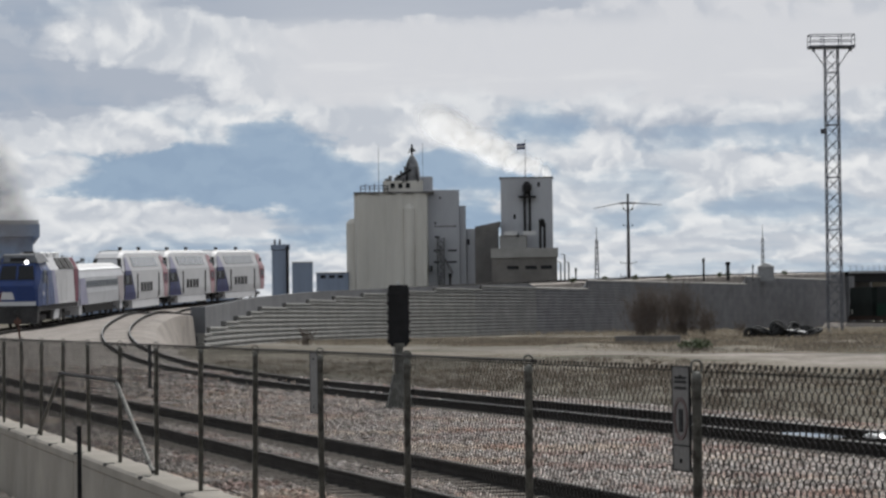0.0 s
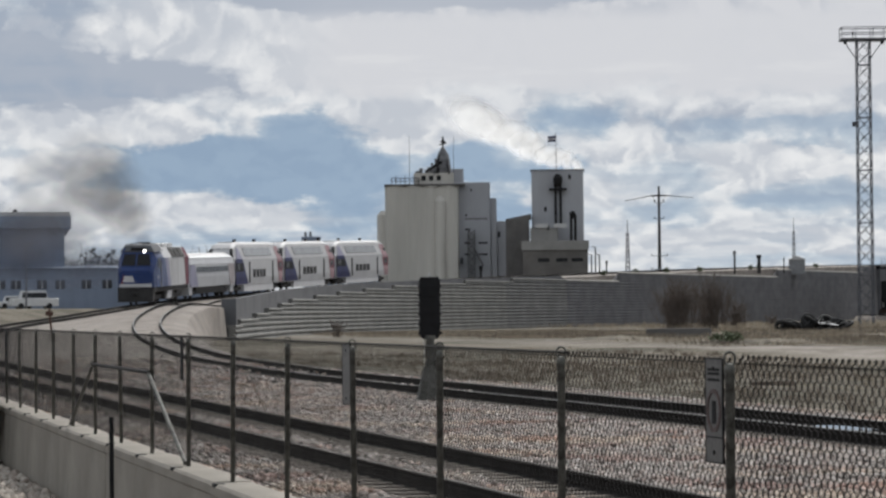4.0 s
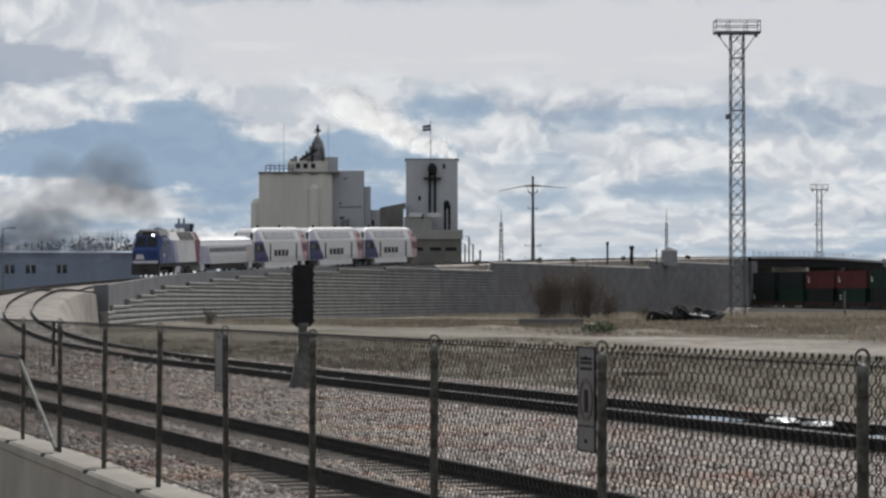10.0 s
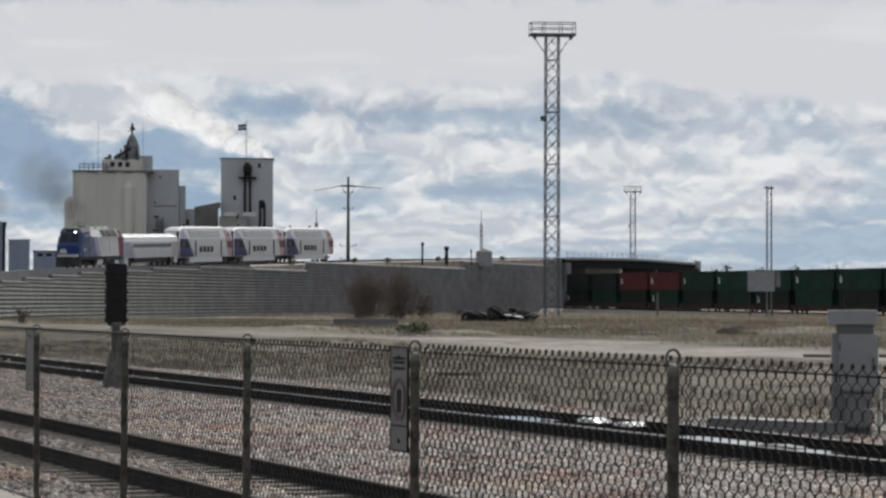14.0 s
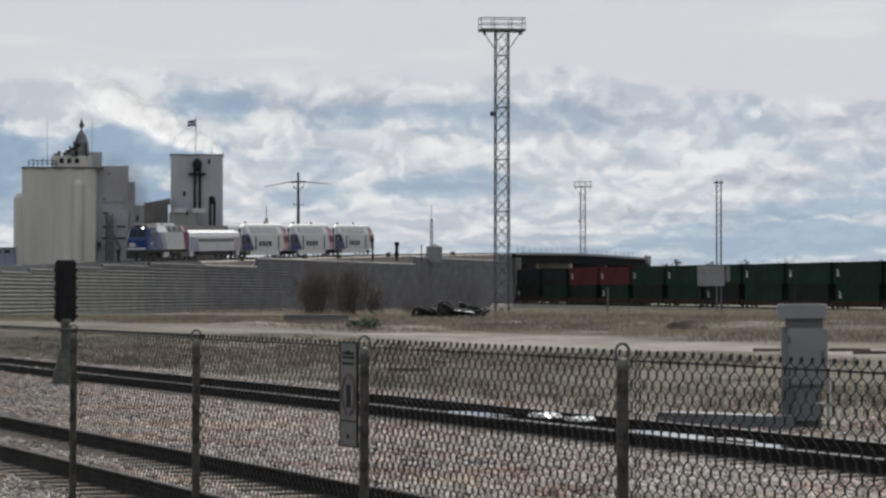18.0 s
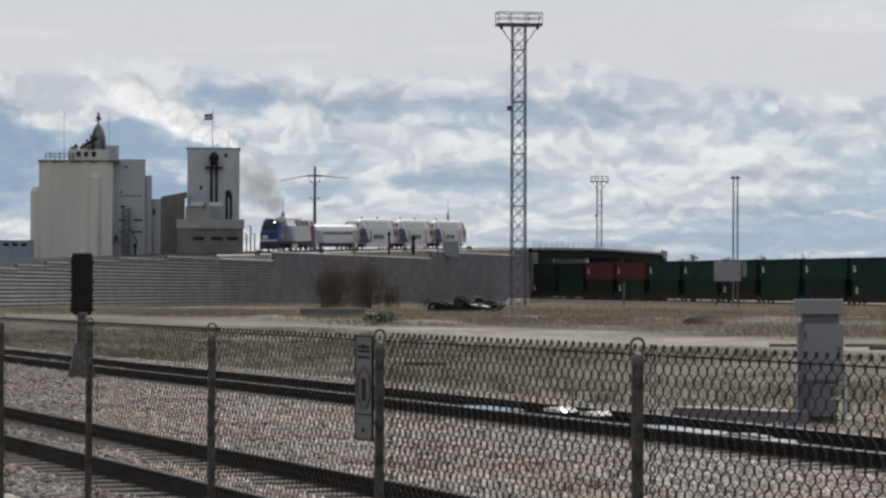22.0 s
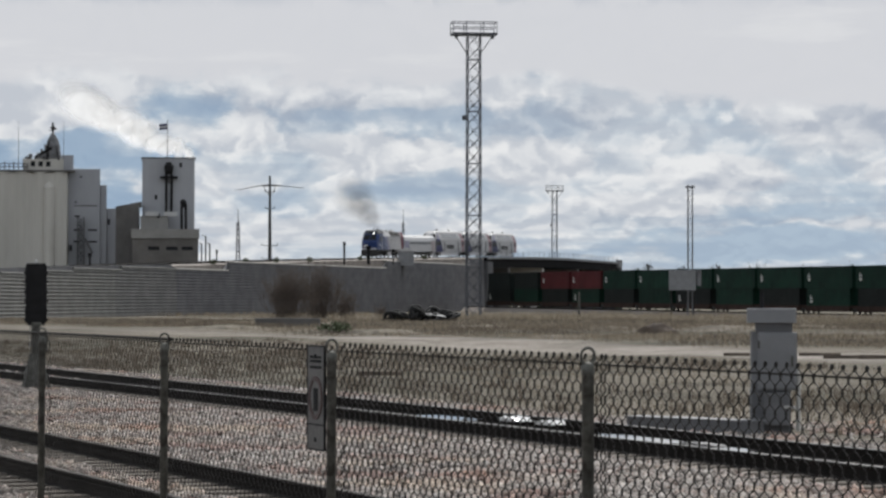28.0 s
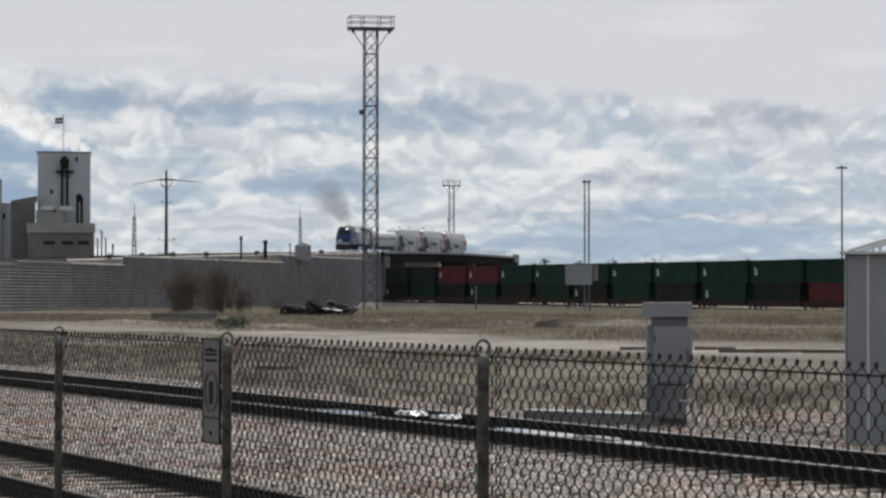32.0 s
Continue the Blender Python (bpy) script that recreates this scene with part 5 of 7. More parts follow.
    for a in (-7.5, -6.62):
        part("whip_aerial", Mesh().tube((X(a), 0, high(2.5, DM)), (X(a), 0, high(3.5, DM)), 0.09, 0.04, 5), M_STEEL, g)
    an = part("annex", Mesh().chamfer(X(-6.62), X(-5.90), 1.0, 14, -2, high(2.575, DM), 0.15), M_MILL, g)
    an2 = part("annex", Mesh().chamfer(X(-5.90), X(-5.77), 2.0, 13, -2, high(2.26, DM), 0.15), M_MILL, g)
    an3 = part("annex", Mesh().chamfer(X(-5.77), X(-5.58), 3.0, 12, -2, high(1.80, DM), 0.15), M_MILL, g)
    for a0, a1, e in ((-6.42, -6.30, 1.35), (-6.14, -5.96, 1.35), (-6.42, -6.30, 1.12), (-6.14, -5.96, 1.12), (-6.4, -6.3, 1.62), (-6.4, -6.36, 1.9), (-6.30, -6.26, 2.4)):
        part("window_band", Mesh().box(X(a0), X(a1), 0.93, 1.05, high(e, DM), high(e + 0.035, DM)), M_GLASS, an)
    for a in np.arange(-6.40, -5.98, 0.05):
        part("letter_bar", Mesh().box(X(a), X(a + 0.033), 0.95, 1.02, high(1.83, DM), high(1.865, DM)), M_MILLDARK, an)
    m = lattice(Mesh(), 0.9, 0.9, -1, high(1.62, DM), 14, 0.1)
    k = part("stair_tower", m, M_STEEL, g)
    k.matrix_local = pose(X(-6.28), -0.6, 0)
    part("conveyor_leg", Mesh().tube((X(-6.2), -1, high(1.2, DM)), (X(-6.05), -1, high(0.9, DM)), 0.35, n=6), M_STEEL, g)
    for a, e in ((-5.75, 1.55), (-6.5, 1.02)):
        part("opening", Mesh().box(X(a), X(a + 0.05), -3.2 if a < -6.4 else 2.93, 3.05, high(e, DM) - 1, high(e, DM) + 0.6), M_GLASS, g)


def make_mill():
    r = -4.56
    g = thing("mill_headhouse", facing(r, DM - 10), "tall pale mill tower above a grey low building", "mill")
    X = lambda a: (a - r) * DEG
    t = mill_box(g, "tower", -5.07, -4.05, None, 2.755, 0, 14, M_MILL, r)
    part("cornice", Mesh().box(X(-5.09), X(-4.03), -0.15, 14.2, high(2.755, DM) + 0.01, high(2.775, DM)), M_MILLDARK, t)
    mill_box(g, "front_block", -5.10, -4.56, None, 1.62, -5, 0, M_LEDGE, r)
    b = mill_box(g, "low_building", -5.25, -3.98, None, 1.33, -9, -4.95, M_BRICKY, r, "brown low building with a pale ledge")
    part("ledge", Mesh().box(X(-5.27), X(-3.96), -9.4, -4.9, high(1.18, DM), high(1.36, DM)), M_LEDGE, b)
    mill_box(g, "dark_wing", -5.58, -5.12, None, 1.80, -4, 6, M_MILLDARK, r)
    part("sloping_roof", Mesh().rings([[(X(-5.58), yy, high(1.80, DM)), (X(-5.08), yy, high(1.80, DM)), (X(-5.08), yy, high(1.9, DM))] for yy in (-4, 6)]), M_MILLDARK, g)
    for a in (-4.86, -4.5):
        part("awning", Mesh().box(X(a) - 2.0, X(a) + 1.6, -5.6, -4.2, high(1.62, DM), high(1.70, DM)), M_FASCIA, g, "pale hood")
    for a in (-4.60, -4.50):
        part("pipe", Mesh().tube((X(a), -0.5, high(1.7, DM)), (X(a), -0.5, high(2.52, DM)), 0.32, n=8), M_DARK, g, "dark vertical duct")
    part("cyclone", Mesh().lathe([(0.5, high(2.44, DM)), (1.2, high(2.50, DM)), (1.3, high(2.60, DM)), (0.6, high(2.68, DM))], 14, pose(X(-4.55), -1.6, 0)), M_DARK, g, "dark cyclone")
    part("cyclone_stand", Mesh().box(X(-4.72), X(-4.38), -1.8, -0.05, high(2.36, DM), high(2.40, DM)), M_DARK, g)
    for a in (-4.30, -4.22):
        part("pipe", Mesh().tube((X(a), -5.3, high(1.3, DM)), (X(a), -5.3, high(1.86, DM)), 0.38, n=8), M_DARK, g, "dark vertical duct")
    part("cyclone", Mesh().lathe([(0.4, high(1.78, DM)), (0.8, high(1.84, DM)), (0.9, high(1.90, DM)), (0.4, high(1.94, DM))], 12, pose(X(-4.27), -5.3, 0)), M_DARK, g, "dark cyclone")
    for a, e in ((-4.8, 1.95), (-4.32, 2.58), (-4.75, 1.58)):
        part("opening", Mesh().box(X(a) - 0.35, X(a) + 0.35, -0.06 if e > 1.6 else -5.06, 0.05, high(e, DM), high(e + 0.09, DM)), M_GLASS, g)
    for a in (-4.95, -4.6, -4.3):
        part("window", Mesh().box(X(a), X(a + 0.22), -9.06, -8.9, high(0.95, DM), high(1.02, DM)), M_GLASS, b)
    f = thing("flag", facing(-4.58, DM, 0), "small flag flying on a thin pole", "flag")
    top = high(3.55, DM)
    part("flagpole", Mesh().tube((0, 0, high(2.74, DM)), (0, 0, top), 0.14, 0.08, 6), M_STEEL, f)
    part("cloth", Mesh().rings([[(-x, 0.35 * math.sin(x * 2.2) - 0.02, top - 2.6 - 0.1 * x), (-x, 0.35 * math.sin(x * 2.2) + 0.02, top - 2.6 - 0.1 * x), (-x, 0.35 * math.sin(x * 2.2) + 0.02, top - 0.9 - 0.15 * x), (-x, 0.35 * math.sin(x * 2.2) - 0.02, top - 0.9 - 0.15 * x)] for x in np.linspace(0, 2.3, 9)]), M_NAVY, f, "blue and white cloth")
    part("stripe", Mesh().rings([[(-x, 0.35 * math.sin(x * 2.2) - 0.05, top - 2.1 - 0.1 * x), (-x, 0.35 * math.sin(x * 2.2) - 0.03, top - 2.1 - 0.1 * x), (-x, 0.35 * math.sin(x * 2.2) - 0.03, top - 1.5 - 0.12 * x), (-x, 0.35 * math.sin(x * 2.2) - 0.05, top - 1.5 - 0.12 * x)] for x in np.linspace(0, 2.3, 9)]), M_WHITE, f)
    for a, e in ((-3.82, 1.25), (-3.90, 1.1), (-3.74, 1.1)):
        s = thing("site_pole", facing(a, DM - 40), "thin pole beside the mill", "pole", "poles by the mill")
        part("shaft", Mesh().tube((0, 0, -1), (0, 0, high(e, DM - 40)), 0.22, n=6), M_STEEL, s)
        part("arm", Mesh().tube((0, 0, high(e, DM - 40)), (-1.0, 0, high(e, DM - 40) + 0.3), 0.12, n=5), M_STEEL, s)


def make_small_mill():
    r = -9.3
    g = thing("small_silo", facing(r, DM), "slim grey silo with a dark headframe", "silo")
    X = lambda a: (a - r) * DEG
    part("shaft", Mesh().chamfer(X(-9.64), X(-9.30), 0, 5, -2, high(1.42, DM), 0.4), M_SHED, g)
    part("headframe", Mesh().chamfer(X(-9.66), X(-9.28), -0.3, 5.3, high(1.42, DM) + 0.01, high(1.52, DM), 0.2), M_SHED, g)
    for a in (-9.58, -9.48):
        part("pipe", Mesh().tube((X(a), 1, high(1.5, DM)), (X(a), 1, high(1.62, DM)), 0.3, n=8), M_STEEL, g)
    part("leg", Mesh().tube((X(-9.33), -0.6, -1), (X(-9.33), -0.6, high(1.5, DM)), 0.4, n=6), M_DARK, g)
    b = thing("mill_store", facing(-9.0, DM), "plain blue-grey store beside the silo", "building")
    part("wall", Mesh().chamfer(-0.24 * DEG, 0.17 * DEG, 0, 9, -2, high(1.155, DM), 0.2), M_SHED, b)
    part("roof", Mesh().box(-0.25 * DEG, 0.18 * DEG, -0.2, 9.2, high(1.155, DM) + 0.01, high(1.175, DM)), M_FASCIA, b)
    c = thing("low_office", facing(-8.42, DM), "low grey building with a dark window band", "building")
    part("wall", Mesh().box(-0.34 * DEG, 0.3 * DEG, 0, 9, -2, high(0.94, DM)), M_SHED, c)
    for x in (-3.6, -1.2, 1.2):
        part("window", Mesh().box(x, x + 1.5, -0.06, 0.06, high(0.84, DM), high(0.90, DM)), M_GLASS, c)
    part("roof", Mesh().box(-0.35 * DEG, 0.31 * DEG, -0.3, 9.3, high(0.94, DM) + 0.01, high(0.955, DM)), M_MILLDARK, c)


make_elevator()
make_mill()
make_small_mill()


# ---- sheds, cars and trees beyond the ramp ----
def make_sheds():
    d = 330.0
    k = d * math.tan(radians(1))
    g = thing("workshop", facing(-15.4, d, 0, 0), "large blue-grey workshop with a pale overhanging roof band", "building")
    z0 = 0.5
    part("wall", Mesh().box(-3.2 * k, 1.06 * k, 0, 30, z0, high(1.72, d)), M_SHED, g)
    part("roof_band", Mesh().box(-3.2 * k, 1.19 * k, -1.2, 31, high(1.72, d) + 0.01, high(1.96, d)), M_SHED, g)
    part("roof", Mesh().box(-3.2 * k, 1.17 * k, -1.0, 30.8, high(1.96, d) + 0.01, high(2.04, d)), M_FASCIA, g, "pale roof edge")
    part("roof_vent", Mesh().lathe([(0.25, high(2.03, d)), (0.3, high(2.09, d)), (0.1, high(2.11, d))], 8, pose(0.1 * k, 1, 0)), M_DARK, g)
    h = thing("long_shed", facing(-13.0, d - 6, 0, 0), "long low blue-grey shed with small windows", "building")
    part("wall", Mesh().box(-3.4 * k, 2.6 * k, 0, 20, z0, high(0.92, d)), M_SHED, h)
    part("roof", Mesh().rings([[(x, -0.5, high(0.92, d)), (x, 20, high(0.92, d)), (x, 10, high(0.99, d))] for x in (-3.42 * k, 2.62 * k)]), M_SHED, h)
    for a in (-2.55, -2.25, -1.75, -1.4, -0.9, -0.5, -3.0, 0.1, 0.5, 1.1):
        w = part("window", Mesh().box(a * k - 0.55, a * k + 0.55, -0.05, 0.06, high(0.52, d), high(0.52, d) + 0.95), M_GLASS, h)
        part("mullion", Mesh().box(a * k - 0.05, a * k + 0.05, -0.08, -0.04, high(0.52, d), high(0.52, d) + 0.95), M_FASCIA, w)


def car(az, d, z, turn, kind):
    g = thing("parked_car" if kind == "car" else "parked_van", facing(az, d, z, turn), "white parked %s behind the track" % kind, kind, "parked vehicles")
    L, H = (4.4, 1.45) if kind == "car" else (5.2, 2.0)
    part("body", Mesh().chamfer(-L / 2, L / 2, -0.9, 0.9, 0.3, H * 0.58, 0.15), M_CAR, g)
    part("cabin", Mesh().box(-L * 0.3, L * 0.28, -0.8, 0.8, H * 0.57, H, None, 0.22), M_CAR, g)
    part("windscreen", Mesh().box(-L * 0.27, L * 0.25, -0.82, -0.66, H * 0.6, H * 0.88, None, 0.05), M_GLASS, g)
    for x in (-L * 0.3, L * 0.3):
        for y in (-0.92, 0.72):
            part("wheel", Mesh().disc((x, y, 0.32), (0, 1, 0), 0.32, 0.2, 14), M_TYRE, g)


def crown(m, rnd, c, r, n, size):
    """Loose leaf clumps in an uneven crown."""
    for _ in range(n):
        q = Vector((rnd.gauss(0, 0.42), rnd.gauss(0, 0.42), rnd.gauss(0, 0.42)))
        q *= min(1.0, 0.85 / max(q.length, 0.01))
        p = Vector(c) + Vector((q.x * r[0], q.y * r[1], q.z * r[2]))
        s = size * rnd.uniform(0.5, 1.3)
        k = len(m.v)
        for _j in range(4):
            m.v.append(p + Vector((rnd.uniform(-1, 1), rnd.uniform(-1, 1), rnd.uniform(-1, 1))) * s)
        m.f += [(k, k + 1, k + 2), (k, k + 2, k + 3), (k + 1, k + 2, k + 3)]


def far_woods(name, a0, a1, d, e_lo, e_hi, seed, label, base, leaf=None):
    rnd = random.Random(seed)
    m = Mesh()
    a = a0
    while a < a1:
        h = high(rnd.uniform(e_lo, e_hi), d)
        r = rnd.uniform(2, 5)
        p = AZ(a, d + rnd.uniform(-20, 20))
        crown(m, rnd, (p.x, p.y, base + (h - base) * 0.55), (r, r, (h - base) * 0.42), 260, 0.2 + d / 2400)
        m.tube((p.x, p.y, base), (p.x, p.y, h * 0.9), 0.2, 0.05, 5)
        for _k in range(7):
            q = Vector((rnd.gauss(0, r * 0.5), rnd.gauss(0, r * 0.3), h * rnd.uniform(0.75, 1.03)))
            m.tube((p.x, p.y, h * 0.35), (p.x + q.x, p.y + q.y, q.z), 0.1, 0.03, 3, False)
        a += rnd.uniform(0.08, 0.28)
    solid(name, m, leaf or M_FAR, label, "trees", kind="stuff")


make_sheds()
for _az, _d, _t, _k in ((-14.95, 316, 12, "van"), (-15.3, 317, 8, "car")):
    car(_az, _d, level(*AZ(_az, _d)[:2]), _t, _k)
far_woods("far_trees", -18, -10.3, 520, 1.18, 1.42, 5, "dark line of bare trees beyond the sheds", 0.5)
far_woods("distant_trees", 4.0, 17, 900, 0.52, 0.82, 9, "distant bare trees beyond the yard", -1)
far_woods("shrub_line", 3.6, 13.0, 780, 0.50, 0.64, 19, "low grey-green scrub beyond the container train", -1)
far_woods("yard_trees", 1.6, 6.3, 640, 0.5, 0.66, 15, "dense green-grey trees beyond the bridge", -1, M_SAGE)
far_woods("horizon_trees", -9, 5, 1500, 0.3, 0.62, 11, "low trees on the horizon", -1)


# ---- container train under the bridge ----
def corrugated(length, height, width=2.44):
    m = Mesh()
    n = int(length / 0.3)
    ring = []
    for side, s in ((-1, 1), (1, -1)):
        for i in range(n + 1):
            x = -length / 2 + 0.1 + (length - 0.2) * i / n
            ring.append((x * s, side * (width / 2 - (0.035 if i % 2 else 0.0))))
    return m.rings([[(x, y, 0.12) for x, y in ring], [(x, y, height - 0.12) for x, y in ring]])


def frame_of(length, height, width=2.44):
    m = Mesh()
    a, b = length / 2, width / 2
    for x in (-a, a - 0.15):
        for y in (-b, b - 0.12):
            m.box(x, x + 0.15, y, y + 0.12, 0.10, height - 0.10)
    for z in (0.0, height - 0.13):
        m.box(-a, a, -b - 0.005, -b + 0.1, z, z + 0.13).box(-a, a, b - 0.1, b + 0.005, z, z + 0.13)
        m.box(-a, -a + 0.1, -b + 0.1, b - 0.1, z, z + 0.13).box(a - 0.1, a, -b + 0.1, b - 0.1, z, z + 0.13)
    m.box(-a, a, -b + 0.1, b - 0.1, height - 0.05, height - 0.02)
    return m


BOXES = {}


def put_container(m, length, material, label, logo):
    key = (length, material.name)
    if key not in BOXES:
        BOXES[key] = corrugated(length, 2.9).data("shell", material), frame_of(length, 2.9).data("corner_frame", material)
    g = thing("shipping_container", m, label, "container", "stacked containers")
    part("shell", BOXES[key][0], None, g)
    part("corner_frame", BOXES[key][1], None, g)
    if logo:
        x = -length / 2 + 1.3
        part("emblem", Mesh().box(x, x + 0.25, -1.245, -1.225, 1.0, 2.0).box(x + 0.3, x + 0.75, -1.245, -1.225, 1.0, 1.35).box(x + 0.42, x + 0.7, -1.245, -1.225, 1.5, 1.75), M_PALE, g, "pale emblem")
    return g


def make_container_train():
    rnd = random.Random(21)
    a, d = AZ(12.9, 326) - Vector((-0.2453, 0.9694, 0)) * 7.0, Vector((-0.2453, 0.9694, 0))
    hd = math.degrees(math.atan2(d.x, d.y))
    well = Mesh().box(-7.4, 7.4, -1.3, -1.15, 0.35, 1.05).box(-7.4, 7.4, 1.15, 1.3, 0.35, 1.05).box(-7.4, 7.4, -1.2, 1.2, 0.3, 0.42).box(-8.6, -7.4, -1.1, 1.1, 0.75, 1.1).box(7.4, 8.6, -1.1, 1.1, 0.75, 1.1).data("well", M_WELL)
    truck = Mesh()
    for x in (-0.85, 0.85):
        for y in (-0.8, 0.68):
            truck.disc((x, y, 0.42), (0, 1, 0), 0.42, 0.12, 14)
    truck = truck.box(-1.2, 1.2, -1.0, -0.85, 0.35, 0.75).box(-1.2, 1.2, 0.85, 1.0, 0.35, 0.75).data("truck", M_BLACK)
    up = ["g", "g", "r2", "g", "g", "g", "g", "g", "g", "g", "r", "r", "d", "d"]
    for i in range(14):
        p = a + d * (i * 17.2)
        z = -0.25 + 0.05 * i
        m = pose(p.x, p.y, z, 0, 0, 90 - hd + 180)
        w = thing("well_car", m, "rusty intermodal well car on the yard track", "rail wagon", "well cars")
        part("well", well, None, w)
        for x in (-8.6, 8.6):
            part("truck", truck, None, w).matrix_local = pose(x, 0, 0)
        low = M_CRED if up[i] == "r2" else M_CGREY if i % 2 else M_GREEN
        put_container(m @ pose(0, 0, 0.43), 14.6, low, "dark lower container in a well car", i % 3 == 1)
        top = M_CRED if up[i] == "r" else M_CGREY if up[i] == "d" else M_GREEN
        put_container(m @ pose(0, 0, 0.43 + 2.92), 14.0 if up[i] == "d" else 16.15, top, "red upper container of a double stack" if up[i] == "r" else "dark green upper container of a double stack", up[i] in "gr")
    t = thing("yard_track", Matrix(), "yard track under the container train", "railway track", kind="structure")
    line = [(*(a + d * s + Vector((0, 0, -0.25 + 0.05 * s / 17.2))), radians(hd)) for s in (-60, 0, 100, 206, 400)]
    for s in (-0.7525, 0.7525):
        part("rail", Mesh().sweep(shift(RAIL_P, s), line), M_RAIL, t)
    part("bed", Mesh().sweep([(-4.2, -1.3), (4.2, -1.3), (2.2, -0.17), (-2.2, -0.17)], line), M_BALLAST, t, "pale ballast bed")


make_container_train()

# ---- the passenger train ----
HALF = 1.5


def hull(y0, y1, prof, inset=0.0, steps=None):
    """A car body: cross-section prof (x, z) swept along y, the ends drawn in by inset."""
    m = Mesh()
    ys = [(y0, inset), (y0 + 0.25, 0), (y1 - 0.25, 0), (y1, inset)]
    rr = []
    for y, s in ys:
        rr.append([(x * (1 - s), y, z) for x, z in prof])
    return m.rings(rr)


def bogie(parent, y, wheels=2, gap=2.4):
    b = part("bogie", Mesh().box(-1.12, -0.95, y - gap * 0.7, y + gap * 0.7, 0.42, 0.72).box(0.95, 1.12, y - gap * 0.7, y + gap * 0.7, 0.42, 0.72).box(-1.0, 1.0, y - 0.3, y + 0.3, 0.5, 0.8), M_BLACK, parent)
    for i in range(wheels):
        yy = y + (i - (wheels - 1) / 2) * gap
        for x in (-0.82, 0.68):
            part("wheel", Mesh().disc((x, yy, 0.46), (1, 0, 0), 0.46, 0.14, 18), M_BLACK, b)


LOCO_L, CAR_L = 18.3, 23.1


def make_loco():
    g = thing("locomotive", Matrix(), "blue, white and red diesel passenger locomotive", "locomotive")
    a, b = -LOCO_L / 2 + 0.4, LOCO_L / 2 - 0.4
    low, mid, top = 1.35, 3.3, 4.6
    # cab: a raked, rounded nose
    sec = lambda w, z0, z1, z2, r: [(-w, z0), (w, z0), (w, z1), (w - r, z2), (-w + r, z2), (-w, z1)]
    m = Mesh()
    m.rings([[(x, y, z) for x, z in s] for y, s in ((a, sec(1.22, low, 2.35, 2.6, 0.18)), (a + 0.22, sec(1.38, low, 2.5, 2.85, 0.2)), (a + 1.25, sec(1.5, low, 3.45, 4.32, 0.42)), (a + 2.0, sec(1.52, low, 3.6, 4.5, 0.5)), (a + 4.2, sec(1.52, low, 3.6, 4.5, 0.5)))])
    cab = part("cab", m, M_BLUE, g, "glossy blue rounded cab")
    part("windscreen", Mesh().quad_box([(-1.12, a + 0.27, 2.98), (1.12, a + 0.27, 2.98), (1.12, a + 0.60, 2.98), (-1.12, a + 0.60, 2.98)], [(-0.98, a + 0.87, 3.86), (0.98, a + 0.87, 3.86), (0.98, a + 1.3, 3.86), (-0.98, a + 1.3, 3.86)]), M_GLASS, cab, "dark raked windscreen")
    part("nose_flash", Mesh().quad_box([(-1.0, a - 0.02, 1.75), (-0.1, a - 0.02, 1.75), (-0.1, a + 0.1, 1.75), (-1.0, a + 0.1, 1.75)], [(-0.85, a + 0.015, 2.55), (-0.35, a + 0.015, 2.55), (-0.35, a + 0.2, 2.55), (-0.85, a + 0.2, 2.55)]), M_WHITE, cab, "white swoosh")
    part("nose_flash", Mesh().quad_box([(-1.2, a + 0.005, 1.6), (-0.95, a - 0.025, 1.6), (-0.95, a + 0.2, 1.6), (-1.2, a + 0.2, 1.6)], [(-1.2, a + 0.02, 2.4), (-0.9, a + 0.0, 2.4), (-0.9, a + 0.2, 2.4), (-1.2, a + 0.2, 2.4)]), M_RED, cab, "red swoosh")
    part("cab_roof", Mesh().rings([[(x, y, z) for x, z in ((-w, z0), (w, z0), (w - 0.45, z1), (-w + 0.45, z1))] for y, w, z0, z1 in ((a + 0.98, 1.3, 4.0, 4.1), (a + 1.4, 1.44, 4.0, 4.5), (a + 2.0, 1.5, 4.05, 4.62), (a + 4.25, 1.5, 4.05, 4.62))]), M_SOOT, cab, "sooty grey cab roof")
    part("number_board", Mesh().box(-0.5, 0.5, a + 1.0, a + 1.2, 4.12, 4.34), M_DARK, cab, "black plain board")
    part("centre_pillar", Mesh().quad_box([(-0.06, a + 0.24, 2.98), (0.06, a + 0.24, 2.98), (0.06, a + 0.5, 2.98), (-0.06, a + 0.5, 2.98)], [(-0.06, a + 0.84, 3.86), (0.06, a + 0.84, 3.86), (0.06, a + 1.1, 3.86), (-0.06, a + 1.1, 3.86)]), M_BLUE, cab)
    part("nose_band", Mesh().box(-1.24, 1.24, a - 0.03, a + 0.02, 1.36, 1.62), M_SILVER, cab, "pale band above the pilot")
    part("headlight", Mesh().disc((0.55, a + 0.99, 4.06), (0, -1, 0.1), 0.115, 0.07, 14), M_HEAD, cab, "lit headlight")
    part("marker_light", Mesh().disc((0.85, a + 0.12, 1.95), (0, -1, 0), 0.11, 0.05, 10), M_PALE, cab)
    part("marker_light", Mesh().disc((-0.85, a + 0.12, 1.95), (0, -1, 0), 0.11, 0.05, 10), M_PALE, cab)
    part("side_window", Mesh().box(1.525, 1.545, a + 1.55, a + 2.75, 2.75, 3.55), M_GLASS, cab)
    part("cab_door", Mesh().box(1.525, 1.54, a + 2.95, a + 3.6, 1.5, 3.5), M_NAVY, cab)
    part("grab_rail", Mesh().tube((1.57, a + 2.85, 1.3), (1.57, a + 2.85, 3.2), 0.03, n=5), M_PALE, cab)
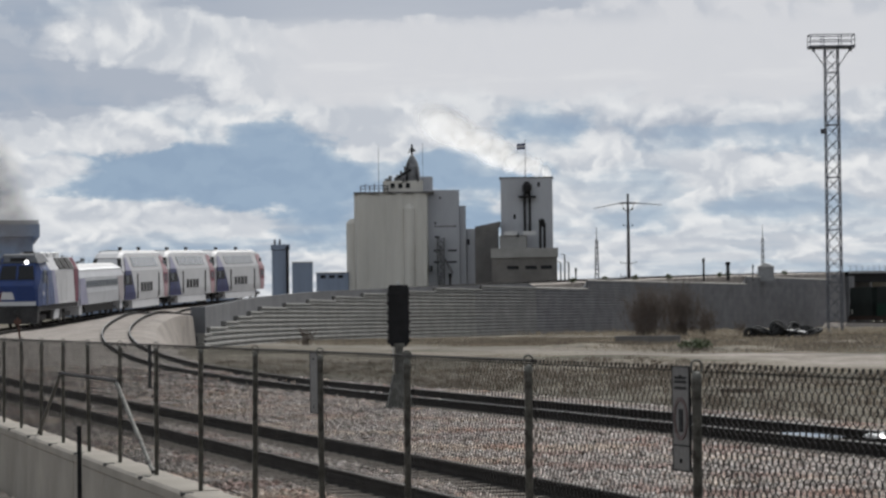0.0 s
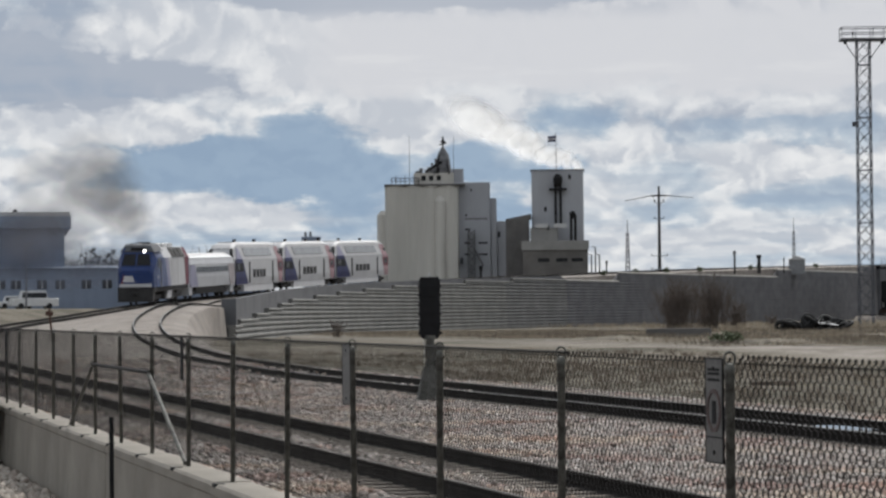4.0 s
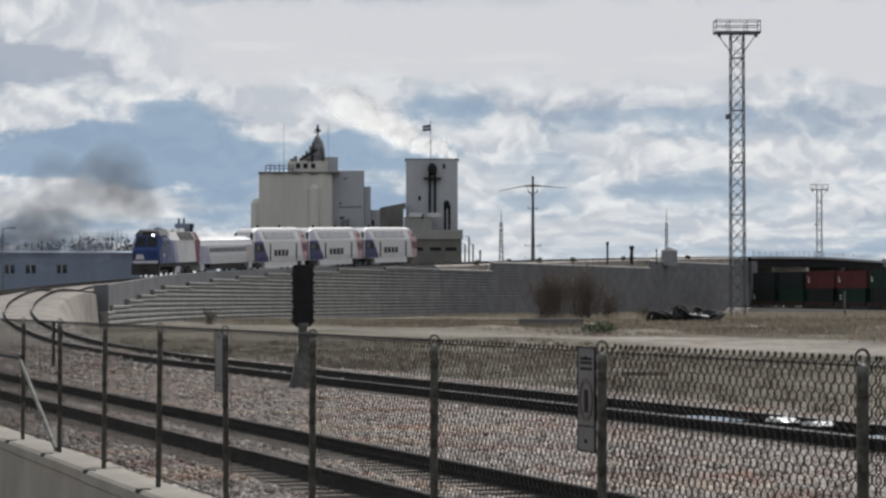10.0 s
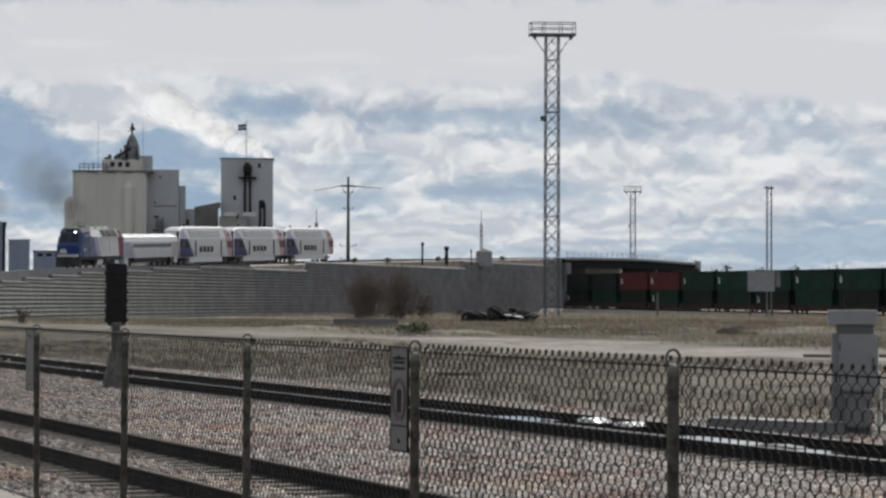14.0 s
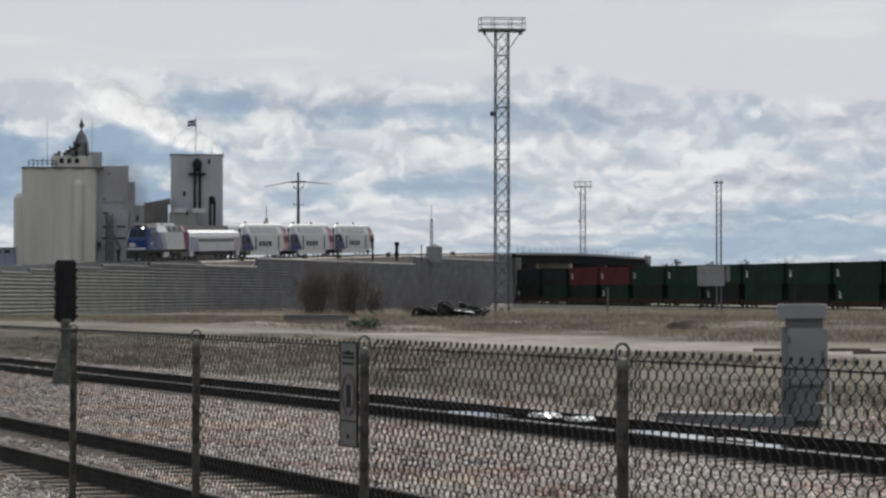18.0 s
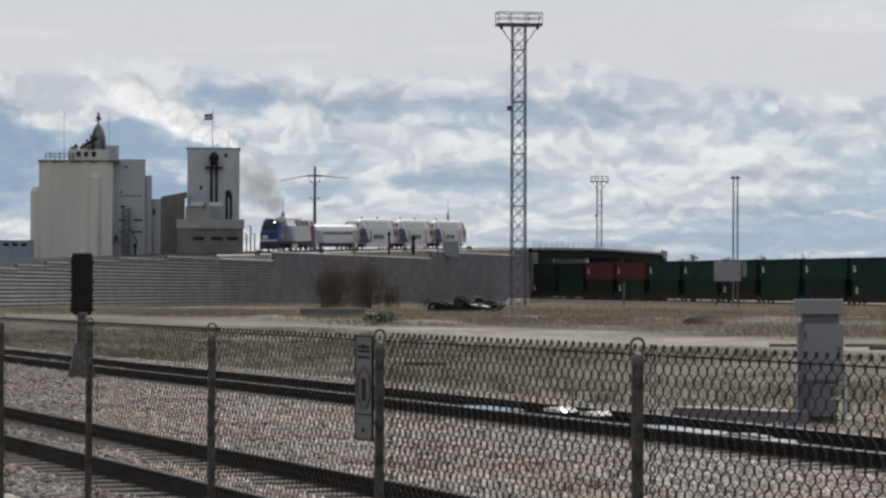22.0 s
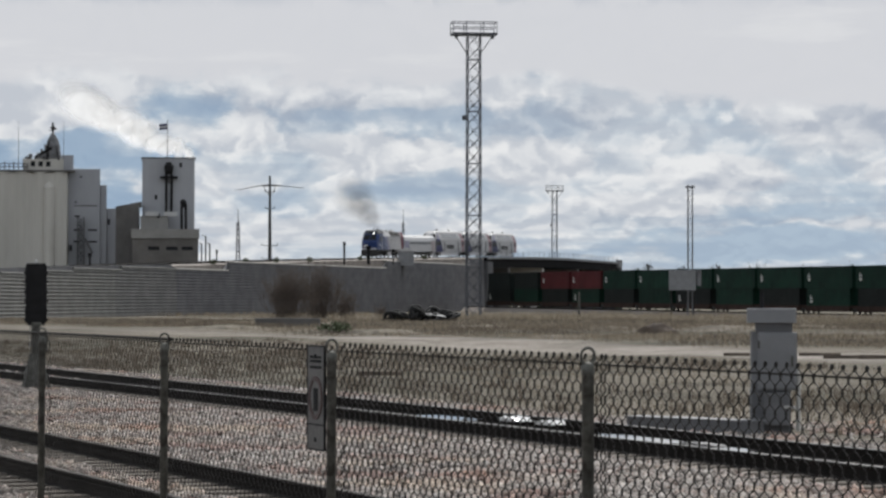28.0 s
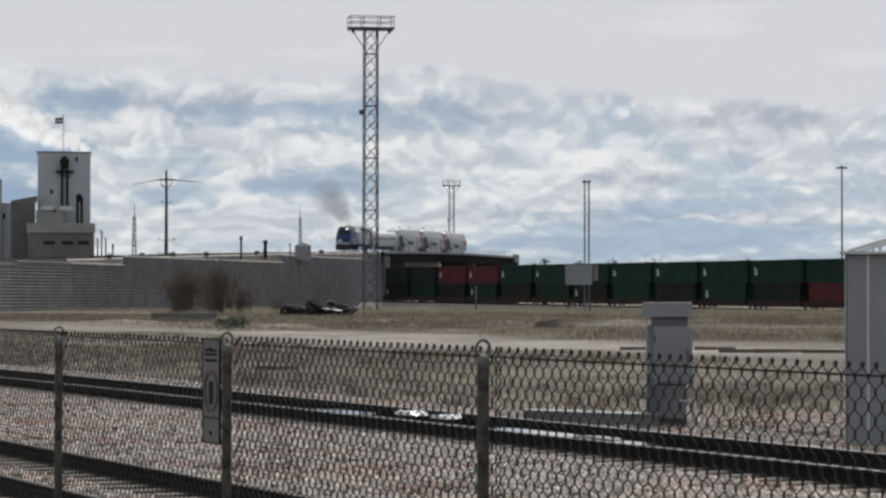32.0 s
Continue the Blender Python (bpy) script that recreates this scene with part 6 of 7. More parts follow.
    part("cab_number", Mesh().box(1.526, 1.536, a + 1.3, a + 1.8, 2.0, 2.25), M_WHITE, cab, "white plain bar")
    # long hood
    body = part("body", hull(a + 4.2, b, [(-1.5, low), (1.5, low), (1.5, mid + 0.25), (1.05, 4.35), (-1.05, 4.35), (-1.5, mid + 0.25)], 0.03), M_WHITE, g, "white engine body")
    part("lilac_wedge", Mesh().quad_box([(1.506, a + 6.61, low + 0.01), (1.521, a + 6.61, low + 0.01), (1.521, a + 8.2, low + 0.01), (1.506, a + 8.2, low + 0.01)], [(1.506, a + 5.01, mid + 0.25), (1.521, a + 5.01, mid + 0.25), (1.521, a + 6.4, mid + 0.25), (1.506, a + 6.4, mid + 0.25)]), M_LILAC, body, "pale lilac slanted stripe")
    part("navy_end", Mesh().box(1.505, 1.522, b - 0.29, b - 0.02, low + 0.01, mid + 0.25), M_NAVY, body)
    part("blue_wedge", Mesh().quad_box([(1.505, a + 4.2, low + 0.01), (1.52, a + 4.2, low + 0.01), (1.52, a + 6.6, low + 0.01), (1.505, a + 6.6, low + 0.01)], [(1.505, a + 4.2, mid + 0.25), (1.52, a + 4.2, mid + 0.25), (1.52, a + 5.0, mid + 0.25), (1.505, a + 5.0, mid + 0.25)]), M_BLUE, body)
    part("red_wedge", Mesh().quad_box([(1.505, b - 1.6, low + 0.01), (1.52, b - 1.6, low + 0.01), (1.52, b - 0.3, low + 0.01), (1.505, b - 0.3, low + 0.01)], [(1.505, b - 2.4, mid + 0.25), (1.52, b - 2.4, mid + 0.25), (1.52, b - 0.3, mid + 0.25), (1.505, b - 0.3, mid + 0.25)]), M_RED, body, "red stripe")
    for y in (a + 8.6, a + 10.9, a + 13.2):
        part("roof_grille", Mesh().quad_box([(1.08, y, 4.30), (1.52, y, 3.58), (1.52, y + 1.9, 3.58), (1.08, y + 1.9, 4.30)], [(1.11, y, 4.33), (1.55, y, 3.61), (1.55, y + 1.9, 3.61), (1.11, y + 1.9, 4.33)]), M_BLACK, body, "dark radiator grille")
    for y in (a + 7.0, a + 10.0, a + 12.8):
        part("roof_unit", Mesh().chamfer(-0.75, 0.75, y - 0.9, y + 0.9, 4.352, 4.68, 0.12), M_ROOFW, body)
    part("red_roof_edge", Mesh().quad_box([(1.53, b - 1.7, 3.56), (1.54, b - 1.7, 3.56), (1.54, b - 0.3, 3.56), (1.53, b - 0.3, 3.56)], [(1.09, b - 1.7, 4.33), (1.12, b - 1.7, 4.33), (1.12, b - 0.3, 4.33), (1.09, b - 0.3, 4.33)]), M_RED, body)
    part("exhaust_stack", Mesh().chamfer(-0.3, 0.3, a + 5.0, a + 5.8, 4.352, 4.75, 0.06), M_DARK, body)
    for y in np.arange(a + 7.2, b - 5, 1.1):
        part("panel_seam", Mesh().box(1.502, 1.512, y, y + 0.03, low + 0.2, mid + 0.1), M_BLACK, body)
    part("underframe", Mesh().box(-1.42, 1.42, a + 0.3, b - 0.1, 1.0, 1.345), M_BLACK, g)
    part("pilot", Mesh().quad_box([(-1.35, a - 0.25, 0.25), (1.35, a - 0.25, 0.25), (1.35, a + 0.5, 0.25), (-1.35, a + 0.5, 0.25)], [(-1.4, a + 0.05, 1.34), (1.4, a + 0.05, 1.34), (1.4, a + 0.6, 1.34), (-1.4, a + 0.6, 1.34)]), M_BLACK, g, "black snow plough pilot")
    part("coupler", Mesh().box(-0.14, 0.14, a - 0.6, a + 0.1, 0.75, 1.0), M_BLACK, g)
    part("fuel_tank", Mesh().chamfer(-1.3, 1.3, -2.6, 2.4, 0.35, 1.0, 0.1), M_BLACK, g)
    part("tank_plate", Mesh().quad_box([(1.31, -1.9, 0.4), (1.34, -1.9, 0.4), (1.34, 0.3, 0.4), (1.31, 0.3, 0.4)], [(1.31, -1.3, 1.0), (1.34, -1.3, 1.0), (1.34, 0.9, 1.0), (1.31, 0.9, 1.0)]), M_SILVER, g)
    bogie(g, a + 3.4)
    bogie(g, b - 3.4)
    return g


def make_coach():
    g = thing("single_deck_coach", Matrix(), "silver single-deck passenger coach with a narrow window band", "rail coach")
    a, b = -CAR_L / 2 + 0.3, CAR_L / 2 - 0.3
    body = part("body", hull(a, b, [(-1.45, 1.05), (1.45, 1.05), (1.52, 1.9), (1.5, 3.0), (1.3, 3.55), (0.7, 3.85), (-0.7, 3.85), (-1.3, 3.55), (-1.5, 3.0), (-1.52, 1.9)], 0.04), M_SILVER, g)
    part("window_band", Mesh().box(1.508, 1.53, a + 3.4, b - 3.6, 2.3, 2.75), M_GREYGLASS, body)
    for i in range(10):
        y = a + 3.7 + i * 1.56
        part("window", Mesh().box(1.532, 1.545, y, y + 1.3, 2.3, 2.75), M_GLASS, body)
    for y0, y1, y2, y3, paint in ((a + 0.3, a + 4.2, a + 0.3, a + 2.6, M_LILAC), (b - 2.4, b - 0.3, b - 3.6, b - 0.3, M_BUFF)):
        part("end_panel", Mesh().quad_box([(1.50, y0, 1.1), (1.535, y0, 1.1), (1.535, y1, 1.1), (1.50, y1, 1.1)], [(1.50, y2, 2.95), (1.535, y2, 2.95), (1.535, y3, 2.95), (1.50, y3, 2.95)]), paint, body, "slanted tinted end panel")
    part("roof", Mesh().rings([[(x, y, z) for x, z in ((-0.95, 3.76), (0.95, 3.76), (0.6, 3.93), (-0.6, 3.93))] for y in (a + 0.4, b - 0.4)]), M_ROOFW, g, "white roof")
    part("roof_edge", Mesh().box(1.30, 1.36, a + 0.4, b - 0.4, 3.44, 3.50), M_ROOFW, g)
    part("end_door", Mesh().box(-0.5, 0.5, a - 0.06, a + 0.02, 1.2, 3.2), M_DARK, body)
    part("underframe", Mesh().box(-1.2, 1.2, a + 4.6, b - 4.6, 0.45, 1.04), M_BLACK, g)
    for y in (a + 1.0, b - 1.0):
        part("step_skirt", Mesh().box(-1.42, 1.42, y - 0.7, y + 0.7, 0.4, 1.04), M_SILVER, g)
    bogie(g, a + 3.2)
    bogie(g, b - 3.2)
    return g


def make_bilevel():
    g = thing("double_deck_coach", Matrix(), "white double-deck coach with blue and red slanted ends", "rail coach", "double-deck coaches")
    a, b = -CAR_L / 2 + 0.3, CAR_L / 2 - 0.3
    prof = [(-1.42, 0.95), (1.42, 0.95), (1.5, 1.6), (1.5, 3.35), (1.12, 4.75), (0.8, 4.9), (-0.8, 4.9), (-1.12, 4.75), (-1.5, 3.35), (-1.5, 1.6)]
    # the ends lean inwards above the middle
    rr = []
    for y, k in ((a, 0.0), (a + 0.3, 0.2), (a + 0.8, 0.56), (a + 1.5, 0.86), (a + 2.6, 1.0), (b - 2.6, 1.0), (b - 1.5, 0.86), (b - 0.8, 0.56), (b - 0.3, 0.2), (b, 0.0)):
        rr.append([(x * (1 - 0.05 * (1 - k)), y, z if z <= 3.35 else 3.35 + (z - 3.35) * (0.12 + 0.88 * k)) for x, z in prof])
    body = part("body", Mesh().rings(rr), M_WHITE, g)
    part("roof", Mesh().rings([[(x, y, z) for x, z in ((-0.82, 4.905), (0.82, 4.905), (0.7, 4.98), (-0.7, 4.98))] for y in (a + 2.7, b - 2.7)]), M_ROOFW, g)
    part("well", Mesh().box(-1.42, 1.42, a + 4.4, b - 4.4, 0.3, 0.946, None, 0.05), M_WHITE, g, "low white middle section")

    def slope(x0, x1, y0, y1, z0, z1, y2, y3, material, name, t=0.015, label=""):
        return part(name, Mesh().quad_box([(x0, y0, z0), (x0 + t, y0, z0), (x0 + t, y1, z0), (x0, y1, z0)], [(x1, y2, z1), (x1 + t, y2, z1), (x1 + t, y3, z1), (x1, y3, z1)]), material, body, label)

    slope(1.503, 1.503, a + 0.3, a + 5.4, 1.6, 3.35, a + 0.3, a + 3.4, M_NAVY, "blue_end", label="blue slanted end")
    slope(1.43, 1.503, a + 0.3, a + 6.0, 1.0, 1.6, a + 0.3, a + 5.4, M_NAVY, "blue_end")
    slope(1.506, 1.235, a + 0.75, a + 3.4, 3.36, 4.4, a + 1.5, a + 2.3, M_LILAC, "lilac_end", label="pale lilac upper end")
    slope(1.503, 1.503, b - 2.2, b - 0.3, 1.6, 3.35, b - 3.0, b - 0.3, M_PINK, "pink_end", label="faded pink slanted end")
    slope(1.519, 1.519, b - 2.3, b - 0.3, 2.1, 3.05, b - 2.7, b - 0.3, M_RED, "red_band", label="dark red window band")
    slope(1.519, 1.519, a + 0.3, a + 4.1, 2.2, 3.0, a + 0.3, a + 3.5, M_DARK, "dark_band", label="dark window band")
    slope(1.43, 1.503, b - 1.8, b - 0.3, 1.0, 1.6, b - 2.2, b - 0.3, M_PINK, "pink_end")
    slope(1.506, 1.22, b - 3.0, b - 0.75, 3.36, 4.5, b - 3.5, b - 1.7, M_PINK, "pink_end", label="faded pink upper end")
    part("porthole", Mesh().box(1.30, 1.44, b - 2.1, b - 1.3, 3.75, 4.1), M_GLASS, body)
    slope(1.44, 1.22, a + 4.6, b - 5.2, 3.66, 4.42, a + 4.2, b - 5.6, M_GREYGLASS, "upper_window", 0.03, "grey upper window strip")
    for i in range(4):
        y = -3.1 + i * 1.55
        part("lower_window", Mesh().box(1.504, 1.53, y, y + 1.1, 1.6, 2.35), M_DARK, body)
    for y in (a + 6.3, b - 5.3):
        part("door", Mesh().box(1.503, 1.53, y, y + 0.5, 1.1, 3.1), M_DARK, body, "dark door gap")
    for y in (a + 1.0, b - 2.0):
        part("end_window", Mesh().box(1.536, 1.55, y, y + 1.0, 2.35, 2.9), M_GLASS, body)
    part("end_cap", Mesh().box(-1.34, 1.34, a - 0.06, a - 0.004, 1.0, 3.4), M_NAVY, body, "dark blue car end")
    part("end_fairing", Mesh().quad_box([(-1.3, a + 0.02, 3.5), (1.3, a + 0.02, 3.5), (1.3, a + 0.4, 3.5), (-1.3, a + 0.4, 3.5)], [(-1.1, a + 0.86, 4.36), (1.1, a + 0.86, 4.36), (1.1, a + 1.2, 4.3), (-1.1, a + 1.2, 4.3)]), M_BLACK, body, "black sloping fairing")
    part("gangway", Mesh().box(-0.6, 0.6, a - 0.28, a + 0.05, 1.2, 3.4), M_BLACK, body, "dark gangway bellows")
    part("gangway", Mesh().box(-0.6, 0.6, b - 0.05, b + 0.28, 1.2, 3.4), M_BLACK, body, "dark gangway bellows")
    for y in (-6, 3.0):
        part("roof_pod", Mesh().chamfer(0.1, 0.4, y, y + 0.3, 4.982, 5.25, 0.04), M_DARK, g)
    bogie(g, a + 2.6)
    bogie(g, b - 2.6)
    return g


loco = make_loco()
coach = make_coach()
bi = make_bilevel()
loco.scale, coach.scale, bi.scale = (1.06, 1.0, 1.08), (1.03, 1.0, 1.05), (1.0, 1.0, 1.03)
TRAIN = [(loco, LOCO_L / 2, LOCO_L), (coach, LOCO_L + CAR_L / 2, CAR_L)]
for _i in range(3):
    _o = bi if _i == 0 else copy_thing(bi, Matrix())
    TRAIN.append((_o, LOCO_L + CAR_L * (_i + 1.5), CAR_L))


def travelled(t):
    return 9.7704 * t + 0.08523 * t * t - 0.00043668 * t**3 - 1.2


def car_pose(s, length):
    """A car whose middle is s along the line, riding on its two bogies."""
    p, q = Vector(on_line(s - length * 0.33)[:3]), Vector(on_line(s + length * 0.33)[:3])
    c, f = (p + q) / 2, q - p
    h = math.degrees(math.atan2(f.x, f.y))
    return pose(c.x, c.y, c.z, 0, 0, -h) @ pose(0, 0, 0, math.degrees(math.atan2(f.z, math.hypot(f.x, f.y))))


# ---- blue coach standing at the station ----
def make_standing_coach():
    c = PL(2.08, 46.6 + 11.5, -0.5)
    g = thing("standing_coach", pose(c.x, c.y, c.z, 0, 0, 20.09), "dark blue coach standing on the near track", "rail coach")
    a, b = -11.5, 11.5
    part("body", hull(a, b, [(-1.5, 1.15), (1.5, 1.15), (1.5, 4.55), (1.42, 4.75), (1.1, 4.93), (-1.1, 4.93), (-1.42, 4.75), (-1.5, 4.55)], 0.012), M_COACH, g)
    part("end_window", Mesh().chamfer(0.02, 1.08, a - 0.03, a + 0.02, 3.12, 3.62, 0.01), M_GLASS, g)
    part("window_shade", Mesh().box(0.02, 1.08, a - 0.045, a - 0.028, 3.62, 3.68), M_SHED, g)
    part("end_door", Mesh().box(-0.55, -0.05, a - 0.03, a + 0.02, 1.3, 3.7), M_NAVY, g)
    part("grab_rail", Mesh().tube((1.46, a - 0.06, 1.0), (1.46, a - 0.06, 2.3), 0.018, n=6), M_PALE, g)
    part("underframe", Mesh().box(-1.0, 1.38, a + 0.1, b - 0.1, 0.85, 1.145), M_BLACK, g)
    part("end_sill", Mesh().chamfer(-1.46, 1.46, a - 0.05, a + 0.09, 0.98, 1.14, 0.02), M_BLACK, g, "black end sill")
    part("step", Mesh().box(0.9, 1.4, a - 0.02, a + 0.35, 0.45, 0.52).box(0.9, 0.94, a, a + 0.3, 0.52, 0.97).box(1.36, 1.4, a, a + 0.3, 0.52, 0.97), M_BLACK, g, "hanging steel step")
    part("buffer_beam", Mesh().box(-1.3, 0.8, a - 0.1, a + 0.1, 0.6, 1.145), M_BLACK, g)
    part("coupler", Mesh().box(-0.16, 0.16, a - 0.7, a, 0.7, 0.98), M_BLACK, g)
    part("hose", Mesh().tube((0.6, a - 0.1, 0.8), (0.5, a - 0.3, 0.3), 0.035, n=6), M_DARK, g)
    part("jumper_cable", Mesh().tube((1.42, a - 0.05, 1.15), (1.42, a - 0.05, 0.55), 0.03, n=6), M_DARK, g)
    bogie(g, a + 2.6)
    bogie(g, b - 2.6)


make_standing_coach()


# ---- smoke and steam ----
def billow(seed):
    """A lumpy dome that bulges towards the eye, about one metre in radius."""
    rnd = random.Random(seed)
    off = Vector((rnd.uniform(-9, 9), rnd.uniform(-9, 9), rnd.uniform(-9, 9)))
    rr = []
    for i in range(1, 9):
        th = math.pi * 0.5 * i / 8
        ring = []
        for j in range(18):
            ph = 2 * math.pi * j / 18
            v = Vector((math.sin(th) * math.cos(ph), -math.cos(th), math.sin(th) * math.sin(ph)))
            ring.append(v * (1 + 0.3 * noise.noise(v * 1.3 + off)))
        rr.append(ring)
    m = Mesh().rings(rr, caps=False)
    m.f.append(tuple(range(17, -1, -1)))
    return m


def make_smoke():
    g = thing("exhaust_smoke", Matrix(), "dark diesel smoke drifting from the locomotive", "smoke", kind="stuff")
    rnd = random.Random(4)
    kinds = [billow(i).data("puff", M_SMOKE, True) for i in range(5)]
    for i in range(5):
        t = i / 4
        p = part("puff", kinds[i % 5], None, g)
        p.location = (-4.0 * t ** 1.35 + rnd.gauss(0, 0.4 * t), -0.2 + 0.3 * i * (1 if i % 2 else -1), 0.3 + 5.6 * t ** 0.8 + rnd.gauss(0, 0.4 * t))
        s = 1.0 + 3.4 * t
        p.scale = (s * 1.1, s * 0.6, s)
        p.rotation_euler = (0, rnd.uniform(0, 6), 0)
    return g


def make_steam():
    g = thing("steam_plume", facing(-4.45, DM), "white steam plume drifting from the mill", "steam", kind="stuff")
    rnd = random.Random(8)
    kinds = [billow(i + 20).data("puff", M_STEAM if i < 4 else M_STEAMTHIN, True) for i in range(8)]
    for i in range(12):
        t = i / 11
        p = part("puff", kinds[i % 4 + (4 if i > 6 else 0)], None, g)
        p.location = (4.0 - 30.0 * t, 4 + 0.4 * i, high(2.83, DM) + 0.6 + 15.0 * t ** 1.15 + rnd.gauss(0, 0.3))
        s = (2.8 + 5.6 * t) * rnd.uniform(0.9, 1.1)
        p.scale = (s * 1.25, s * 0.6, s * 0.85)
        p.rotation_euler = (0, rnd.uniform(0, 6), 0)


def make_drift():
    """The older smoke, hanging and drifting off behind the locomotive."""
    g = thing("drifting_smoke", Matrix(), "brown-grey diesel smoke hanging in the air", "smoke", kind="stuff")
    rnd = random.Random(14)
    kinds = [billow(i + 40).data("puff", M_HAZE, True) for i in range(4)]
    low = [billow(i + 60).data("puff", M_LOWHAZE, True) for i in range(3)]
    for i, (x, z, s) in enumerate(((-2.5, -0.6, 3.0), (-6.0, -1.0, 4.0), (-10.5, -0.4, 4.4), (-15.0, -0.8, 4.6), (-8.0, 1.2, 4.2), (-13.0, 2.0, 4.6))):
        p = part("puff", low[i % 3], None, g)
        p.location = (x, 4.0 + 0.4 * i, z)
        p.scale = (s * 1.4, s * 0.4, s * 0.75)
        p.rotation_euler = (0, rnd.uniform(-0.2, 0.2), 0)
    for i, (x, z, s) in enumerate(((-0.6, 3.4, 2.6), (-2.4, 6.2, 3.4), (-4.4, 3.4, 3.4), (-6.8, 6.0, 3.8), (-8.2, 2.2, 3.4))):
        p = part("puff", kinds[i % 4], None, g)
        p.location = (x, 1.5 + 0.35 * i, z)
        p.scale = (s * 1.1, s * 0.5, s)
        p.rotation_euler = (0, rnd.uniform(0, 6), 0)
    return g


smoke = make_smoke()
drift = make_drift()
make_steam()


# ---- loose stones, weeds and small things on the ground ----
def fast_mesh(name, verts, faces, material, label, category):
    """One mesh from arrays of corners and triangles."""
    me = bpy.data.meshes.new(name)
    me.vertices.add(len(verts))
    me.vertices.foreach_set("co", np.asarray(verts, np.float32).ravel())
    k = len(faces)
    me.loops.add(k * 3)
    me.loops.foreach_set("vertex_index", np.asarray(faces, np.int32).ravel())
    me.polygons.add(k)
    me.polygons.foreach_set("loop_start", np.arange(0, k * 3, 3, dtype=np.int32))
    me.polygons.foreach_set("loop_total", np.full(k, 3, np.int32))
    me.update(calc_edges=True)
    me.materials.append(material)
    return tagged(new(name, me), label, category, kind="stuff")


def island_mat(name, tones, rough=0.9, thin=0.0, patches=False):
    """Each loose piece of the mesh takes its own tone."""
    m = bpy.data.materials.new(name)
    m.use_nodes = True
    n = Nodes(m.node_tree)
    out, b = n.add("ShaderNodeOutputMaterial"), n.add("ShaderNodeBsdfPrincipled")
    if thin:
        tl, mx = n.add("ShaderNodeBsdfTranslucent"), n.add("ShaderNodeMixShader")
        mx.inputs[0].default_value = thin
        n.link(b.outputs[0], mx.inputs[1]), n.link(tl.outputs[0], mx.inputs[2]), n.link(mx.outputs[0], out.inputs[0])
    else:
        n.link(b.outputs[0], out.inputs[0])
    g = n.add("ShaderNodeNewGeometry")
    r = n.add("ShaderNodeValToRGB")
    r.color_ramp.interpolation = "LINEAR"
    e = r.color_ramp.elements
    e[0].color, e[1].color = (*tones[0], 1), (*tones[-1], 1)
    for i, t in enumerate(tones[1:-1]):
        e.new((i + 1) / (len(tones) - 1)).color = (*t, 1)
    n.link(g.outputs["Random Per Island"], r.inputs[0])
    col = n.mix(n.math("MULTIPLY", n.noise(g.outputs["Position"], 30, 3), 0.5), r.outputs[0], tuple(c * 0.5 for c in tones[0]))
    if patches:
        # whole stretches lie redder, sandier or darker
        at = g.outputs["Position"]
        col = n.mix(n.math("MULTIPLY", n.step(n.noise(at, 0.35, 4, 0.6), 0.5, 0.62), 0.75), col, (1.25, 1.13, 0.98), "MULTIPLY")
        col = n.mix(n.math("MULTIPLY", n.step(n.noise(at, 0.55, 5, 0.62, 0.4), 0.52, 0.63), 0.8), col, (0.80, 0.58, 0.54), "MULTIPLY")
        col = n.mix(n.math("MULTIPLY", n.step(n.noise(at, 1.1, 5, 0.6, 0.4), 0.56, 0.68), 0.7), col, (0.5, 0.48, 0.47), "MULTIPLY")
    n.link(col, b.inputs["Base Color"])
    if thin:
        n.link(col, tl.inputs[0])
    b.inputs["Roughness"].default_value = rough
    b.inputs["Specular IOR Level"].default_value = 0.3
    return m


M_STONES = island_mat("mixed_stones", [(0.16, 0.143, 0.134), (0.37, 0.335, 0.305), (0.54, 0.495, 0.45), (0.44, 0.35, 0.31), (0.74, 0.69, 0.64), (0.25, 0.222, 0.208)], patches=True)
M_PALESTONES = island_mat("pale_broken_stones", [(0.22, 0.195, 0.175), (0.45, 0.41, 0.36), (0.62, 0.57, 0.5), (0.5, 0.43, 0.37), (0.3, 0.25, 0.22)])
M_GRASSES = island_mat("dry_stalks", [(0.16, 0.134, 0.1), (0.285, 0.245, 0.187), (0.37, 0.32, 0.245), (0.2, 0.165, 0.126), (0.43, 0.378, 0.297)], thin=0.5)
M_BROWNS = island_mat("brown_stalks", [(0.085, 0.072, 0.059), (0.15, 0.125, 0.099), (0.205, 0.175, 0.14), (0.11, 0.09, 0.074), (0.26, 0.225, 0.178)], thin=0.5)

OCTA = np.array([(1, 0, 0), (-1, 0, 0), (0, 1, 0), (0, -1, 0), (0, 0, 1), (0, 0, -1)], float)
OCTF = np.array([(0, 2, 4), (2, 1, 4), (1, 3, 4), (3, 0, 4), (2, 0, 5), (1, 2, 5), (3, 1, 5), (0, 3, 5)])


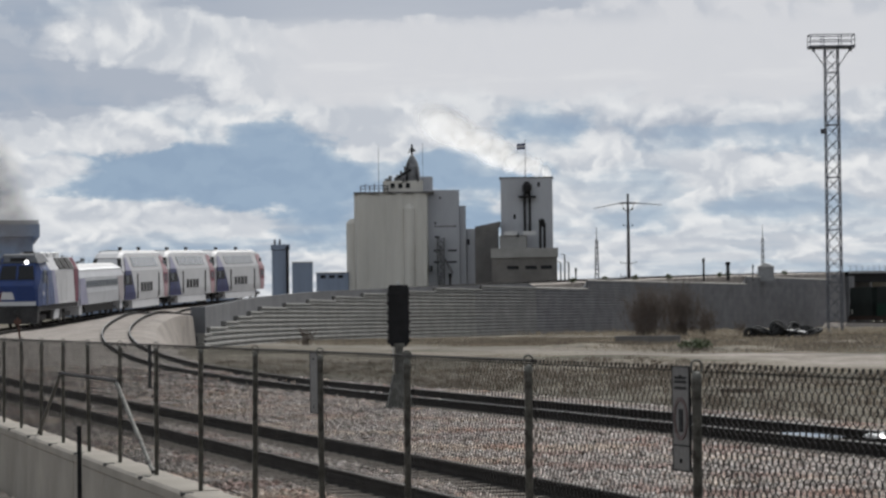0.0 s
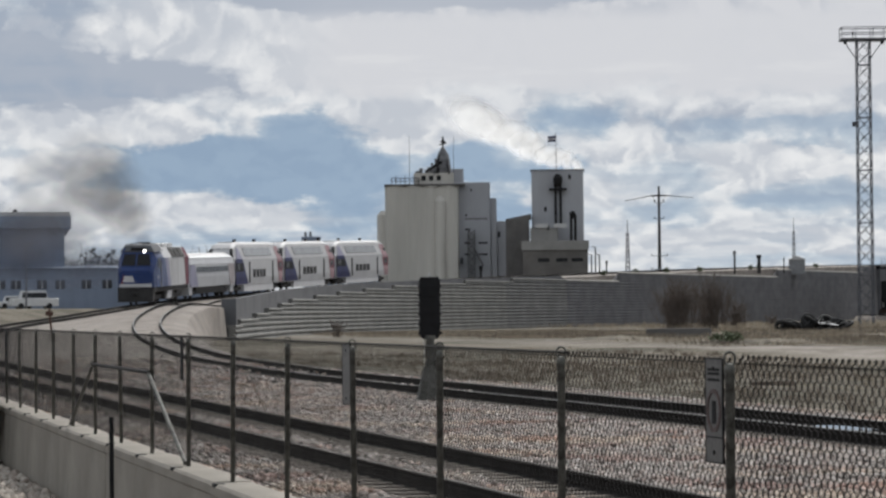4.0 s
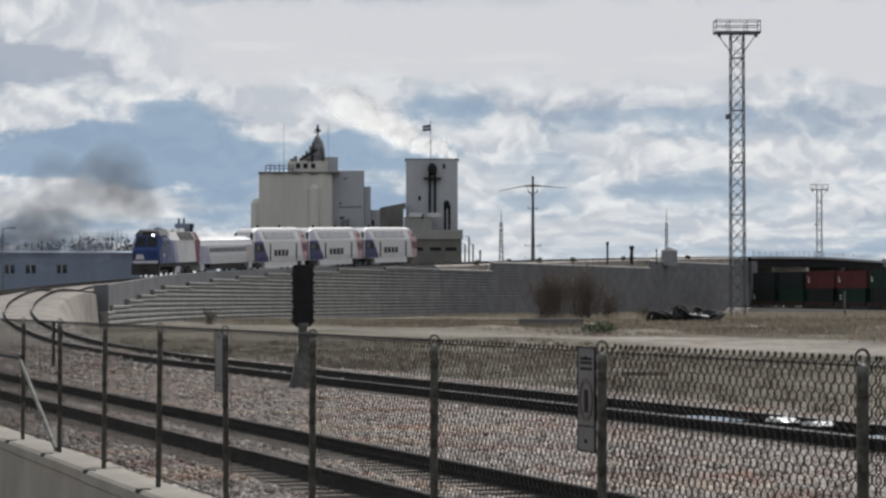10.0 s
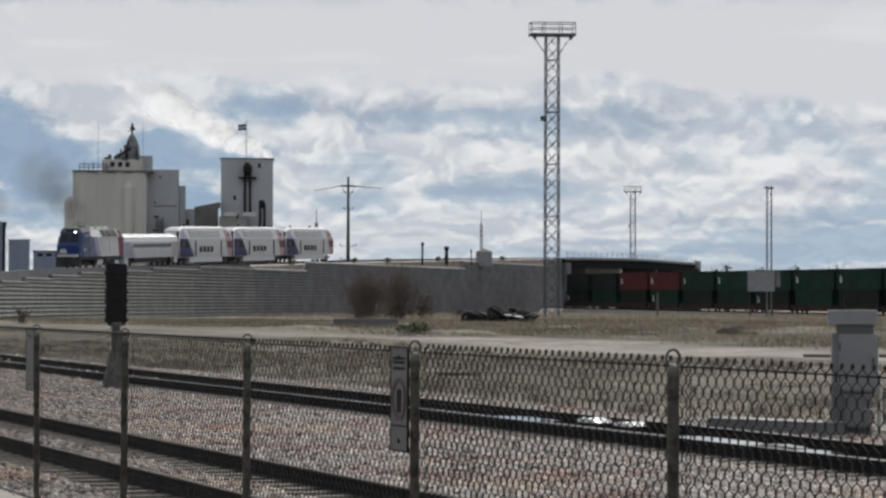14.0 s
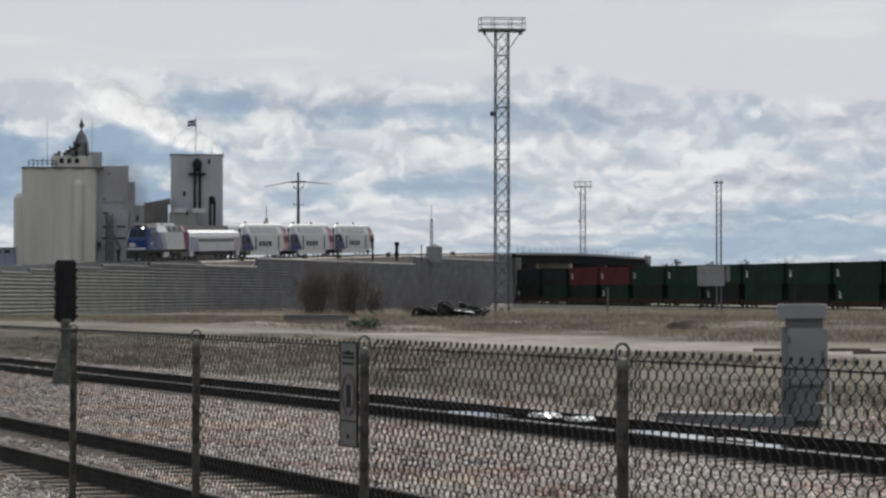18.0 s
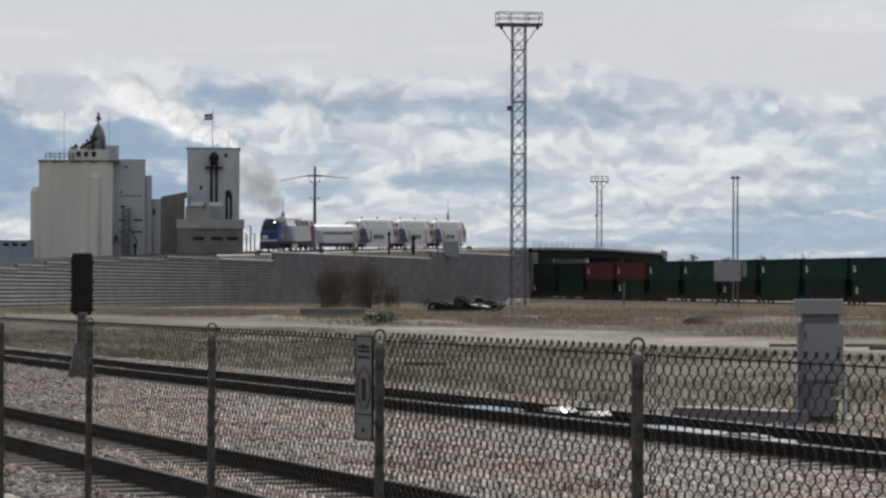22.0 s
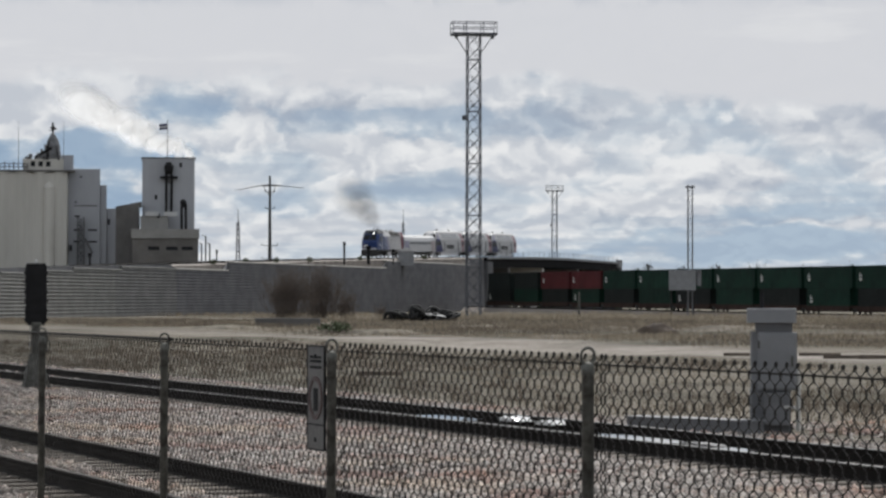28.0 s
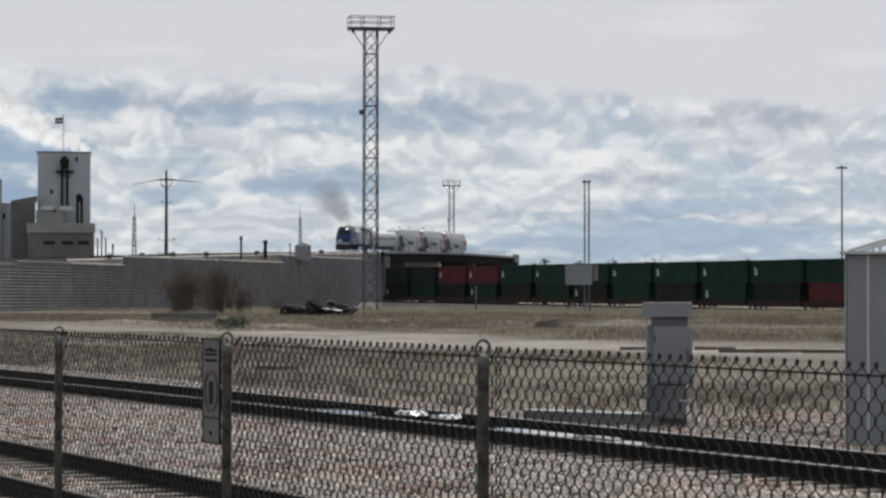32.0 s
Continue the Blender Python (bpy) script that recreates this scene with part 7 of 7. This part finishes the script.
def make_stones(name, seed, count, p0, p1, l0, l1, s0, s1, z, label, skip=(), paint=None):
    rng = np.random.default_rng(seed)
    p = rng.uniform(p0, p1, count)
    l = l0 + (l1 - l0) * rng.uniform(0, 1, count) ** 1.3
    keep = np.ones(count, bool)
    for a, b in skip:
        keep &= ~((p > a) & (p < b))
    p, l = p[keep], l[keep]
    n = len(p)
    size = rng.uniform(s0, s1, n) ** 1.0
    v = OCTA[None] * rng.uniform(0.55, 1.25, (n, 6, 1)) + rng.normal(0, 0.22, (n, 6, 3))
    ang = rng.uniform(0, 6.28, n)
    c, s = np.cos(ang)[:, None], np.sin(ang)[:, None]
    x, y = v[..., 0] * c - v[..., 1] * s, v[..., 0] * s + v[..., 1] * c
    v = np.stack([x, y, v[..., 2] * 0.75], -1) * size[:, None, None]
    cx, cy = p * CA + l * SA, -p * SA + l * CA
    v += np.stack([cx, cy, z + size * 0.25 + rng.uniform(-0.01, 0.02, n)], -1)[:, None, :]
    f = OCTF[None] + (np.arange(n) * 6)[:, None, None]
    return fast_mesh(name, v.reshape(-1, 3), f.reshape(-1, 3), paint or M_STONES, label, "gravel")


make_stones("ballast_stones", 1, 78000, 4.35, 13.4, 19, 66, 0.020, 0.052, 0.0, "loose pinkish-grey ballast stones between the tracks", [(5.75, 6.3), (7.25, 7.8), (13.05, 13.5)])
make_stones("distant_stones", 6, 15000, 4.35, 16.8, 60, 125, 0.035, 0.085, 0.0, "loose grey ballast stones farther along the tracks", [(5.7, 6.45), (7.35, 8.1), (13.3, 13.9), (14.8, 15.4)])
make_stones("shoulder_stones", 2, 16000, 15.3, 17.6, 22, 70, 0.018, 0.04, 0.0, "loose grey ballast stones beyond the inner track")
make_stones("pale_stones", 3, 9000, 18.2, 24, 24, 36, 0.02, 0.05, 0.0, "pale crushed stone around the signal case")
make_stones("verge_stones", 4, 4200, 2.92, 3.64, 24, 60, 0.035, 0.10, -0.66, "broken pale stones between the near track and the barrier", paint=M_PALESTONES)
make_stones("near_track_stones", 5, 5200, 1.2, 2.7, 24, 46, 0.025, 0.05, -0.68, "grey stones between the near rails")


def make_tufts(name, seed, count, p0, p1, l0, l1, h0, h1, blades, material, label, patch=0.5, spread=0.12):
    """Dry grass in clumps; it thins out where the ground is bare."""
    rnd = random.Random(seed)
    v, f = [], []
    made = 0
    tries = 0
    while made < count and tries < count * 12:
        tries += 1
        p, l = rnd.uniform(p0, p1), l0 + (l1 - l0) * rnd.random() ** 1.2
        q = PL(p, l)
        if noise.noise(Vector((q.x * 0.07, q.y * 0.07, seed))) + 0.4 * noise.noise(Vector((q.x * 0.3, q.y * 0.3, seed))) < rnd.uniform(-0.6, 0.6) * 0.5 + (patch - 0.5):
            continue
        made += 1
        z = level(q.x, q.y) - 0.02
        hh = rnd.uniform(h0, h1)
        for _ in range(blades):
            a = rnd.uniform(0, 6.283)
            o = Vector((rnd.gauss(0, spread), rnd.gauss(0, spread), 0))
            t = Vector((math.cos(a), math.sin(a), 0)) * rnd.uniform(0.1, 0.7) * hh
            w = Vector((-math.sin(a), math.cos(a), 0)) * rnd.uniform(0.006, 0.016) * (0.6 + hh)
            b = Vector((q.x, q.y, z)) + o
            k = len(v)
            top = hh * rnd.uniform(0.6, 1.1)
            v += [b - w, b + w, b + t * 0.4 + w * 0.6 + Vector((0, 0, top * 0.6)), b + t + Vector((0, 0, top))]
            f += [(k, k + 1, k + 2), (k, k + 2, k + 3)]
    return fast_mesh(name, [tuple(x) for x in v], f, material, label, "grass")


make_tufts("verge_grass", 31, 3000, 17.4, 36, 18, 120, 0.06, 0.24, 12, M_BROWNS, "brown dead weeds along the inner track", 0.45)
make_tufts("pale_grass", 32, 2300, 19, 37, 18, 130, 0.04, 0.13, 10, M_GRASSES, "dry yellow grass beyond the inner track", 0.5)
make_tufts("field_grass", 33, 6000, 50, 150, 40, 290, 0.08, 0.26, 11, M_GRASSES, "patchy dry grass of the open field", 0.75, 0.55)
make_tufts("field_weeds", 34, 8000, 52, 150, 40, 290, 0.1, 0.36, 10, M_BROWNS, "dark dead weeds in the open field", 0.8, 0.5)
make_tufts("field_clumps", 36, 2600, 46, 125, 90, 270, 0.18, 0.42, 16, M_BROWNS, "dark ragged clumps of dead weeds in the field", 0.62, 0.7)
make_tufts("field_straw", 37, 2600, 46, 125, 90, 270, 0.15, 0.36, 14, M_GRASSES, "ragged clumps of pale straw in the field", 0.62, 0.7)
make_tufts("foot_grass", 35, 2600, 95, 190, 220, 420, 0.3, 0.8, 7, M_GRASSES, "tall dry grass along the foot of the wall", 0.5, 0.6)


def bare_bush(az, d, h, w, stems, label, lean=0.0):
    rnd = random.Random(int(az * 100) + stems)
    g = thing("bare_bush", facing(az, d, level(*AZ(az, d)[:2]) - 0.05), label, "bush", "bare bushes at the wall")
    m = Mesh()
    for _ in range(stems):
        b = Vector((rnd.gauss(0, w * 0.2), rnd.gauss(0, w * 0.14), 0))
        a = rnd.uniform(0, 6.283)
        s = rnd.uniform(0.2, 1.0)
        top = b + Vector((math.cos(a) * w * 0.5 * s + lean, math.sin(a) * w * 0.35 * s, h * rnd.uniform(0.4, 1.0) * (1.0 + 0.16 * math.sin(a * 2 + w))))
        mid = b.lerp(top, 0.5) + Vector((rnd.gauss(0, 0.08 * w), rnd.gauss(0, 0.05 * w), 0.08 * h))
        m.tube(b, mid, 0.034, 0.024, 3, False)
        m.tube(mid, top, 0.024, 0.009, 3, False)
        for _k in range(9):
            c = mid.lerp(top, rnd.uniform(0.1, 0.9))
            m.tube(c, c + Vector((rnd.gauss(0, 0.12 * w), rnd.gauss(0, 0.1 * w), rnd.uniform(0.04, 0.2) * h)), 0.016, 0.007, 3, False)
    part("branchwork", m, M_TWIG, g)


bare_bush(-2.18, 325, 5.4, 4.2, 170, "tall bare dark brown bush against the wall")
bare_bush(-1.55, 330, 5.8, 3.9, 150, "tall bare brown bush against the wall")
bare_bush(-1.05, 328, 3.2, 2.2, 70, "small bare brown bush against the wall")
bare_bush(-0.35, 338, 1.6, 1.2, 26, "low bare bush at the wall's foot")
bare_bush(-9.0, 232, 1.4, 1.2, 22, "low bare bush before the stepped wall")


def leafy_bush(az, d, z, r, h, label):
    rnd = random.Random(int(az * 77) + 3)
    g = thing("shrub", facing(az, d, z), label, "bush", "shrubs")
    m = Mesh()
    crown(m, rnd, (0, 0, h * 0.5), (r, r, h * 0.5), 190, 0.09 + r * 0.05)
    part("foliage", m, M_SAGE, g)
    t = Mesh()
    for _ in range(9):
        t.tube((0, 0, 0), (rnd.gauss(0, r * 0.6), rnd.gauss(0, r * 0.5), h * rnd.uniform(0.5, 1.0)), 0.02, 0.008, 4)
    part("branchwork", t, M_TWIG, g)


leafy_bush(-1.25, 150, 0.0, 1.15, 0.6, "low grey-green shrub in the dry field")
for _az, _s in ((-2.9, 255), (-2.2, 272), (-1.0, 300), (-0.75, 305), (0.45, 330), (-3.6, 240), (0.9, 342), (-4.4, 225)):
    _x, _y, _z, _h = on_line(_s, 7.0)
    leafy_bush(math.degrees(math.atan2(_x, _y)), math.hypot(_x, _y), _z - 0.4, 0.6, 0.9, "small dark shrub on the shoulder of the ramp")


def dead_branches():
    rnd = random.Random(12)
    g = thing("dead_branches", facing(-1.2, 146, 0.0), "grey dead branches lying in the field", "branches")
    for i in range(7):
        a = rnd.uniform(-0.5, 0.5) + (0 if i % 2 else math.pi)
        part("branch", Mesh().tube((0, 0, 0.06), (math.cos(a) * rnd.uniform(0.7, 1.5), rnd.uniform(-0.4, 0.4), rnd.uniform(0.05, 0.35)), 0.03, 0.012, 5), M_TWIG, g)


def tyre_heap():
    rnd = random.Random(6)
    g = thing("tyre_heap", facing(0.5, 255, level(*AZ(0.5, 255)[:2]) - 0.05), "heap of black old tyres in the dry grass", "tyres")
    prof = [(0.55 + 0.19 * math.cos(a), 0.16 * math.sin(a)) for a in np.linspace(0, 2 * math.pi, 9)[:-1]]
    m = Mesh()
    n = 18
    rr = [[(r * math.cos(2 * math.pi * i / n), r * math.sin(2 * math.pi * i / n), z) for r, z in prof] for i in range(n)]
    tyre = m.rings(rr + [rr[0]], caps=False).data("tyre", M_TYRE, True)
    for i in range(34):
        x = rnd.uniform(-2.9, 2.9)
        far = x > 0.8
        o = part("tyre", tyre, None, g)
        hgt = (0.75 if -1.2 < x < 1.6 else 0.4) * rnd.random()
        o.matrix_local = pose(x, rnd.uniform(-0.8, 0.8) + (3.0 if far else 0), 0.2 + hgt, rnd.uniform(-70, 70), rnd.uniform(-50, 50))
    s = Mesh().box(-0.6, 1.3, -0.9, 0.5, 0, 0.05, pose(0.6, 0, 0.72, 6, 8, 12))
    part("sheet", s, M_GREYBOX, g, "pale sheet on the heap")


def slab():
    g = thing("concrete_block", facing(-2.19, 182, level(*AZ(-2.19, 182)[:2])), "long grey concrete block lying in the field", "block")
    part("block", Mesh().chamfer(-2.05, 2.05, -0.6, 0.6, -0.1, 0.6, 0.05), M_MILLDARK, g)


def mound(az, d, w, h, material, label):
    g = thing("earth_mound", facing(az, d, level(*AZ(az, d)[:2]) - 0.08), label, "mound", "earth mounds")
    m = Mesh()
    n, k = 26, 7
    rr = []
    for j in range(k):
        t = j / (k - 1)
        ring = []
        for i in range(n):
            a = 2 * math.pi * i / n
            r = w * (1 - t) * (1 + 0.25 * noise.noise(Vector((math.cos(a) * 1.5, math.sin(a) * 1.5, az + t))))
            ring.append((r * math.cos(a), r * 0.6 * math.sin(a), h * (1 - (1 - t) ** 2) + 0.28 * h * noise.noise(Vector((r * math.cos(a) * 2.6, r * math.sin(a) * 2.6, az)))))
        rr.append(ring)
    part("earth", m.rings(rr), material, g)


def timbers():
    rnd = random.Random(3)
    for i, (az, d, ln, t) in enumerate(((6.75, 90, 0.9, 4), (8.35, 91, 1.3, -3), (8.95, 86, 1.6, 8), (9.75, 85, 1.9, 2), (10.7, 84, 1.9, 5), (-0.35, 67, 1.0, 4))):
        g = thing("timber", facing(az, d, level(*AZ(az, d)[:2]), t), "dark old railway timber lying on the gravel", "timber", "old timbers")
        part("beam", Mesh().chamfer(-ln / 2, ln / 2, -0.08, 0.08, -0.02, 0.10, 0.012), M_WOOD, g)


dead_branches()
tyre_heap()
slab()
mound(5.16, 153, 1.35, 0.62, M_EARTH, "small mound of dark earth in the field")
mound(4.2, 170, 2.2, 0.22, M_TURF, "low grassy mound in the field")
mound(-4.8, 56.5, 1.5, 0.10, M_WEED, "dark stained heap of ballast between the tracks")
for _az, _d, _w, _h, _m, _t in ((3.1, 140, 2.6, 0.24, M_WEED, "low heap of dark earth in the field"), (-0.3, 152, 3.2, 0.28, M_TURF, "low grassy mound in the field"), (1.6, 186, 3.8, 0.34, M_TURF, "low grassy mound in the field"), (6.5, 166, 2.8, 0.28, M_WEED, "low heap of dark earth in the field"), (-3.4, 165, 3.6, 0.3, M_TURF, "low grassy mound in the field"), (0.7, 126, 2.2, 0.16, M_WEED, "low heap of dark earth in the field"), (8.1, 190, 3.0, 0.3, M_TURF, "low grassy mound in the field"), (-1.6, 205, 3.4, 0.36, M_WEED, "low heap of dark earth in the field")):
    mound(_az, _d, _w, _h, _m, _t)
timbers()


def pale_post():
    g = thing("pale_post", facing(3.6, 345, -0.5), "thin grey post before the container train", "post")
    part("shaft", Mesh().tube((0, 0, 0), (0, 0, 3.2), 0.14, n=6), M_GALV, g)


pale_post()


def puddle(p, l, w, ln, z):
    """Standing water between the rails."""
    rnd = random.Random(int(l * 10))
    n = 20
    pts = []
    for i in range(n):
        a = 2 * math.pi * i / n
        r = 1 + 0.3 * noise.noise(Vector((math.cos(a) * 2, math.sin(a) * 2, l)))
        pts.append(PL(p + w * r * math.cos(a), l + ln * r * math.sin(a)))
    m = Mesh().rings([[(q.x, q.y, z - 0.01) for q in pts], [(q.x, q.y, z) for q in pts]])
    solid("puddle", m, M_WATER, "shallow bright puddle between the rails", "puddle", "puddles")


for _p, _l, _w, _n in ((14.3, 37.0, 0.27, 1.0), (14.25, 30.6, 0.24, 1.2), (14.2, 28.2, 0.2, 0.6)):
    puddle(_p, _l, _w, _n, 0.125)


def white_sheet(p, l, w, ln, h, seed, material, label):
    """A crumpled sheet caught between the rails."""
    rnd = random.Random(seed)
    g = thing("plastic_sheet", ALONG @ pose(p, l, 0.12), label, "sheet", "sheets on the track")
    n = 9
    rr = []
    for i in range(n):
        y = -ln / 2 + ln * i / (n - 1)
        e = math.sin(math.pi * i / (n - 1)) ** 0.5
        top = [(w * (j / 6 - 0.5) * (0.5 + 0.5 * e), y + rnd.gauss(0, 0.02), 0.012 + h * e * rnd.uniform(0.3, 1.0)) for j in range(7)]
        rr.append(top + [(w * 0.5 * (0.5 + 0.5 * e), y, 0), (-w * 0.5 * (0.5 + 0.5 * e), y, 0)])
    part("sheet", Mesh().rings(rr), material, g)


M_BOARD = mat("weathered_board", (0.13, 0.13, 0.13), 0.6, vary=0.3, scale=3, bump=0.2)
M_SHEET = mat("white_plastic", (0.66, 0.66, 0.65), 0.22, vary=0.08, scale=4, bump=0.1)
white_sheet(14.8, 35.85, 0.34, 0.75, 0.06, 1, M_SHEET, "bright white plastic sheet crumpled between the rails")
white_sheet(14.8, 34.65, 0.34, 0.55, 0.05, 2, M_SHEET, "bright white plastic sheet crumpled between the rails")
white_sheet(14.3, 29.1, 0.22, 1.0, 0.02, 3, M_BOARD, "flat pale board lying between the rails")

# ---- ties of the three tracks ----
ties(track_a, OUTER, 52, 105, 95)
ties(track_b, INNER, 58, 120, 110)
ties(track_c, NEAR, 54, 90, 64)


def motions():
    times = [float(t) for t in np.linspace(0, 32, 65)]
    for ob, at, length in TRAIN:
        walk(ob, [(t, car_pose(travelled(t) + at, length)) for t in times])
    rows = []
    for t in times:
        x, y, z, h = on_line(travelled(t) + 5.0)
        rows.append((t, pose(x, y, z + 4.7, 0, 0, 6 * math.sin(t * 0.35) - 5)))
    walk(smoke, rows)
    rows = []
    for t in times:
        x, y, z, h = on_line(travelled(min(t, 15.0)) * (1.0 - 0.028 * max(0.0, min(t, 15.0) - 8.0)) + 5.0, -1.0)
        rows.append((t, pose(x - 0.12 * t, y, z + 4.0, 0, 0, 8)))
    walk(drift, rows)


motions()
